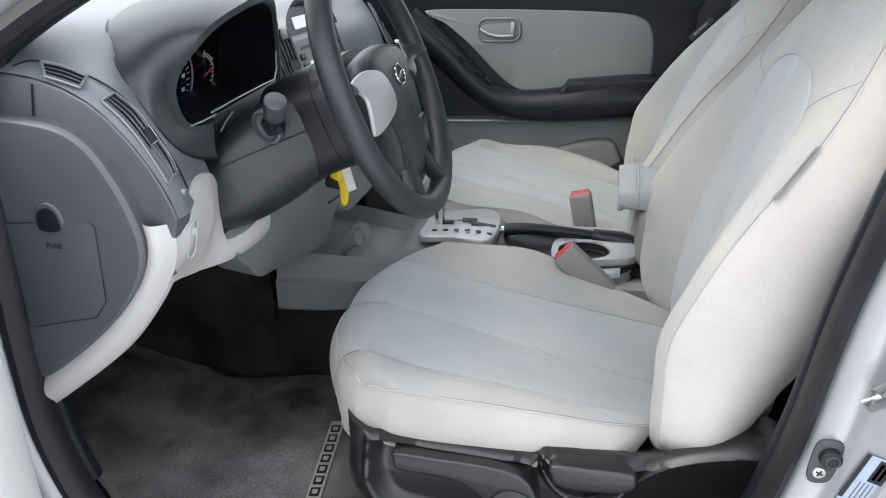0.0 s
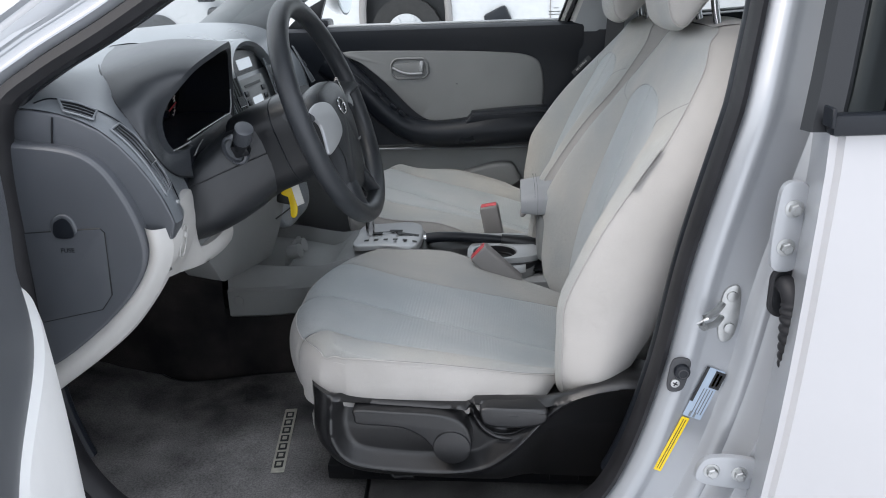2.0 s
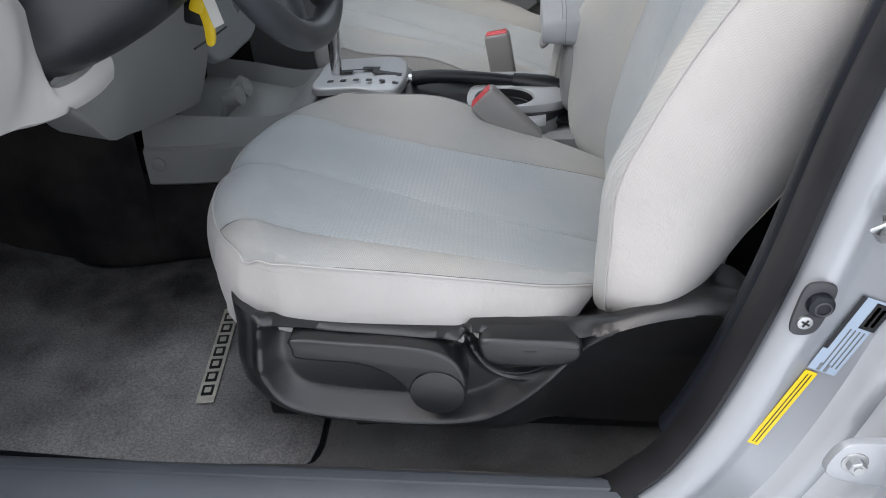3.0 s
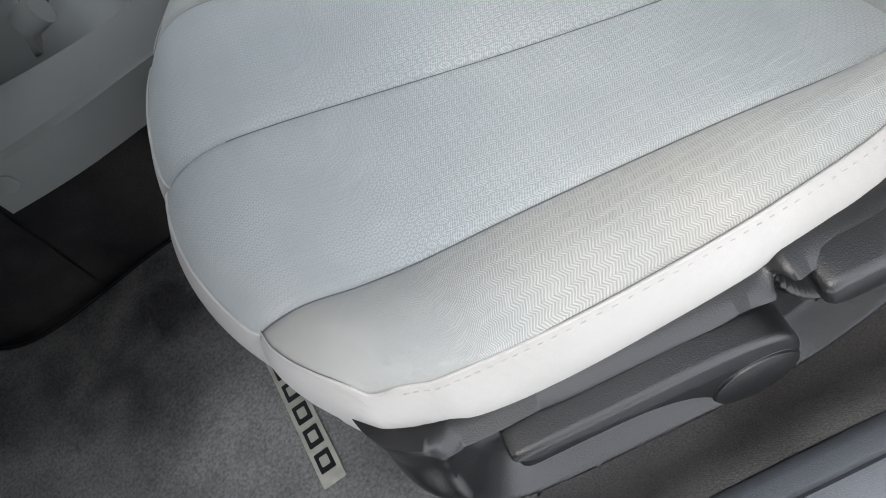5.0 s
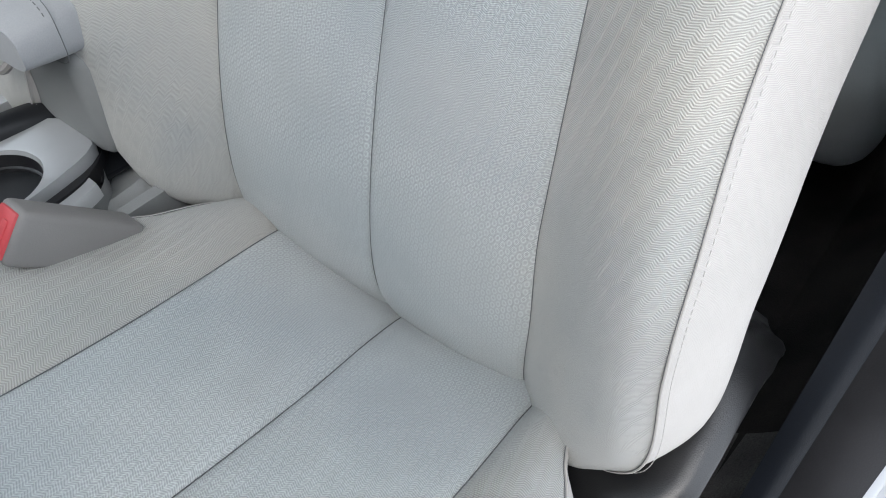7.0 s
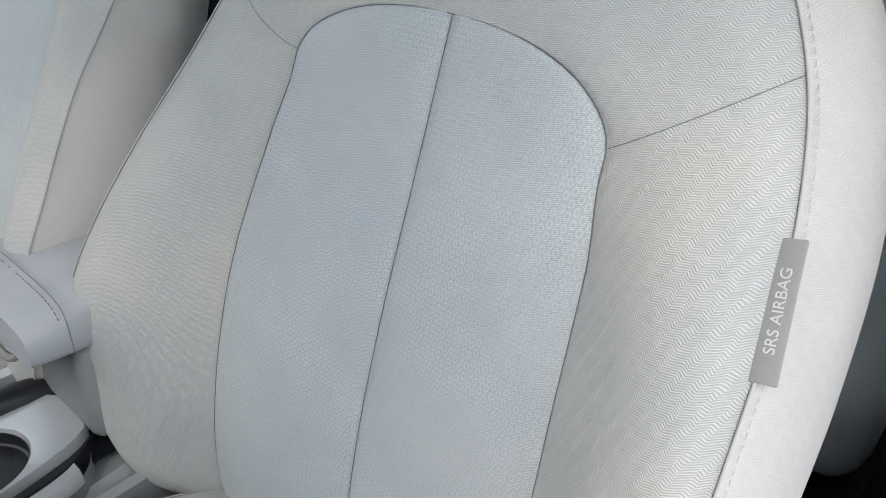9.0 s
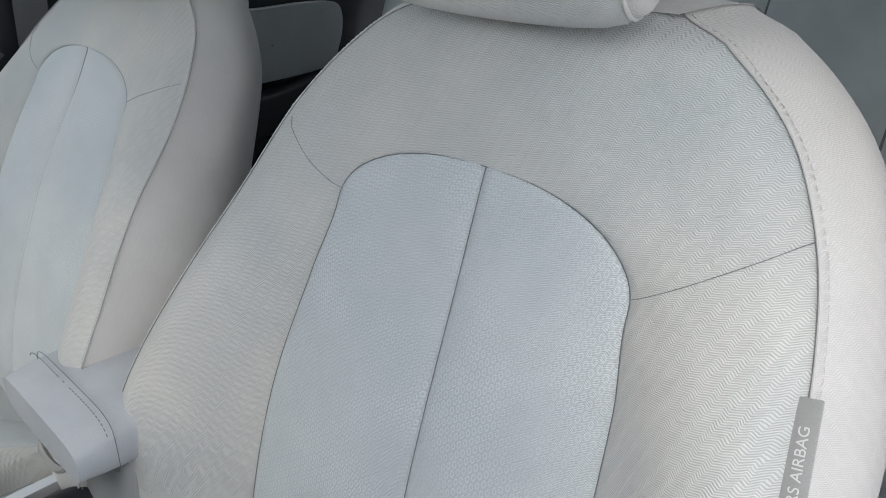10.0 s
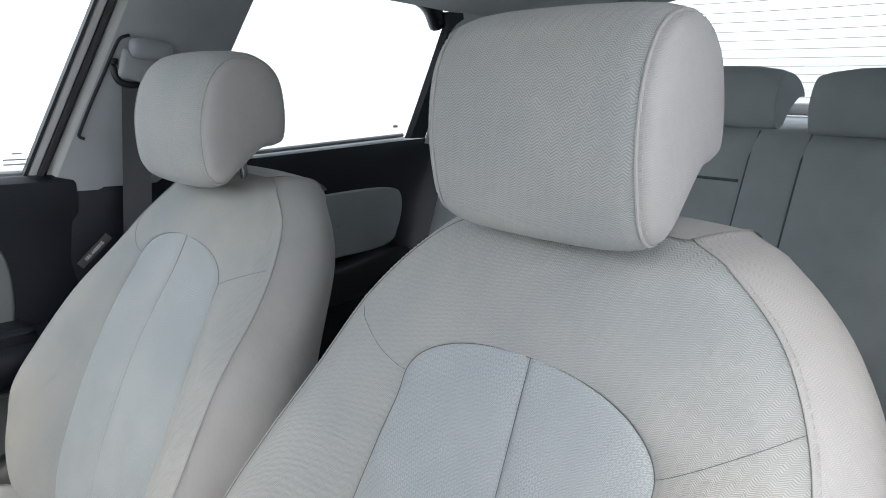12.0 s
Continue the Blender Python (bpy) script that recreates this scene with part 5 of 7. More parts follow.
frame_strip("window_seal", ((-0.003, 0.0), (-0.002, 0.014), (0.003, 0.016), (0.005, 0.012)), BLACK)
frame_strip("window_frame", ((0.004, 0.013), (0.006, 0.016), (0.016, 0.018), (0.018, 0.016)), PALE, "pale grey window frame")
frame_strip("door_seal", ((0.017, 0.015), (0.019, 0.026), (0.025, 0.030), (0.031, 0.024), (0.033, 0.016)), RUBBER)
part("glass_rail", tube([(-0.80, 0.728, 0.957), (0.02, 0.728, 0.957)], 0.006, 8), SILVER, pdoor)
part("mirror_sail", slab([(-0.835, 0.952), (-0.735, 0.952), (-0.70, 1.045), (-0.77, 1.01)], 0.02, on_side(0.735, -1), 0.004), BLACK, pdoor)
for u, v, wd in ((-0.010, 0.992, 0.016), (-0.014, 0.982, 0.036), (-0.014, 0.974, 0.036), (0.008, 0.983, 0.007)):
    part("glass_mark", slab(rounded(wd, 0.0028, 0.001, 2, u, v), 0.0003, on_side(0.715, -1), 0), LINER, pdoor)
mirror = thing("door_mirror", (-0.72, 0.86, 1.0), "white door mirror on the passenger side", "door mirror")
mh = [[Vector((-0.70 - 0.07 * (1 - k * k) ** 0.5 + 0.02, 0.90 + 0.11 * k * c, 1.045 + 0.062 * k * s)) for c, s in [(math.cos(2 * math.pi * j / 28), math.sin(2 * math.pi * j / 28)) for j in range(28)]] for k in (0.02, 0.3, 0.6, 0.8, 0.92, 0.98, 1.0)]
part("housing", sheet(mh, closed_u=True), WHITE, mirror)
# mirror glass is no lamp; its pale reflection is put in as glow
part("mirror_glass", slab([(0.10 * math.cos(2 * math.pi * j / 28), 0.066 * math.sin(2 * math.pi * j / 28)) for j in range(28)], 0.004, lambda u, v, w: Vector((-0.680 + w, 0.90 + u, 1.045 + v * 0.84)), 0.001), PALE_GLOW, mirror)
part("arm", box((0.06, 0.08, 0.03), (-0.73, 0.76, 0.965), 0.01, 2), CHAR, mirror)

bpil = thing("pillar_middle_far", (0.15, 0.70, 0.3), "grey and charcoal trim of the passenger middle pillar", "pillar trim", kind="structure")
part("upper_cover", sheet([[Vector((0.075 + 0.36 * (z - 0.95) + u, 0.705 - lean(z) - 0.03 * math.sin(math.pi * (u + 0.06) / 0.25), z)) for u in [-0.032 + 0.222 * k / 12 for k in range(13)]] for z in [0.925 + 0.425 * k / 10 for k in range(11)]]), PILLAR, bpil)
# window light caught by the cover's edge, put in as pale plastic
part("cover_edge", sheet([[Vector((0.075 + 0.36 * (z - 0.95) - 0.032 - u, 0.705 - lean(z) - 0.0103 + d, z)) for u, d in ((0, 0.0), (0.003, 0.001), (0.012, 0.009), (0.018, 0.018))] for z in [0.925 + 0.425 * k / 10 for k in range(11)]]), PALE, bpil, "pillar cover edge with window light in its pale tone")
part("lower_cover", sheet([[Vector((0.045 + 0.10 * (z - 0.6) + u, 0.690 - 0.02 * math.sin(math.pi * (u + 0.02) / 0.20), z)) for u in [-0.02 + 0.20 * k / 10 for k in range(11)]] for z in [0.27 + 0.66 * k / 10 for k in range(11)]]), CHAR, bpil)
inlay = spline([(u, 0, v) for u, v in ((0.150, 1.189), (0.137, 1.184), (0.129, 1.170), (0.112, 1.125), (0.094, 1.078), (0.078, 1.032), (0.076, 1.021), (0.084, 1.016))], 5)
part("upper_inlay", tube([Vector((p.x, 0.705 - lean(p.z) - 0.03 * math.sin(math.pi * (p.x - 0.075 - 0.36 * (p.z - 0.95) + 0.06) / 0.25) - 0.002, p.z)) for p in inlay], 0.0028, 8), RUBBER, bpil)
dring = thing("seat_belt", (0.2, 0.62, 1.1), "grey seat belt hanging from its pillar guide", "seat belt", "seat belts")
part("guide_cover", box((0.070, 0.030, 0.034), (0.180, 0.587, 1.166), 0.011, 3, (0, 6, 0)), PILLAR, dring)
part("guide_plate", box((0.085, 0.016, 0.050), (0.172, 0.596, 1.135), 0.008, 3, (0, 14, 0)), PILLAR, dring)
part("guide_ring", tube(spline([(0.128, 0.612, 1.150), (0.124, 0.608, 1.130), (0.132, 0.604, 1.112), (0.160, 0.602, 1.108), (0.190, 0.604, 1.112), (0.200, 0.610, 1.130)], 6), 0.0055, 10), BLACK, dring)
part("webbing", sheet([[Vector((0.134 - 0.028 * t + 0.050 * k, 0.606 + 0.035 * t + 0.002 * math.sin(math.pi * k), 1.112 - 0.62 * t)) for k in (0, 0.25, 0.5, 0.75, 1)] for t in [j / 12 for j in range(13)]]), BELT, dring)

rpd = thing("rear_passenger_door", (0.7, 0.72, 0.3), "dark rear door panel with mid grey insert", "car door")
part("panel", sheet([[Vector((x, YD - 0.01 + off, z + 0.05 * (x - 0.5))) for z, off in ((0.27, 0.0), (0.60, -0.015), (0.80, 0.0), (0.93, -0.004), (0.965, 0.004), (0.968, 0.05))] for x in [0.14 + 1.05 * k / 10 for k in range(11)]]), CHAR, rpd)
part("outer_skin", sheet([[Vector((x, 0.80 + 0.035 * math.sin(math.pi * min(1, (z - 0.1) / 1.1)), z)) for x in [0.095 + 1.16 * k / 6 for k in range(7)]] for z in [0.20 + 0.74 * k / 12 for k in range(13)]] + [[Vector((0.095 + 1.16 * k / 6, 0.752, 0.946)) for k in range(7)]]), PAINT, rpd, "silver-white painted door skin")
part("insert_pad", dome(smooth2([(0.36, 0.855), (0.60, 0.872), (0.76, 0.874), (0.80, 0.85), (0.79, 0.78), (0.74, 0.735), (0.50, 0.72), (0.36, 0.70)], 6), 0.014, on_side(YD - 0.012, -1)), PILLAR, rpd, "mid grey padded door insert")
part("armrest", slab(smooth2([(0.30, 0.70), (0.55, 0.705), (0.75, 0.735), (0.80, 0.72), (0.78, 0.66), (0.50, 0.62), (0.30, 0.62)], 6), 0.06, on_side(YD - 0.01, -1), 0.012, 3), BLACK, rpd)
pane = part("pane", sheet([[Vector((x, 0.738 - lean(z) * 0.9, z)) for x in (0.16, 0.5, 1.05)] for z in [0.95 + 0.40 * k / 6 for k in range(7)]]), DIM_PANE, rpd)
pane.visible_shadow = False
part("rear_frame", sheet([[Vector((x + u, 0.728 - lean(z) - d, z)) for u, d in ((0.0, 0.0), (0.006, 0.016), (0.05, 0.018), (0.056, 0.0))] for x, z in [(0.838, 0.985), (0.848, 1.05), (0.862, 1.15), (0.875, 1.25), (0.862, 1.275)]]), CHAR, rpd)
part("top_frame", tube(spline([(0.875, 0.635, 1.25), (0.80, 0.615, 1.305), (0.55, 0.60, 1.335), (0.10, 0.60, 1.345)], 6), 0.022, 10), CHAR, rpd)
part("glass_rail", tube([(0.20, 0.722, 0.958), (0.84, 0.722, 0.992)], 0.005, 8), SILVER, rpd)
part("glass_mark", slab(rounded(0.014, 0.006, 0.002, 2, 0.80, 1.015), 0.0003, on_side(0.70, -1), 0), LINER, rpd)
for s, nm in ((1, "pillar_rear_far"), (-1, "pillar_rear_near")):
    cp = sheet([[Vector((x, s * (0.70 - 0.9 * lean(z) - 0.02 * math.sin(math.pi * (x - 0.9) / 0.7)), z)) for x in [0.885 + 0.07 * k + 0.10 * (z - 1.0) * (k / 10) for k in range(11)]] for z in [0.95 + 0.42 * j / 8 for j in range(9)]])
    tagged(part(nm, cp, LINER), "grey trim of the rear roof pillar", "pillar trim", kind="structure")
lowq = sheet([[Vector((x, 0.69, z)) for x in (1.0, 1.3, 1.7)] for z in (0.25, 0.6, 1.0)])
tagged(part("quarter_trim_far", lowq, CHAR), "charcoal trim beside the rear seat", "trim", kind="structure")
lowq = sheet([[Vector((x, -0.69, z)) for x in (1.0, 1.3, 1.7)] for z in (0.25, 0.6, 1.0)])
tagged(part("quarter_trim_near", lowq, CHAR), "charcoal trim beside the rear seat", "trim", kind="structure")

# ---- rear seat ----
bench = thing("rear_seat", (0.9, 0, 0.3), "grey cloth rear bench with headrests", "rear seat")
RX = table([(0.45, 0.80), (0.60, 0.83), (0.80, 0.89), (0.95, 0.945), (1.02, 0.975), (1.045, 1.0)])


for y_lo, y_hi in ((-0.66, -0.40), (-0.40, -0.185), (-0.185, -0.095), (-0.095, 0.095), (0.095, 0.185), (0.185, 0.40), (0.40, 0.66)):
    zs2 = [0.42 + 0.62 * k / 24 for k in range(25)]
    rows = []
    for z in zs2:
        rows.append([Vector((RX(z) - 0.010 * math.sin(math.pi * t) ** 0.5, y_lo + (y_hi - y_lo) * t, z)) for t in ease(12)])
    rows.append([p + Vector((0.03, 0, 0.006)) for p in rows[-1]])
    rows.append([p + Vector((0.08, 0, -0.004)) for p in rows[-1]])
    part("back_panel", sheet(rows), REAR, bench)
part("armrest_seam", tube([(RX(0.955) - 0.010, -0.09, 0.955), (RX(0.955) - 0.012, 0.0, 0.955), (RX(0.955) - 0.010, 0.09, 0.955)], 0.003, 6), SEAM_DARK, bench)
for y in (-0.185, -0.095, 0.095, 0.185, -0.40, 0.40):
    part("seam", tube([Vector((RX(z) - 0.0005, y, z)) for z in [0.42 + 0.62 * k / 14 for k in range(15)]], 0.0022, 6), SEAM_DARK, bench)
part("bench_cushion", box((0.44, 1.24, 0.16), (0.72, 0, 0.42), 0.05, 4, (0, -6, 0)), REAR, bench)
for y in (-0.315, 0.0, 0.315):
    hw = 0.125
    rows = [[Vector((0.965 + dx * (1 - 0.15 * abs(t) ** 4), y + hw * t, 1.045 + dz * (1 - 0.12 * abs(t) ** 4))) for dx, dz in [(p.x, p.z) for p in spline([(0.0, 0, 0.0), (-0.012, 0, 0.05), (0.01, 0, 0.095), (0.05, 0, 0.105), (0.10, 0, 0.09), (0.13, 0, 0.06), (0.10, 0, 0.055), (0.06, 0, 0.03), (0.03, 0, 0.0)], 5, closed=True)]] for t in (-1, -0.97, -0.85, -0.5, 0, 0.5, 0.85, 0.97, 1)]
    if y == 0.0:
        rows = [[p + Vector((0.02, 0, 0.005)) for p in r] for r in rows]
    part("headrest", loft(rows), REAR, bench, "grey cloth rear headrest")
    for s in (-1, 1):
        part("post", tube([(1.02, y + s * 0.06, 1.03), (1.03, y + s * 0.06, 1.09)], 0.005, 10), CHROME, bench)
shelf = box((0.62, 1.30, 0.02), (1.36, 0, 1.035), 0.005)
tagged(part("parcel_shelf", shelf, PILLAR), "grey parcel shelf behind the rear seat", "parcel shelf", kind="structure")
lamp = thing("brake_lamp", (1.62, 0.0, 1.06), "dark brake lamp housing on the shelf", "brake lamp")
part("housing", box((0.06, 1.0, 0.03), (1.60, 0, 1.065), 0.01, 2), PILLAR, lamp)
trunk = part("boot_lid", sheet([[Vector((x, y, 1.05 - 0.25 * ((x - 1.6) / 0.8) ** 2)) for y in (-0.7, -0.3, 0.3, 0.7)] for x in (1.66, 1.9, 2.2, 2.4)]), PAINT)
tagged(trunk, "silver-white painted boot lid", "car body", kind="structure")

# ---- dashboard ----
dash = thing("dashboard", (-0.9, 0, 0.6), "dark grey moulded dashboard with vents", "dashboard")
STATIONS = [
    (-0.690, [(-1.15, 0.925), (-0.95, 0.942), (-0.82, 0.950), (-0.745, 0.942), (-0.690, 0.918), (-0.648, 0.875), (-0.618, 0.825), (-0.606, 0.788)]),
    (-0.665, [(-1.15, 0.945), (-0.95, 0.960), (-0.82, 0.966), (-0.745, 0.954), (-0.690, 0.928), (-0.648, 0.882), (-0.618, 0.828), (-0.606, 0.788)]),
    (-0.575, [(-1.20, 0.975), (-0.98, 0.990), (-0.85, 0.992), (-0.755, 0.978), (-0.710, 0.938), (-0.682, 0.888), (-0.655, 0.835), (-0.640, 0.795)]),
    (-0.20, [(-1.28, 0.985), (-1.02, 1.000), (-0.88, 0.998), (-0.80, 0.986), (-0.752, 0.960), (-0.735, 0.915), (-0.722, 0.850), (-0.715, 0.780)]),
    (0.0, [(-1.30, 0.985), (-1.02, 1.003), (-0.88, 1.001), (-0.80, 0.990), (-0.752, 0.965), (-0.735, 0.915), (-0.722, 0.850), (-0.715, 0.780)]),
    (0.22, [(-1.28, 0.985), (-1.02, 1.000), (-0.90, 0.996), (-0.82, 0.978), (-0.775, 0.945), (-0.748, 0.895), (-0.735, 0.830), (-0.730, 0.760)]),
    (0.55, [(-1.22, 0.972), (-1.02, 0.988), (-0.90, 0.982), (-0.83, 0.958), (-0.785, 0.920), (-0.752, 0.870), (-0.735, 0.810), (-0.730, 0.740)]),
    (0.680, [(-1.12, 0.950), (-1.00, 0.962), (-0.92, 0.960), (-0.87, 0.940), (-0.83, 0.900), (-0.80, 0.85), (-0.785, 0.80), (-0.78, 0.74)]),
]
DY = [s[0] for s in STATIONS]


def dash_point(k, t, y):
    """Between profile points k and k + 1 of the dashboard at y."""
    px = table([(s[0], s[1][k][0]) for s in STATIONS])(y), table([(s[0], s[1][k + 1][0]) for s in STATIONS])(y)
    pz = table([(s[0], s[1][k][1]) for s in STATIONS])(y), table([(s[0], s[1][k + 1][1]) for s in STATIONS])(y)
    return Vector((px[0] + (px[1] - px[0]) * t, y, pz[0] + (pz[1] - pz[0]) * t))


dys = [-0.690, -0.684, -0.676] + [-0.665 + 1.345 * k / 54 for k in range(55)]
cols = [spline([dash_point(k, 0.0, y) for k in range(7)] + [dash_point(6, 1.0, y)], 5) for y in dys]
for col_pts, y in zip(cols, dys):
    back = smooth((y + 0.530) / 0.025) * smooth((-0.205 - y) / 0.03)
    for i, q in enumerate(col_pts):
        q.x -= 0.17 * back * smooth((i - 16) / 5)
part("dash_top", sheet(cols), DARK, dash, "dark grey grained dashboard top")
part("defrost_slot", box((0.03, 0.14, 0.004), (-1.10, -0.10, 1.0), 0.001, 1), BLACK, dash)
firewall = thing("firewall", (-1.3, 0, 0.5), "dark carpeted firewall and footwell sides", "firewall", kind="structure")
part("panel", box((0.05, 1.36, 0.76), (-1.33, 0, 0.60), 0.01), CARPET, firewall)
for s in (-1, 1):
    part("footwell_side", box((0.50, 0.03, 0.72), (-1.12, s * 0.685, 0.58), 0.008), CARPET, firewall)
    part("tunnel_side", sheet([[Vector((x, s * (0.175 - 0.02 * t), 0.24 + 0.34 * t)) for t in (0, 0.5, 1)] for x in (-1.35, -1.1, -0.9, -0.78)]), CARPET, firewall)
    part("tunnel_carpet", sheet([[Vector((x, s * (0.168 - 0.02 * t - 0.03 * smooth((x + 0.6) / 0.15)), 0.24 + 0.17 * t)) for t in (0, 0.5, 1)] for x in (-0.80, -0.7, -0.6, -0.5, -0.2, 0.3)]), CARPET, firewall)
glove = []
for t in [k / 12 for k in range(13)]:
    y = 0.16 + 0.52 * t
    glove.append(spline([(-0.735, y, 0.765), (-0.725, y, 0.70), (-0.74, y, 0.60), (-0.80, y, 0.54), (-0.95, y, 0.52)], 5))
part("glove_box", sheet(glove), CHAR, dash, "charcoal glove box")

# end cap with fuse cover
end_line = smooth2([(-0.875, 0.905), (-0.80, 0.906), (-0.71, 0.890), (-0.665, 0.835), (-0.645, 0.755), (-0.675, 0.690), (-0.75, 0.620), (-0.83, 0.570), (-0.868, 0.60)], 6)
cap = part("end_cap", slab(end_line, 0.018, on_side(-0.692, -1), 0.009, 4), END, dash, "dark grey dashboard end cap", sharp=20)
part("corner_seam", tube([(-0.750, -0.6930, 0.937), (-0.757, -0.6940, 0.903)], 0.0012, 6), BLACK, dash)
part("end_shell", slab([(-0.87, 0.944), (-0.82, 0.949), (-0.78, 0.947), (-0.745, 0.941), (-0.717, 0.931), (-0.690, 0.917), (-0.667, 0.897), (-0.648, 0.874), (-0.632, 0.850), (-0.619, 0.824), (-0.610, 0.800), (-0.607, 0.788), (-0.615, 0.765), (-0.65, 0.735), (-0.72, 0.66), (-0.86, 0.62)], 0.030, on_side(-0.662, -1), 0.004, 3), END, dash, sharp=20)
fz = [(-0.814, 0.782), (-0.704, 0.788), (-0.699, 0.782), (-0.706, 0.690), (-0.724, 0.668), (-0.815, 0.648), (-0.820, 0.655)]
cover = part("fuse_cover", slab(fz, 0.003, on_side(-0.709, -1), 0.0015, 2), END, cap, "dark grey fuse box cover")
part("cover_gap", tube([Vector((u, -0.7105, v)) for u, v in fz], 0.0012, 6, closed=True), BLACK, cap)
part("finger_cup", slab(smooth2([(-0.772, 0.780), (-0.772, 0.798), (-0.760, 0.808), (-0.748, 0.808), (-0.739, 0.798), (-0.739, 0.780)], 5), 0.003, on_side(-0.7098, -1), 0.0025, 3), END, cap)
# recess shade of the finger cup, laid on as a charcoal plate
part("cup_shade", slab(smooth2([(-0.768, 0.777), (-0.768, 0.795), (-0.758, 0.803), (-0.750, 0.803), (-0.743, 0.795), (-0.743, 0.777)], 5), 0.0012, on_side(-0.7128, -1), 0.0008), CHAR, cap)
writing("FUSE", 0.0095, Matrix.Translation((-0.756, -0.7122, 0.757)) @ Matrix(((1, 0, 0, 0), (0, 0, -1, 0), (0, 1, 0, 0), (0, 0, 0, 1))), CHAR, cover, "embossed_word")

# pale lower edge and knee panel
inner_c = spline([(-0.850, -0.697, 0.514), (-0.829, -0.697, 0.527), (-0.749, -0.696, 0.584), (-0.694, -0.694, 0.630), (-0.648, -0.692, 0.685), (-0.624, -0.691, 0.724), (-0.615, -0.690, 0.753), (-0.617, -0.686, 0.782)], 6)
outer_c = spline([(-0.868, -0.700, 0.552), (-0.845, -0.702, 0.563), (-0.770, -0.703, 0.612), (-0.720, -0.703, 0.652), (-0.678, -0.702, 0.695), (-0.655, -0.701, 0.728), (-0.645, -0.700, 0.757), (-0.648, -0.698, 0.785)], 6)
part("lower_edge", sheet([[a.lerp(b, t) + Vector((0, -0.012 * math.sin(math.pi * t), 0)) for a, b in zip(inner_c, outer_c)] for t in [k / 10 for k in range(11)]]), PALE, dash, "pale grey lower dashboard edge")
knee_up = spline([(-0.614, -0.692, 0.783), (-0.617, -0.665, 0.797), (-0.622, -0.640, 0.804), (-0.632, -0.597, 0.805), (-0.645, -0.548, 0.797), (-0.655, -0.516, 0.772), (-0.661, -0.508, 0.740), (-0.662, -0.510, 0.710), (-0.660, -0.504, 0.688), (-0.652, -0.473, 0.685), (-0.645, -0.439, 0.692), (-0.640, -0.415, 0.705)], 6)
knee_low = spline([(-0.646, -0.692, 0.690), (-0.662, -0.672, 0.684), (-0.669, -0.645, 0.680), (-0.670, -0.615, 0.677), (-0.669, -0.585, 0.671), (-0.668, -0.560, 0.667), (-0.666, -0.535, 0.661), (-0.664, -0.515, 0.657), (-0.660, -0.495, 0.655), (-0.655, -0.462, 0.654), (-0.650, -0.430, 0.657), (-0.646, -0.405, 0.664)], 6)
knee = [[p + Vector((-0.03, 0, 0.004)) for p in knee_up]] + [[p.lerp(q, t) + Vector((0.020 * math.sin(math.pi * min(1, 0.06 + 0.94 * t)) * smooth((-0.50 - p.y) / 0.08) * smooth((p.y + 0.70) / 0.05) + 0.005 * math.sin(math.pi * t), 0, 0)) for p, q in zip(knee_up, knee_low)] for t in ease(14)] + [[q + Vector((-0.012, 0, -0.005)) for q in knee_low], [q + Vector((-0.06, 0, -0.008)) for q in knee_low]]
part("edge_return", sheet([[p + Vector((d, w, 0)) for d, w in ((0.0, -0.001), (0.002, 0.006), (-0.002, 0.014), (-0.03, 0.022))] for p in inner_c if p.z < 0.72]), PALE, dash)
part("knee_panel", sheet(knee), PALE, dash, "pale grey knee panel")
part("dimmer_rim", tube([Vector((-0.611 - 0.25 * (0.02 - v), -0.655 + u, 0.750 + v)) for u, v in rounded(0.018, 0.048, 0.009, 6)], 0.0010, 6, closed=True), PALE, dash)
part("dimmer_wheel", disc(0.005, 0.003, lambda u, v, w: Vector((-0.612 + w, -0.655 + u, 0.760 + v)), 16, 0.001), PALE, dash)
mid_rows = []
foot_x = table([(-0.50, -0.655), (-0.45, -0.668), (-0.40, -0.678), (-0.28, -0.689), (-0.12, -0.676)])
foot_z = table([(-0.50, 0.660), (-0.45, 0.624), (-0.40, 0.583), (-0.34, 0.566), (-0.28, 0.551), (-0.19, 0.538), (-0.12, 0.530)])
for t in [k / 20 for k in range(21)]:
    y = -0.495 + 0.375 * t
    fx, fz = foot_x(y), foot_z(y)
    tx, tz = -0.668 + 0.038 * smooth(t / 0.5), 0.690 + 0.10 * smooth(t / 0.35)
    mid_rows.append(spline([(tx, y, tz), (tx + (fx - tx) * 0.3 + 0.004 + 0.016 * t, y, tz + (fz - tz) * 0.35), (tx + (fx - tx) * 0.7 + 0.003 + 0.013 * t, y, tz + (fz - tz) * 0.72), (fx + 0.004, y, fz + 0.004), (fx - 0.006, y, fz), (fx - 0.06, y, fz + 0.01)], 5))
mid_rows.append([p + Vector((-0.10, 0.004, 0)) for p in mid_rows[-1]])
part("lower_panel", sheet(mid_rows), MID, dash, "mid grey lower dashboard panel")
part("drawer_line", tube([(-0.625, -0.21, 0.640), (-0.612, -0.16, 0.645), (-0.606, -0.124, 0.648)], 0.0016, 6), BLACK, dash)

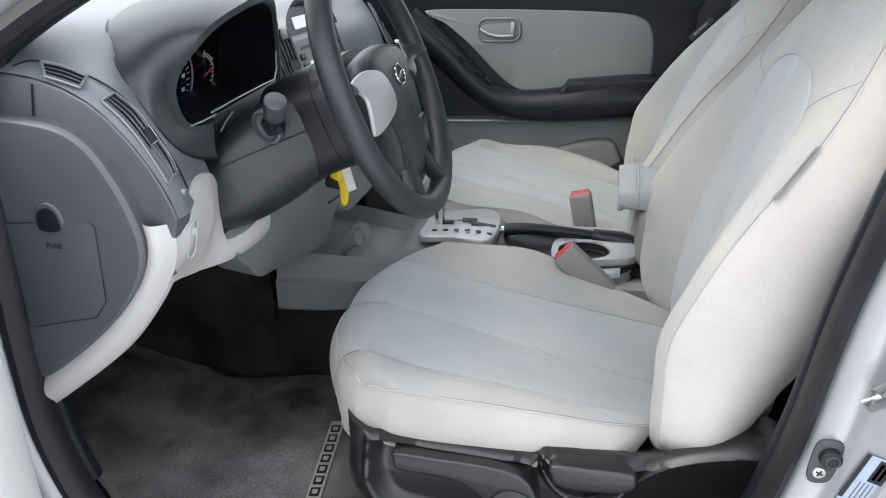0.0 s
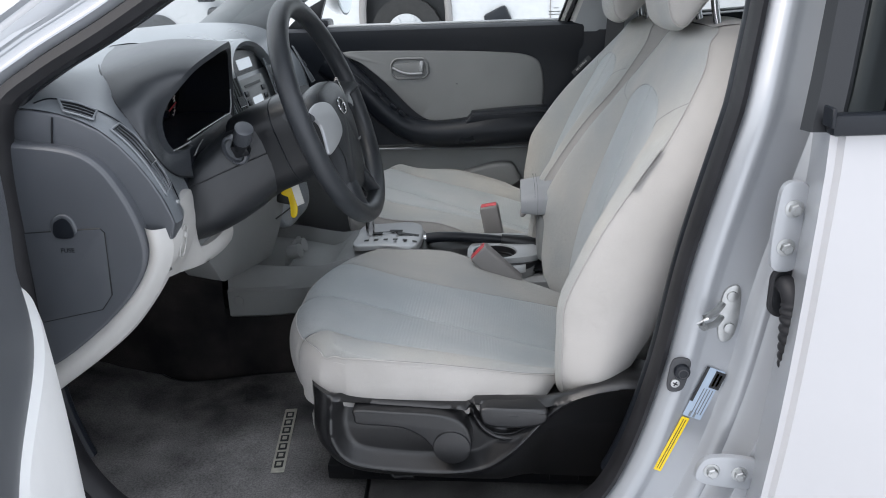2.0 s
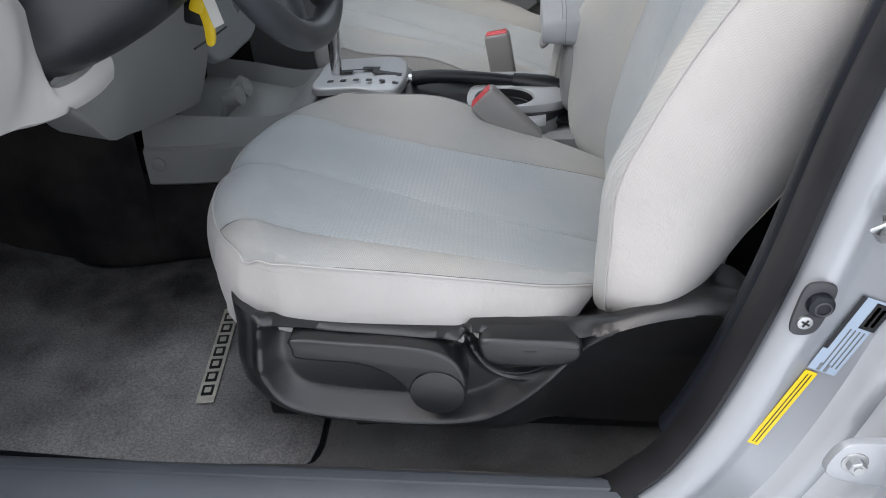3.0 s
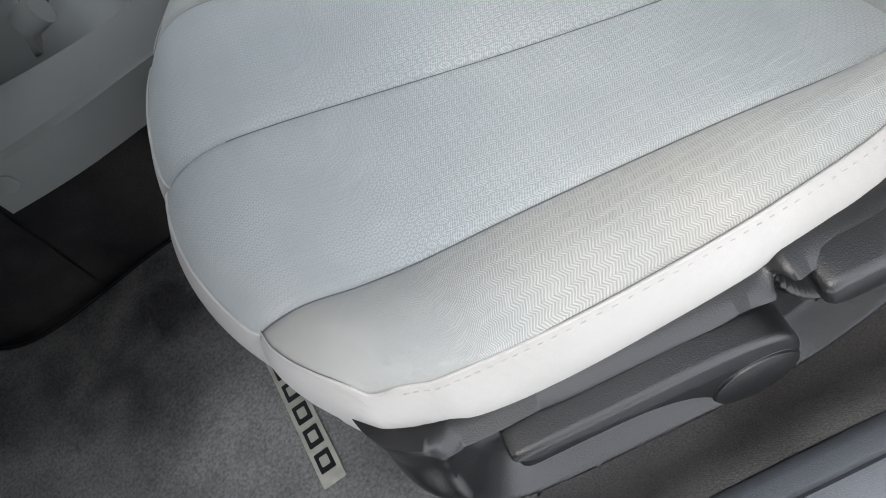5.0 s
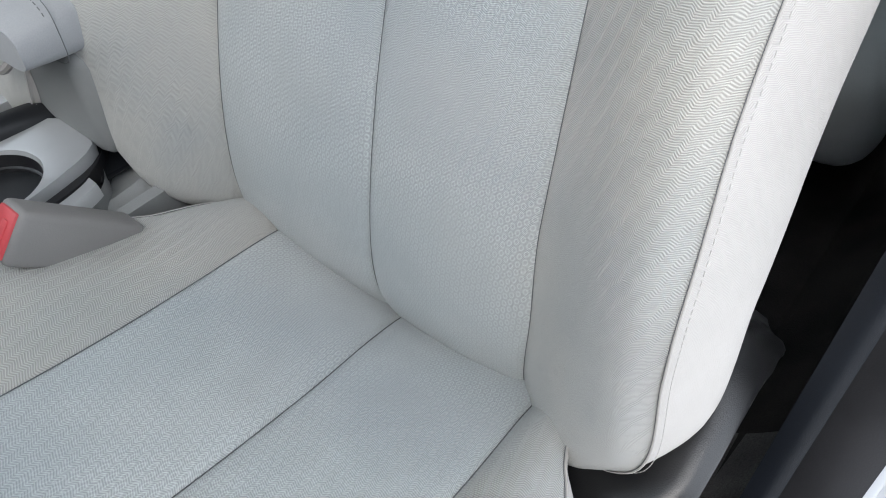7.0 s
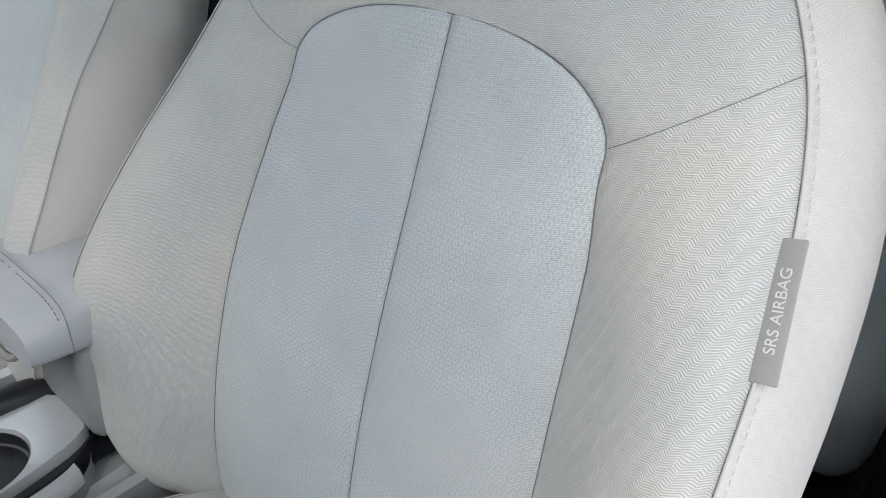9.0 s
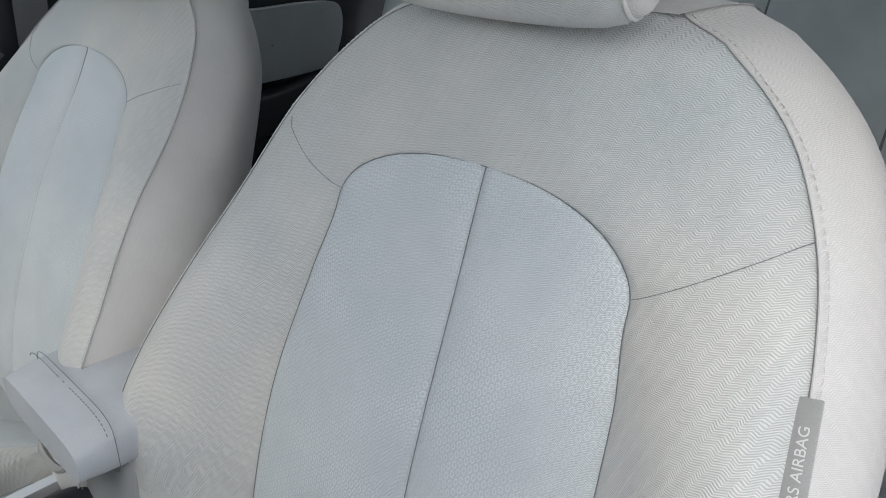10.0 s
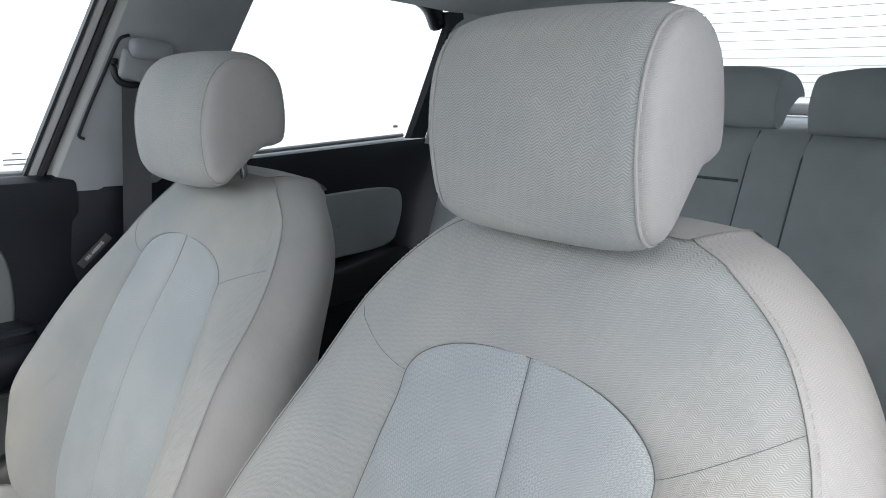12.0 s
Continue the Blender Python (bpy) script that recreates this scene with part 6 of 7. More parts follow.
# cluster hood
clus = thing("instrument_cluster", (-0.75, -0.385, 0.88), "hooded instrument cluster with dials and blue display", "instrument cluster")
lip = spline([(-0.655, -0.500, 0.852), (-0.660, -0.532, 0.853), (-0.665, -0.552, 0.860), (-0.669, -0.562, 0.878), (-0.669, -0.565, 0.905), (-0.660, -0.560, 0.928), (-0.648, -0.552, 0.945), (-0.622, -0.525, 0.976), (-0.604, -0.465, 0.996), (-0.612, -0.400, 0.999), (-0.632, -0.340, 0.994), (-0.645, -0.300, 0.982), (-0.658, -0.270, 0.958), (-0.667, -0.252, 0.918), (-0.676, -0.243, 0.855)], 6)
root = spline([(-0.652, -0.508, 0.807), (-0.650, -0.560, 0.822), (-0.651, -0.596, 0.842), (-0.655, -0.614, 0.863), (-0.668, -0.618, 0.888), (-0.686, -0.613, 0.911), (-0.704, -0.604, 0.935), (-0.731, -0.575, 0.958), (-0.757, -0.538, 0.978), (-0.805, -0.446, 0.988), (-0.845, -0.340, 0.993), (-0.855, -0.290, 0.995), (-0.830, -0.235, 0.990), (-0.770, -0.215, 0.950), (-0.735, -0.215, 0.850)], 6)
core = Vector((-0.70, -0.385, 0.88))
hood = []
for t in [k / 12 for k in range(13)]:
    hood.append([b.lerp(a, t) + (b.lerp(a, t) - core).normalized() * (0.011 * math.sin(math.pi * t) ** 1.3 + 0.001 + 0.006 * t) for a, b in zip(lip, root)])
rim_in = [p + (core - p).normalized() * 0.009 + Vector((0.002, 0, 0)) for p in lip]
hood.append([p.lerp(q, 0.5) + Vector((0.005, 0, 0)) for p, q in zip(lip, rim_in)])
hood.append(rim_in)
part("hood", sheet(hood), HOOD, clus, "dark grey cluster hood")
deep = [Vector((-0.775, -0.385 + (p.y + 0.385) * 0.93, 0.885 + (p.z - 0.885) * 0.86)) for p in lip]
part("hood_lining", sheet([[p.lerp(q, t) for p, q in zip(rim_in, deep)] for t in (0, 0.2, 0.5, 0.8, 1)]), BLACK, clus)
part("hood_groove", tube([p + (p - core).normalized() * 0.0015 for p in root], 0.0016, 6), BLACK, clus)
part("back_plate", box((0.01, 0.33, 0.17), (-0.775, -0.385, 0.895), 0.004, 2, (0, 16, 0)), GLOSS, clus)
bez = spline([(-0.668, -0.550, 0.857), (-0.664, -0.500, 0.858), (-0.664, -0.430, 0.862), (-0.664, -0.377, 0.865), (-0.666, -0.320, 0.867), (-0.670, -0.262, 0.868)], 6)
part("lower_bezel", sheet([[p + Vector((dx, 0, dz)) for p in bez] for dx, dz in ((-0.10, 0.0), (-0.02, 0.0), (-0.002, -0.003), (0.002, -0.012), (0.004, -0.04), (0.0, -0.08))]), CHAR, clus, "charcoal bezel under the dials")
tilt = Euler((0, radians(16), 0)).to_matrix()


def face(u, v, w):
    """On the dial face: u to the passenger, v up, w towards the driver."""
    return Vector((-0.768, -0.385, 0.895)) + tilt @ Vector((w, u, v))


speedo = (-0.024, -0.020)
arc = [radians(-64 + 244 * k / 40) for k in range(41)]
part("dial_ring", tube([face(speedo[0] + 0.064 * math.cos(a), speedo[1] + 0.064 * math.sin(a), 0.003) for a in arc] + [face(-0.088, -0.055, 0.003), face(-0.060, -0.086, 0.003)], 0.0016, 6, closed=True), SILVER, clus)
for k in range(27):
    a = radians(-50 + 260 * k / 26)
    part("dial_mark", tube([face(speedo[0] + q * math.cos(a), speedo[1] + q * math.sin(a), 0.003) for q in (0.050 if k % 2 else 0.047, 0.056)], 0.0007, 5), CARD, clus)
for k in range(9):
    a = radians(-40 + 260 * k / 8)
    part("dial_figure", slab([(-0.004, -0.003), (0.004, -0.003), (0.004, 0.003), (-0.004, 0.003)], 0.0005, lambda u, v, w: face(speedo[0] + 0.039 * math.cos(a) + u, speedo[1] + 0.039 * math.sin(a) + v, 0.003 + w), 0), CARD, clus)
part("needle", tube([face(speedo[0], speedo[1], 0.006), face(speedo[0] + 0.046 * math.cos(3.8), speedo[1] + 0.046 * math.sin(3.8), 0.006)], 0.0012, 6), RED, clus, "red needle")
part("needle_cap", disc(0.010, 0.006, lambda u, v, w: face(speedo[0] + u, speedo[1] + v, 0.003 + w), 18, 0.002), CHAR, clus)
gauge = (0.064, -0.018)
for k in range(13):
    a = radians(-46 + 130 * k / 12)
    part("gauge_mark", tube([face(gauge[0] + q * math.cos(a), gauge[1] + q * math.sin(a), 0.003) for q in (0.034, 0.040 if k % 4 else 0.044)], 0.0008, 5), CARD, clus)
part("gauge_arc", tube([face(gauge[0] + 0.040 * math.cos(a), gauge[1] + 0.040 * math.sin(a), 0.003) for a in [radians(-46 + 130 * k / 20) for k in range(21)]], 0.0006, 5), CARD, clus)
part("needle", tube([face(gauge[0], gauge[1], 0.006), face(gauge[0] + 0.034, gauge[1] + 0.016, 0.006)], 0.0014, 6), RED, clus, "red needle")
part("needle_cap", disc(0.007, 0.006, lambda u, v, w: face(gauge[0] + u, gauge[1] + v, 0.003 + w), 18, 0.002), CHAR, clus)
part("display", slab(rounded(0.022, 0.022, 0.002, 2, 0.0, -0.044), 0.001, lambda u, v, w: face(u, v, 0.006 + w), 0), SCREEN, clus, "lit blue display")
part("trim_line", tube([(-0.666, -0.553, 0.866), (-0.660, -0.546, 0.858), (-0.6585, -0.520, 0.858), (-0.657, -0.488, 0.860)], 0.0013, 6), SILVER, clus)
part("trim_line", tube([(-0.657, -0.497, 0.8645), (-0.6575, -0.430, 0.868), (-0.658, -0.377, 0.870), (-0.660, -0.320, 0.871), (-0.663, -0.286, 0.870), (-0.668, -0.262, 0.884), (-0.668, -0.256, 0.92)], 0.0014, 6), SILVER, clus)
part("bezel_crease", tube([(-0.655, -0.485, 0.836), (-0.654, -0.470, 0.846), (-0.655, -0.445, 0.854)], 0.0012, 6), MID, clus)


def vent(name, left, right, n, label, tabs=True):
    """A vent between two edges: slats along it, frame, dark back and a tab, flush with its panel."""
    m = 12
    L, Rt = [spline(e, m) for e in (left, right)]
    th = thing(name, L[len(L) // 2].lerp(Rt[len(Rt) // 2], 0.5), label, "air vent", "dashboard vents")
    k = len(L) - 1
    nrm = (L[k] - L[0]).cross(Rt[0] - L[0]).normalized()
    if nrm.dot(Vector((0.5, -0.2, 0.6))) < 0:
        nrm = -nrm

    def put(u, v, d):
        i = min(int(u * k), k - 1)
        f = u * k - i
        return L[i].lerp(L[i + 1], f).lerp(Rt[i].lerp(Rt[i + 1], f), v) + nrm * d
    us = [j / 24 for j in range(25)]
    lift = 0.0 if tabs else 0.0045
    part("backing", sheet([[put(u, v, 0.0012 + lift) for u in us] for v in (0, 0.5, 1)]), BLACK, th)
    rim = [put(u, 0, 0.001) for u in us] + [put(1, v, 0.001) for v in (0.25, 0.5, 0.75)] + [put(u, 1, 0.001) for u in us[::-1]] + [put(0, v, 0.001) for v in (0.75, 0.5, 0.25)]
    part("frame", tube([p + nrm * lift for p in rim], 0.0016, 8, closed=True), DARK, th)
    for j in range(n):
        v = (j + 0.5) / n
        part("slat", tube([put(u, v, 0.0018 + lift) for u in us[1:-1]], 0.0021 if tabs else 0.0007, 6, flat=0.6), END if tabs else DARK, th)
    if tabs:
        part("tab", slab([(0.43, 0.36), (0.57, 0.36), (0.57, 0.90), (0.43, 0.90)], 0.003, lambda u, v, w: put(u, v, 0.0015 + w), 0.0), CHAR, th)
        part("tab_rim", tube([put(u, v, 0.0045) for u, v in ((0.43, 0.90), (0.5, 0.90), (0.57, 0.90), (0.57, 0.6), (0.57, 0.36))], 0.0006, 6), SILVER, th)
    return th


vent("air_vent", [(-0.750, -0.672, 0.953), (-0.727, -0.667, 0.947), (-0.704, -0.663, 0.936)], [(-0.735, -0.689, 0.940), (-0.717, -0.687, 0.934), (-0.701, -0.683, 0.927)], 4, "small slatted side demister vent", False)
vent("air_vent", [(-0.679, -0.681, 0.9165), (-0.660, -0.680, 0.897), (-0.642, -0.680, 0.872), (-0.626, -0.681, 0.843), (-0.617, -0.683, 0.826)], [(-0.678, -0.659, 0.921), (-0.662, -0.648, 0.899), (-0.645, -0.650, 0.874), (-0.631, -0.648, 0.847), (-0.623, -0.652, 0.831)], 4, "tall slatted vent at the dashboard end")
for sy in (-1, 1):
    vent("air_vent", [(-0.726, sy * 0.152, 0.925), (-0.706, sy * 0.152, 0.862), (-0.688, sy * 0.152, 0.800)], [(-0.716, sy * 0.100, 0.928), (-0.698, sy * 0.098, 0.864), (-0.680, sy * 0.095, 0.800)], 5, "black slatted vent in the centre stack")
vent("air_vent", [(-0.772, 0.545, 0.918), (-0.748, 0.545, 0.868), (-0.724, 0.545, 0.815)], [(-0.785, 0.605, 0.910), (-0.758, 0.605, 0.862), (-0.730, 0.605, 0.812)], 5, "black slatted vent near the passenger door")
part("strip_crease", tube(spline([(-0.779, -0.681, 0.954), (-0.761, -0.669, 0.958), (-0.724, -0.663, 0.949), (-0.682, -0.652, 0.923), (-0.650, -0.646, 0.882), (-0.628, -0.643, 0.838), (-0.619, -0.642, 0.808)], 6), 0.0011, 6), CHAR, dash)
part("strip_switch", box((0.005, 0.007, 0.012), (-0.614, -0.662, 0.808), 0.002, 2, (0, 20, 0)), SILVER, dash, "small silver vent wheel")

# centre stack
stack = thing("centre_stack", (-0.7, 0, 0.75), "grey centre stack with radio and controls", "centre stack")
SM = pose(-0.712, 0, 0.795, 0, -15, 0)


def on_stack(u, v, w):
    """u towards the passenger, v up, w towards the cabin."""
    return SM @ Vector((w, u, v))


part("face", slab(smooth2([(-0.14, 0.14), (0.0, 0.158), (0.14, 0.14), (0.145, 0.0), (0.12, -0.20), (0.0, -0.23), (-0.12, -0.20), (-0.145, 0.0)], 6), 0.018, lambda u, v, w: on_stack(u, v, w), 0.006, 3), DARK, stack)
brow = [[on_stack(0.125 * math.cos(a), 0.112 + q * math.sin(a), d) for a in [math.pi * k / 20 for k in range(21)]] for q, d in ((0.085, -0.06), (0.080, 0.0), (0.072, 0.032), (0.064, 0.040), (0.056, 0.034), (0.052, 0.0))]
part("clock_brow", sheet(brow), DARK, stack)
part("clock_recess", slab([(0.118 * math.cos(a), 0.112 + 0.05 * math.sin(a)) for a in [math.pi * k / 20 for k in range(21)]], 0.001, lambda u, v, w: on_stack(u, v, w + 0.0183), 0), CHAR, stack)
part("clock_display", slab(rounded(0.085, 0.022, 0.003, 3, 0, 0.133), 0.002, lambda u, v, w: on_stack(u, v, w + 0.020), 0), PALE_GLOW, stack, "pale grey clock display")
radio = part("radio", slab(rounded(0.165, 0.115, 0.006, 3, 0, 0.045), 0.004, lambda u, v, w: on_stack(u, v, w + 0.018), 0.001), MID, stack, "grey radio panel")
part("disc_slot", slab(rounded(0.105, 0.006, 0.002, 2, 0, 0.087), 0.001, lambda u, v, w: on_stack(u, v, w + 0.0222), 0), BLACK, radio)
part("radio_display", slab(rounded(0.062, 0.036, 0.002, 2, 0, 0.042), 0.001, lambda u, v, w: on_stack(u, v, w + 0.0225), 0), PALE_GLOW, radio, "pale radio display")
for s in (-1, 1):
    for k in range(4):
        part("button", slab(rounded(0.020, 0.012, 0.002, 2, s * 0.056, 0.072 - 0.019 * k), 0.003, lambda u, v, w: on_stack(u, v, w + 0.022), 0.001), CHAR, radio)
    part("dial_knob", disc(0.013, 0.014, lambda u, v, w: on_stack(s * 0.055 + u, -0.035 + v, w + 0.018), 22, 0.002), CHAR, stack)
part("drawer", slab(rounded(0.15, 0.05, 0.006, 3, 0, -0.10), 0.005, lambda u, v, w: on_stack(u, v, w + 0.017), 0.002), DARK, stack)

# steering column, stalks, key
column = thing("steering_column", (-0.6, -0.37, 0.82), "charcoal steering column shroud with stalk", "steering column")
AX = Vector((-0.945, 0, -0.325)).normalized()
WC = Vector((-0.452, -0.37, 0.882))
SX = Vector((0, 1, 0))
UPV = SX.cross(AX).normalized() * -1
if UPV.z < 0:
    UPV = -UPV


def col(u, v, d):
    """About the wheel's middle: u to the passenger, v up the wheel, d forwards along the column."""
    return WC + SX * u + UPV * v + AX * d


rings = []
for d, ru, rv, dv in ((0.030, 0.050, 0.054, -0.008), (0.035, 0.074, 0.072, -0.014), (0.08, 0.082, 0.076, -0.016), (0.125, 0.084, 0.076, -0.018), (0.16, 0.084, 0.078, -0.024)):
    rings.append([col(ru * math.copysign(abs(math.cos(a)) ** 0.6, math.cos(a)), dv + rv * math.copysign(abs(math.sin(a)) ** 0.6, math.sin(a)), d) for a in [2 * math.pi * k / 32 for k in range(32)]])
part("shroud", loft(rings), BLACK, column, "black steering column shroud")
part("shroud_split", tube([p for p in rings[2]], 0.0012, 6, closed=True), CHAR, column)
part("stalk_collar", dome([(0.020 * math.cos(a) - 0.25 * 0.024 * math.sin(a), 0.024 * math.sin(a)) for a in [2 * math.pi * k / 28 for k in range(28)]], 0.014, lambda u, v, w: Vector((-0.590 + u, -0.470 - w, 0.842 + v)), ((1.0, 0.0), (1.0, 0.6), (0.94, 0.9), (0.80, 1.0), (0.70, 0.6), (0.02, 0.5))), END, column, "charcoal oval stalk collar")
part("stalk_boot", box((0.026, 0.020, 0.024), (-0.577, -0.486, 0.847), 0.004, 2, (25, -12, 0)), BLACK, column, "black stalk boot")
part("stalk", tube([(-0.577, -0.486, 0.848), (-0.571, -0.494, 0.860)], 0.0125, 16), BLACK, column, "black indicator stalk")
part("stalk_tip", tube([(-0.5715, -0.493, 0.859), (-0.570, -0.495, 0.862), (-0.560, -0.509, 0.881), (-0.559, -0.5105, 0.883), (-0.5585, -0.511, 0.884)], lambda t: 0.0145 - 0.004 * smooth((t - 0.8) / 0.2) - 0.002 * smooth((0.1 - t) / 0.1), 18), END, column, "charcoal stalk knob")
part("wiper_stalk", tube([col(0.07, 0.012, 0.10), col(0.14, 0.02, 0.09), col(0.19, 0.022, 0.085)], 0.010, 12), DARK, column)
# lower column cover
cov = []
for d, left, right, hi, lo in ((0.100, 0.070, 0.066, 0.050, -0.078), (0.104, 0.082, 0.074, 0.052, -0.084), (0.14, 0.098, 0.082, 0.046, -0.096), (0.17, 0.118, 0.088, 0.040, -0.106), (0.20, 0.139, 0.092, 0.030, -0.113), (0.225, 0.147, 0.094, 0.020, -0.117), (0.25, 0.149, 0.095, 0.012, -0.119), (0.29, 0.150, 0.095, 0.010, -0.119)):
    mid_v, half_v = (hi + lo) / 2, (hi - lo) / 2
    cov.append([col((right if math.cos(a) > 0 else left) * math.copysign(abs(math.cos(a)) ** 0.62, math.cos(a)), mid_v + half_v * math.copysign(abs(math.sin(a)) ** 0.62, math.sin(a)), d) for a in [2 * math.pi * k / 48 for k in range(48)]])
part("column_cover", loft(cov), COLUMN, column, "charcoal lower column cover")
part("cover_split", tube([p + (p - col(0, -0.03, 0.2)).normalized() * 0.0006 for p in [col(-(q[0]) * 1.002, -0.018, q[1]) for q in ((0.084, 0.106), (0.098, 0.14), (0.118, 0.17), (0.139, 0.20), (0.147, 0.222))]], 0.0010, 6), BLACK, column)
part("mount", box((0.12, 0.26, 0.16), (-0.765, -0.40, 0.76), 0.03, 2), BLACK, column)

key = thing("ignition_key", (-0.53, -0.30, 0.78), "key in the ignition with yellow tag and white card", "key")
part("lock", tube([(-0.575, -0.285, 0.765), (-0.560, -0.290, 0.752)], 0.016, 18), BLACK, key)
part("bow", box((0.030, 0.012, 0.036), (-0.573, -0.298, 0.716), 0.006, 3, (0, 12, 0)), BLACK, key, "black key head")
part("yellow_clip", box((0.020, 0.012, 0.020), (-0.565, -0.306, 0.725), 0.004, 2, (0, 25, 0)), YELLOW, key, "yellow plastic clip")
part("yellow_tag", slab(smooth2([(-0.566, 0.735), (-0.552, 0.738), (-0.548, 0.700), (-0.552, 0.676), (-0.562, 0.676), (-0.562, 0.700)], 5), 0.005, on_side(-0.306, -1), 0.0015), YELLOW, key, "yellow plastic key tag")
part("card_tag", slab([(-0.558, 0.752), (-0.544, 0.756), (-0.532, 0.704), (-0.546, 0.698)], 0.0012, on_side(-0.314, -1), 0), CARD, key, "white card tag")
part("ring", tube([(-0.556 + 0.010 * math.cos(a), -0.309, 0.738 + 0.010 * math.sin(a)) for a in [2 * math.pi * k / 20 for k in range(20)]], 0.0009, 6, closed=True), CHROME, key)

# steering wheel
wheel = thing("steering_wheel", tuple(WC), "black four-spoke steering wheel with silver accents", "steering wheel")
RW = 0.182
part("rim", tube([col(RW * math.cos(a), RW * math.sin(a), 0.0) for a in [2 * math.pi * k / 72 for k in range(72)]], 0.0165, 18, closed=True), LEATHER, wheel, "black grained wheel rim")
pad_line = smooth2([(-0.094, 0.014), (-0.078, 0.040), (-0.040, 0.050), (0.0, 0.053), (0.040, 0.050), (0.078, 0.040), (0.094, 0.014), (0.086, -0.030), (0.066, -0.078), (0.060, -0.120), (0.050, -0.142), (0.0, -0.148), (-0.050, -0.142), (-0.060, -0.120), (-0.066, -0.078), (-0.086, -0.030)], 6)
hub = []
for d, k in ((0.045, 0.60), (0.030, 0.90), (0.014, 0.985), (0.006, 1.0), (-0.002, 0.975), (-0.010, 0.90), (-0.015, 0.75), (-0.018, 0.50), (-0.0190, 0.25), (-0.0193, 0.02)):
    hub.append([col(u * k, -0.015 + (v + 0.015) * k, d + 0.012 * smooth((-0.06 - v) / 0.08) * k) for u, v in pad_line])
part("airbag_cover", loft(hub), LEATHER, wheel, "black padded airbag cover")
part("cover_seam", tube([col(u * 0.93, -0.015 + (v + 0.015) * 0.93, -0.0085 + 0.012 * smooth((-0.06 - v) / 0.08)) for u, v in pad_line], 0.0009, 6, closed=True), BLACK, wheel)
for ang, wd in ((172, 0.042), (8, 0.042)):
    a = radians(ang)
    pts = [col(r * math.cos(a), r * math.sin(a) - 0.010 * (1 - r / RW), d) for r, d in ((0.06, 0.0), (0.10, -0.002), (0.14, 0.004), (0.176, 0.002))]
    part("spoke", tube(spline(pts, 5), lambda t, w=wd: w * (0.75 + 0.25 * math.cos(2 * math.pi * t)) * 0.6, 14, flat=0.42), LEATHER, wheel)
for s in (-1, 1):
    pts = [col(s * u, v, d) for u, v, d in ((0.036, -0.105, 0.008), (0.044, -0.128, 0.006), (0.054, -0.150, 0.004), (0.060, -0.160, 0.003))]
    part("spoke", tube(spline(pts, 5), 0.019, 14, flat=0.55), LEATHER, wheel)
plate_line = [(-0.165, 0.022), (-0.125, 0.030), (-0.092, 0.026), (-0.070, 0.015), (-0.058, -0.008), (-0.065, -0.026), (-0.090, -0.037), (-0.130, -0.046), (-0.158, -0.044), (-0.146, -0.020), (-0.142, 0.0)]
part("silver_accent", slab(smooth2(plate_line, 5), 0.005, lambda u, v, w: col(u, v, -0.011 - 0.008 * smooth((0.15 - abs(u)) / 0.08) - w), 0.003, 3), SILVER, wheel, "silver painted accent plate")
part("accent_edge", tube(spline([col(0.080, 0.045, -0.008), col(0.092, 0.034, -0.006), col(0.100, 0.012, -0.004), col(0.098, -0.012, -0.004)], 6), 0.0035, 8), CHROME, wheel, "thin chrome accent line")
part("emblem", merge(tube([col(0.019 * math.cos(a), 0.004 + 0.0135 * math.sin(a), -0.0205) for a in [2 * math.pi * k / 28 for k in range(28)]], 0.0018, 8, closed=True), box((0.002, 0.026, 0.004), tuple(col(0, 0.004, -0.0205)), 0.001, 1, (20, -19, 0))), CHROME, wheel, "plain oval chrome emblem")
part("airbag_mark", box((0.001, 0.022, 0.004), tuple(col(0.03, -0.062, -0.0190)), 0, 1, (0, -19, 0)), MID, wheel)

# ---- centre console ----
GLOSS_BLACK = material("black console plastic", (0.012, 0.012, 0.014), 0.32, spot=0.1, grain=0.1, bump=0.2)
cons = thing("centre_console", (-0.45, 0, 0.3), "grey plastic centre console with silver shift plate", "console")
top_z = table([(-0.95, 0.53), (-0.70, 0.512), (-0.56, 0.500), (-0.50, 0.513), (-0.36, 0.511), (-0.315, 0.469), (-0.10, 0.464), (0.05, 0.49), (0.25, 0.50)])
half_w = table([(-0.95, 0.155), (-0.70, 0.150), (-0.55, 0.120), (-0.45, 0.105), (0.25, 0.10)])
rows = []
for x in [-0.765 + 1.005 * k / 40 for k in range(41)]:
    w, z = half_w(x), top_z(x)
    rows.append([Vector((x, s * wv, zv)) for s, wv, zv in ((-1, w + 0.012, 0.398), (-1, w + 0.022, 0.405), (-1, w + 0.022, 0.430), (-1, w + 0.020, 0.462), (-1, w + 0.012, 0.467), (-1, w + 0.004, z - 0.012), (-1, w - 0.008, z), (-1, w - 0.02, z - 0.004 - 0.03 * smooth((-0.54 - x) / 0.04)), (-1, 0.03, z - 0.006 - 0.045 * smooth((-0.54 - x) / 0.04)), (1, 0.03, z - 0.006 - 0.045 * smooth((-0.54 - x) / 0.04)), (1, w - 0.02, z - 0.004 - 0.03 * smooth((-0.54 - x) / 0.04)), (1, w - 0.008, z), (1, w + 0.004, z - 0.012), (1, w + 0.012, 0.467), (1, w + 0.020, 0.462), (1, w + 0.022, 0.430), (1, w + 0.022, 0.405), (1, w + 0.012, 0.398))])
part("body", sheet(rows), MID, cons, "mid grey console body")
part("clip_cover", disc(0.012, 0.002, lambda u, v, w: Vector((-0.742 + u, -0.176 - w, 0.440 + v)), 22, 0.0008), MID, cons)
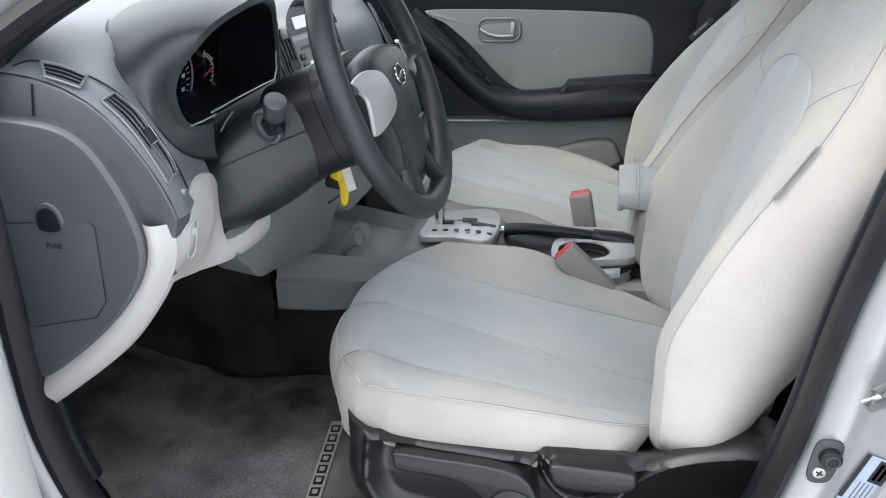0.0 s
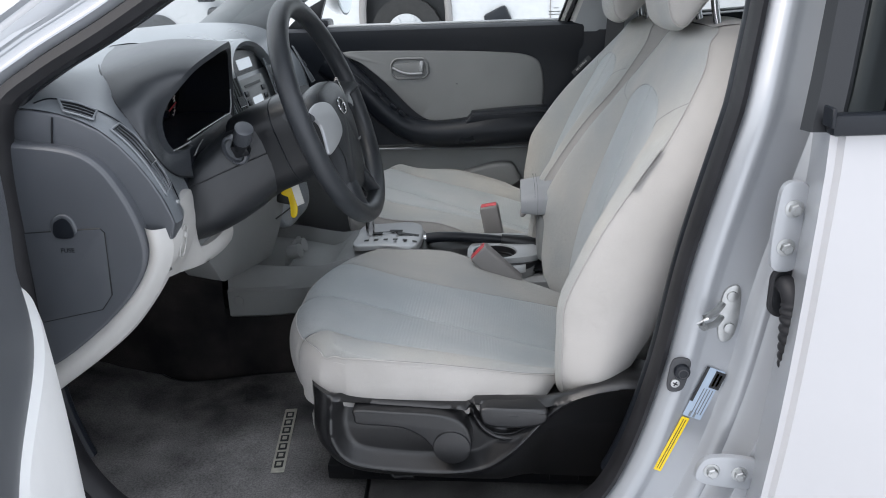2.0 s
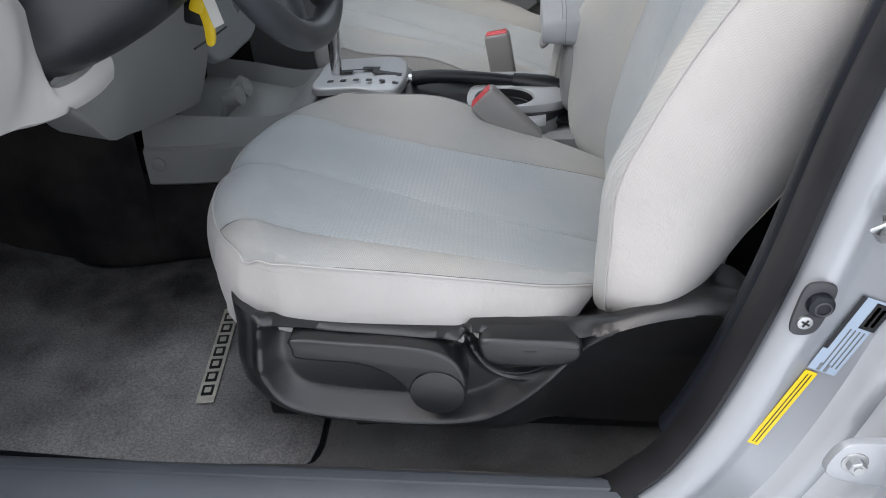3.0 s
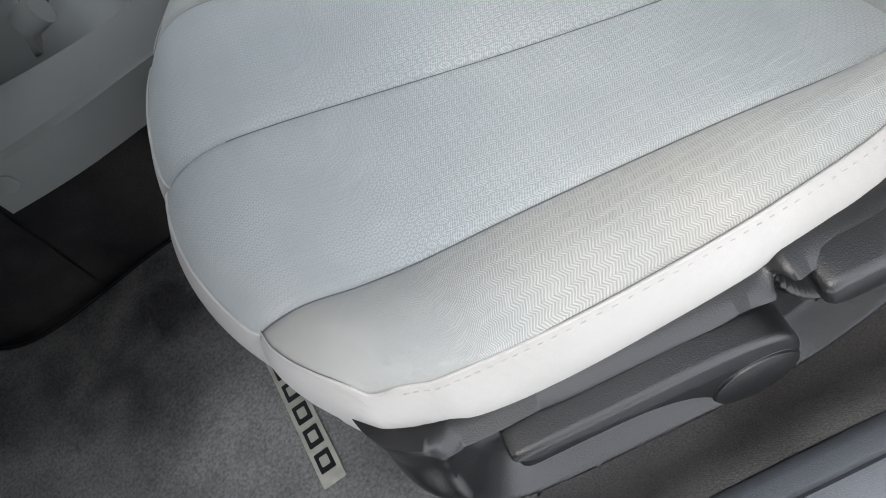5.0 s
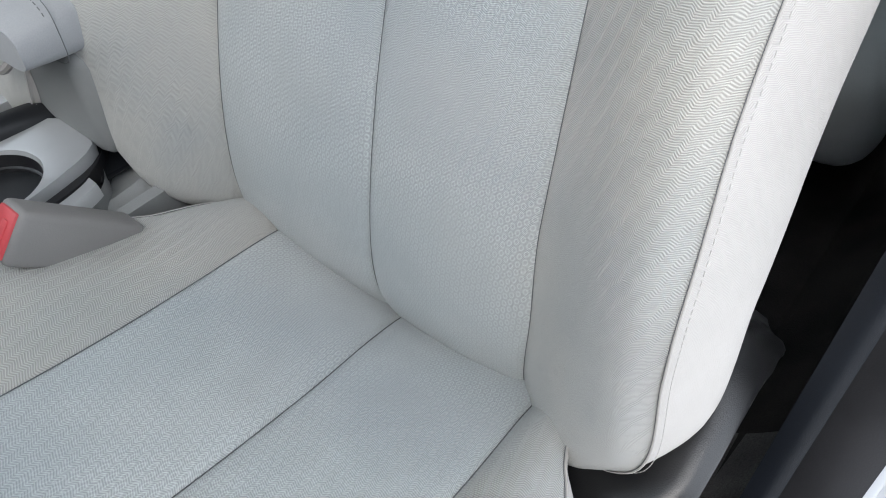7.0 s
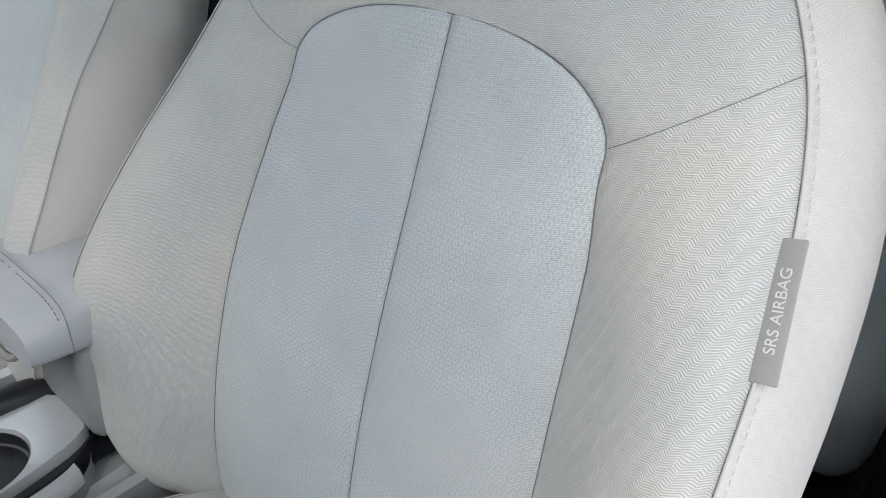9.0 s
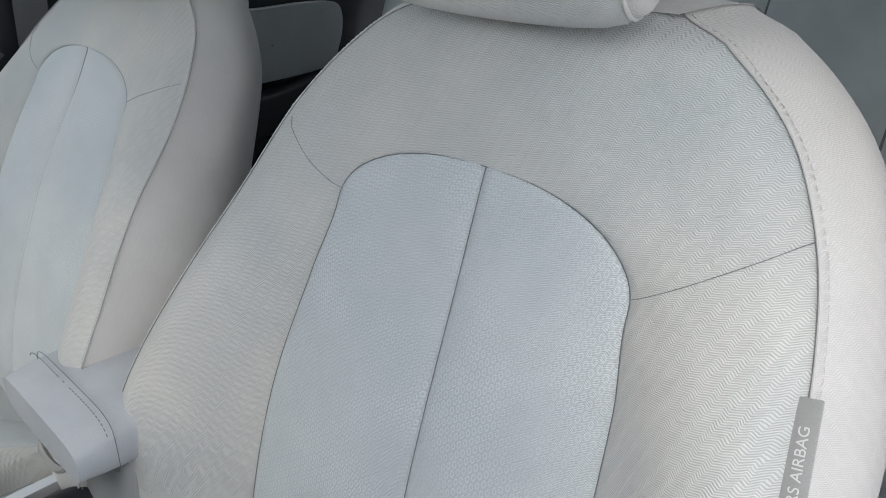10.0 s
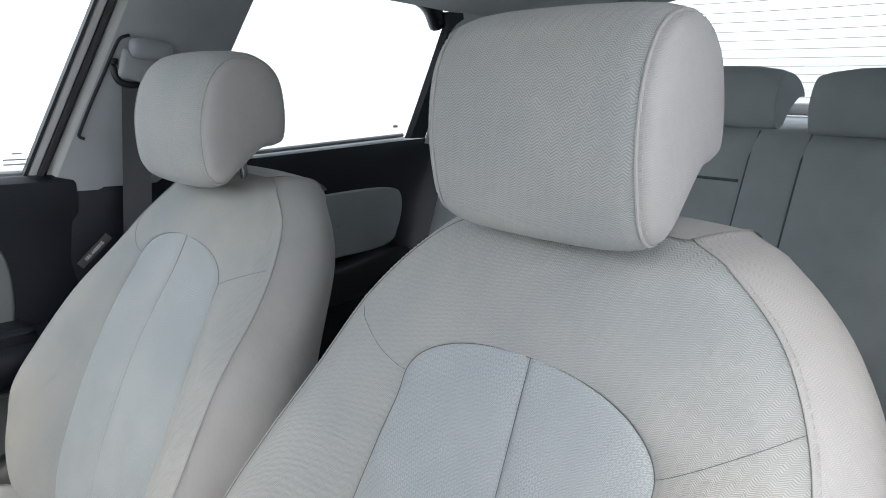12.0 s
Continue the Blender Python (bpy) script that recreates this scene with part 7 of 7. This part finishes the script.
part("ashtray", slab(rounded(0.085, 0.055, 0.015, 5, 0, 0), 0.008, lambda u, v, w: Vector((-0.655 + w + 0.35 * v, -0.04 + u, 0.505 + v)), 0.003), MID, cons)
for u in (-0.03, 0.01):
    part("socket_cap", tube([(-0.648, -0.045 + u, 0.515), (-0.622, -0.048 + u, 0.522)], 0.016, 20), MID, cons, "grey power socket cap")


def on_top(u, v, w):
    """On the console's sloping top: u is x, v is y."""
    return Vector((u, v, top_z(u) + w + 0.006))


plate = part("shift_plate", slab(smooth2([(-0.500, -0.07), (-0.505, 0.0), (-0.500, 0.07), (-0.44, 0.078), (-0.362, 0.076), (-0.362, -0.076), (-0.44, -0.078)], 6), 0.012, on_top, 0.004, 3), SILVER, cons, "silver painted shift plate")
part("shift_slot", slab([(-0.478, 0.010), (-0.43, 0.010), (-0.43, 0.022), (-0.40, 0.022), (-0.40, 0.004), (-0.36, 0.004), (-0.36, -0.008), (-0.41, -0.008), (-0.41, 0.008), (-0.445, 0.008), (-0.445, -0.006), (-0.478, -0.006)], 0.001, lambda u, v, w: on_top(u, v, w + 0.0123), 0), BLACK, plate)
for k in range(6):
    part("gear_mark", slab(rounded(0.010, 0.010, 0.001, 2, -0.475 + 0.022 * k, -0.045), 0.0005, lambda u, v, w: on_top(u, v, w + 0.0125), 0), BLACK, plate)
shifter = thing("gear_selector", (-0.46, 0.0, 0.55), "chrome gear lever with black knob", "gear lever")
part("lever", tube([(-0.474, 0.0, 0.522), (-0.472, 0.0, 0.60), (-0.474, 0.0, 0.63)], lambda t: 0.009 + 0.005 * t, 16), CHROME, shifter)
part("collar", tube([(-0.474, 0, 0.628), (-0.476, 0, 0.640)], 0.016, 16), BLACK, shifter)
part("knob", loft([[Vector((-0.478 + 0.010 * t + r * 1.1 * math.cos(a), r * math.sin(a), 0.638 + 0.075 * t)) for a in [2 * math.pi * k / 20 for k in range(20)]] for t, r in ((0, 0.013), (0.15, 0.018), (0.5, 0.024), (0.8, 0.025), (0.95, 0.018), (1.0, 0.006))]), BLACK, shifter, "black gear knob")
rail = part("side_rail", sheet([[Vector((x, y, 0.498 + dz)) for y, dz in ((0.058, 0.0), (0.060, 0.010), (0.074, 0.010), (0.080, -0.02))] for x in [-0.335 + 0.28 * k / 8 for k in range(9)]]), SILVER, cons, "silver console rail")
wall_run = spline([(-0.314, -0.097, 0), (-0.234, -0.104, 0), (-0.167, -0.106, 0), (-0.127, -0.100, 0), (-0.107, -0.088, 0), (-0.095, -0.067, 0), (-0.089, -0.042, 0)], 8)
cut = [p for p in wall_run if p.x < -0.115]
part("side_wall", sheet([[Vector((p.x * (1 - 0.02 * (1 - t)) , p.y * (1 - 0.05 * (1 - t) ** 2), 0.40 + 0.082 * t)) for t in [k / 6 for k in range(7)]] for p in wall_run]), MID, cons, "mid grey console side")
part("side_rail", sheet([[Vector((p.x, p.y + dy, 0.482 + dz)) for dy, dz in ((-0.002, -0.006), (0.0, 0.002), (0.003, 0.006), (0.014, 0.007), (0.018, 0.003))] for p in cut]), SILVER, cons, "silver console rail")
shelf = [(-0.304, 0.024), (-0.077, 0.024), (-0.072, -0.042), (-0.092, -0.067), (-0.122, -0.084), (-0.187, -0.092), (-0.304, -0.087)]
brake = thing("hand_brake", (-0.25, 0.02, 0.50), "black handbrake lever between the seats", "handbrake")
part("grip", tube(spline([(-0.345, 0.028, 0.512), (-0.30, 0.028, 0.516), (-0.22, 0.028, 0.512), (-0.17, 0.028, 0.507)], 5), lambda t: 0.013 - 0.003 * t, 14), CHAR, brake)
part("button", tube([(-0.345, 0.028, 0.512), (-0.357, 0.028, 0.511)], 0.009, 12), CHROME, brake)
part("sleeve", tube(spline([(-0.17, 0.028, 0.507), (-0.12, 0.028, 0.500), (-0.08, 0.028, 0.490)], 4), lambda t: 0.014 + 0.006 * t, 12), BLACK, brake)
cup = thing("cup_holder", (-0.12, -0.02, 0.53), "black cup holder with silver rim", "cup holder")
HC = (-0.184, -0.034)
hole = [(HC[0] + 0.048 * math.cos(2 * math.pi * k / 48), HC[1] + 0.047 * math.sin(2 * math.pi * k / 48)) for k in range(48)]
plate_edge = smooth2([(-0.240, 0.017), (-0.187, 0.025), (-0.112, 0.023), (-0.085, -0.001), (-0.085, -0.049), (-0.099, -0.065), (-0.125, -0.074), (-0.187, -0.084), (-0.240, -0.079)], 5)


def hole_ring(poly, q, z):
    return [Vector((HC[0] + (u - HC[0]) * g, HC[1] + (v - HC[1]) * g, z)) for u, v in hole for g in [1 + (ray_out(poly, HC, (u - HC[0], v - HC[1])) - 1) * q]]


part("rim", sheet([hole_ring(plate_edge, q, z) for q, z in ((1.0, 0.4890), (1.0, 0.4970), (0.96, 0.5020), (0.12, 0.5030), (0.04, 0.5020), (0.0, 0.4980))], closed_u=True), SILVER, cup, "silver painted surround")
part("well", sheet([[Vector((HC[0] + (u - HC[0]) * q, HC[1] + (v - HC[1]) * q, z)) for u, v in hole] for q, z in ((1.0, 0.4980), (0.985, 0.4920), (0.98, 0.4850), (0.93, 0.4840), (0.92, 0.4770), (0.80, 0.4760), (0.78, 0.4725), (0.02, 0.4720))], closed_u=True), GLOSS_BLACK, cup)
part("shelf", sheet([hole_ring(shelf, q, z) for q, z in ((1.0, 0.4220), (1.0, 0.4820), (0.96, 0.4890), (0.3, 0.4900), (0.02, 0.4880))], closed_u=True), GLOSS_BLACK, cup, "black shelf round the cup holder")
part("tray", slab(rounded(0.30, 0.15, 0.03, 5, -0.20, 0.0), 0.002, lambda u, v, w: on_top(u, v, w - 0.002), 0), BLACK, cons)
box_arm = thing("console_armrest", (0.05, 0, 0.6), "grey cloth covered console armrest lid", "armrest")
lid = []
for t in [k / 16 for k in range(17)]:
    x = -0.125 + 0.33 * t
    e = math.sin(math.pi * min(1, 0.08 + t * 1.0) if t < 0.5 else math.pi * 0.5) ** 0.35
    lid.append([Vector((x, 0.088 * math.copysign(abs(math.cos(a)) ** 0.35, math.cos(a)), 0.622 + 0.010 * t + 0.032 * e * math.copysign(abs(math.sin(a)) ** 0.5, math.sin(a)))) for a in [2 * math.pi * k / 32 for k in range(32)]])
part("lid", loft(lid), VINYL, box_arm, "grey cloth lid")
part("lid_seam", tube([Vector((-0.09, 0.088 * math.copysign(abs(math.cos(a)) ** 0.35, math.cos(a)), 0.624 + 0.034 * math.copysign(abs(math.sin(a)) ** 0.5, math.sin(a)))) for a in [2 * math.pi * k / 40 for k in range(40)]], 0.0004, 5, closed=True), SEAM_DARK, box_arm)
tagged(part("lid_stitching", stitches([Vector((-0.096, 0.090 * math.copysign(abs(math.cos(a)) ** 0.35, math.cos(a)), 0.624 + 0.0345 * math.copysign(abs(math.sin(a)) ** 0.5, math.sin(a)))) for a in [math.pi * k / 900 for k in range(90, 811)]], 0.005, 0.003, 0.0005), SEAM_DARK, box_arm), kind="stuff")
part("latch", tube(spline([(-0.112, -0.03, 0.595), (-0.122, -0.02, 0.582), (-0.122, 0.02, 0.582), (-0.112, 0.03, 0.595)], 5), 0.004, 8), BUCKLE, box_arm)
part("bin", box((0.30, 0.165, 0.11), (0.06, 0, 0.545), 0.015, 3), MID, box_arm, "mid grey storage bin")


def buckle(at, turn, label):
    th = thing("belt_buckle", at, label, "belt buckle", "front belt buckles")
    m = pose(*at, *turn)

    def go(bm):
        bmesh.ops.transform(bm, matrix=m, verts=bm.verts)
        return bm
    part("shell", go(box((0.046, 0.032, 0.110), (0, 0, -0.0125), 0.006, 3)), BUCKLE, th)
    part("button", go(merge(box((0.038, 0.022, 0.004), (0.0, 0, 0.0425), 0.0015, 2), box((0.022, 0.006, 0.003), (0.0, -0.003, 0.0445), 0.001, 2))), RED, th, "red release button")
    part("slot", go(box((0.036, 0.003, 0.002), (0, 0.0132, 0.0425), 0, 1)), BLACK, th)
    part("stalk", go(box((0.022, 0.012, 0.03), (0.004, 0, -0.062), 0.003, 2)), BUCKLE, th)
    return th


buckle((-0.186, -0.165, 0.522), (0, -46, 0), "grey seat belt buckle with red button by the driver seat")
buckle((-0.194, 0.130, 0.520), (0, -10, 0), "grey seat belt buckle with red button by the passenger seat")
pedal = thing("pedal", (-1.05, -0.45, 0.4), "black ribbed rubber pedal", "pedal")
part("pad", box((0.03, 0.11, 0.06), (-1.02, -0.47, 0.42), 0.008, 2, (0, -35, 0)), BLACK, pedal)
for k in range(4):
    part("rib", box((0.006, 0.10, 0.006), (-1.0 - 0.011 * k, -0.47, 0.418 + 0.014 * k), 0.001, 1, (0, -35, 0)), CHAR, pedal)
part("arm", tube([(-1.03, -0.47, 0.43), (-1.15, -0.47, 0.60)], 0.012, 8), BLACK, pedal)

# ---- outside ----
truck = thing("pickup_truck", (-1.4, 8.0, 0), "white pickup truck parked beside the car", "truck")
arch = [(-1.40 + 0.53 * math.copysign(abs(math.cos(a)) ** 0.7, math.cos(a)), 0.50 + 0.70 * abs(math.sin(a)) ** 0.6) for a in [math.pi * k / 24 for k in range(25)]]
side_line = [(-3.2, 0.50), (-3.2, 1.15), (-2.7, 1.25), (-1.9, 1.32), (-1.55, 1.38), (-1.0, 2.05), (0.9, 2.1), (1.2, 1.5), (3.6, 1.5), (3.6, 0.55)]
part("body", slab(side_line + [(-0.87, 0.50)] + arch[::1] + [(-1.93, 0.5)], 1.7, on_side(7.85, 1), 0.03, 3), WHITE, truck, "white painted body")
part("arch_trim", tube([Vector((u, 7.84, v)) for u, v in arch], 0.045, 8), BUCKLE, truck, "grey wheel arch trim")
part("arch_liner", slab(arch + [(-1.93, 0.45), (-0.87, 0.45)], 0.05, on_side(8.10, 1), 0), BLACK, truck)
wh = part("wheel", merge(*[slab([(-1.40 + r * math.cos(2 * math.pi * k / 48) * (1 + 0.02 * (k % 2)), 0.43 + r * math.sin(2 * math.pi * k / 48) * (1 + 0.02 * (k % 2))) for k in range(48)], 0.26, on_side(7.86, 1), 0.03, 3) for r in (0.43,)]), TYRE, truck, "black knobbly tyre")
part("rim", merge(disc(0.24, 0.02, lambda u, v, w: Vector((-1.40 + u, 7.855 - w, 0.43 + v)), 32, 0.01), *[box((0.05, 0.03, 0.20), (-1.40 + 0.12 * math.cos(2 * math.pi * k / 6), 7.83, 0.43 + 0.12 * math.sin(2 * math.pi * k / 6)), 0.008, 2, (0, 90 - 60 * k, 0)) for k in range(6)]), SILVER, wh, "silver wheel rim")
part("marker_lamp", box((0.22, 0.02, 0.05), (-1.38, 7.84, 1.24), 0.01), material("orange lens", (0.8, 0.22, 0.02), 0.3), truck, "orange marker lamp")
part("side_step", box((0.30, 0.10, 0.22), (-0.28, 7.82, 0.58), 0.04, 2, (0, -25, 0)), CHAR, truck, "charcoal side step")
part("door_gap", box((0.012, 0.01, 1.2), (0.35, 7.845, 1.1), 0, 1), BUCKLE, truck)
part("side_glass", slab([(-1.35, 1.45), (-0.95, 1.98), (0.8, 2.02), (0.95, 1.52)], 0.01, on_side(7.845, -1), 0), TINT, truck)

van = thing("white_van", (-6.0, 9.0, 0), "white van with illegible lettering bars", "van")
part("body", box((5.0, 2.0, 2.1), (-6.6, 9.8, 1.35), 0.18, 4), WHITE, van)
part("bumper", box((0.5, 2.0, 0.35), (-4.0, 9.7, 0.62), 0.08, 3), CHAR, van, "dark grey bumper")
for k in range(3):
    part("lettering_bar", box((0.5, 0.01, 0.12), (-5.0 + 0.55 * k, 8.79, 1.75), 0, 1), BUCKLE, van)
part("lamp", box((0.25, 0.06, 0.18), (-4.25, 8.80, 0.95), 0.03, 2), TINT, van)
for cx in (-8.3, -5.0):
    part("wheel", slab([(cx + 0.36 * math.cos(2 * math.pi * k / 32), 0.36 + 0.36 * math.sin(2 * math.pi * k / 32)) for k in range(32)], 0.22, on_side(8.78, 1), 0.03), TYRE, van)


def far_car(x, y, mat, label, turn=0):
    th = thing("parked_car", (x, y, 0), label, "car", "parked cars")
    line = smooth2([(-2.1, 0.35), (-2.15, 0.75), (-1.3, 0.95), (-0.6, 1.42), (0.8, 1.45), (1.6, 1.0), (2.1, 0.9), (2.1, 0.35)], 5)
    part("body", slab(line, 1.7, lambda u, v, w: Vector((x + u, y - w, v)), 0.08, 3), mat, th)
    part("windows", slab(smooth2([(-1.0, 1.0), (-0.55, 1.34), (0.75, 1.36), (1.3, 1.0)], 4), 0.01, lambda u, v, w: Vector((x + u, y - 1.705 - w, v)), 0), GLOSS, th)
    for u in (-1.3, 1.3):
        part("wheel", slab([(u + 0.33 * math.cos(2 * math.pi * k / 28), 0.33 + 0.33 * math.sin(2 * math.pi * k / 28)) for k in range(28)], 0.2, lambda a, b, w: Vector((x + a, y - 1.6 - w, b)), 0.03), TYRE, th)
    return th


far_car(-17.0, 20.0, CHAR, "dark parked car across the lot")
far_car(-22.5, 21.0, DARK, "dark grey parked car across the lot")
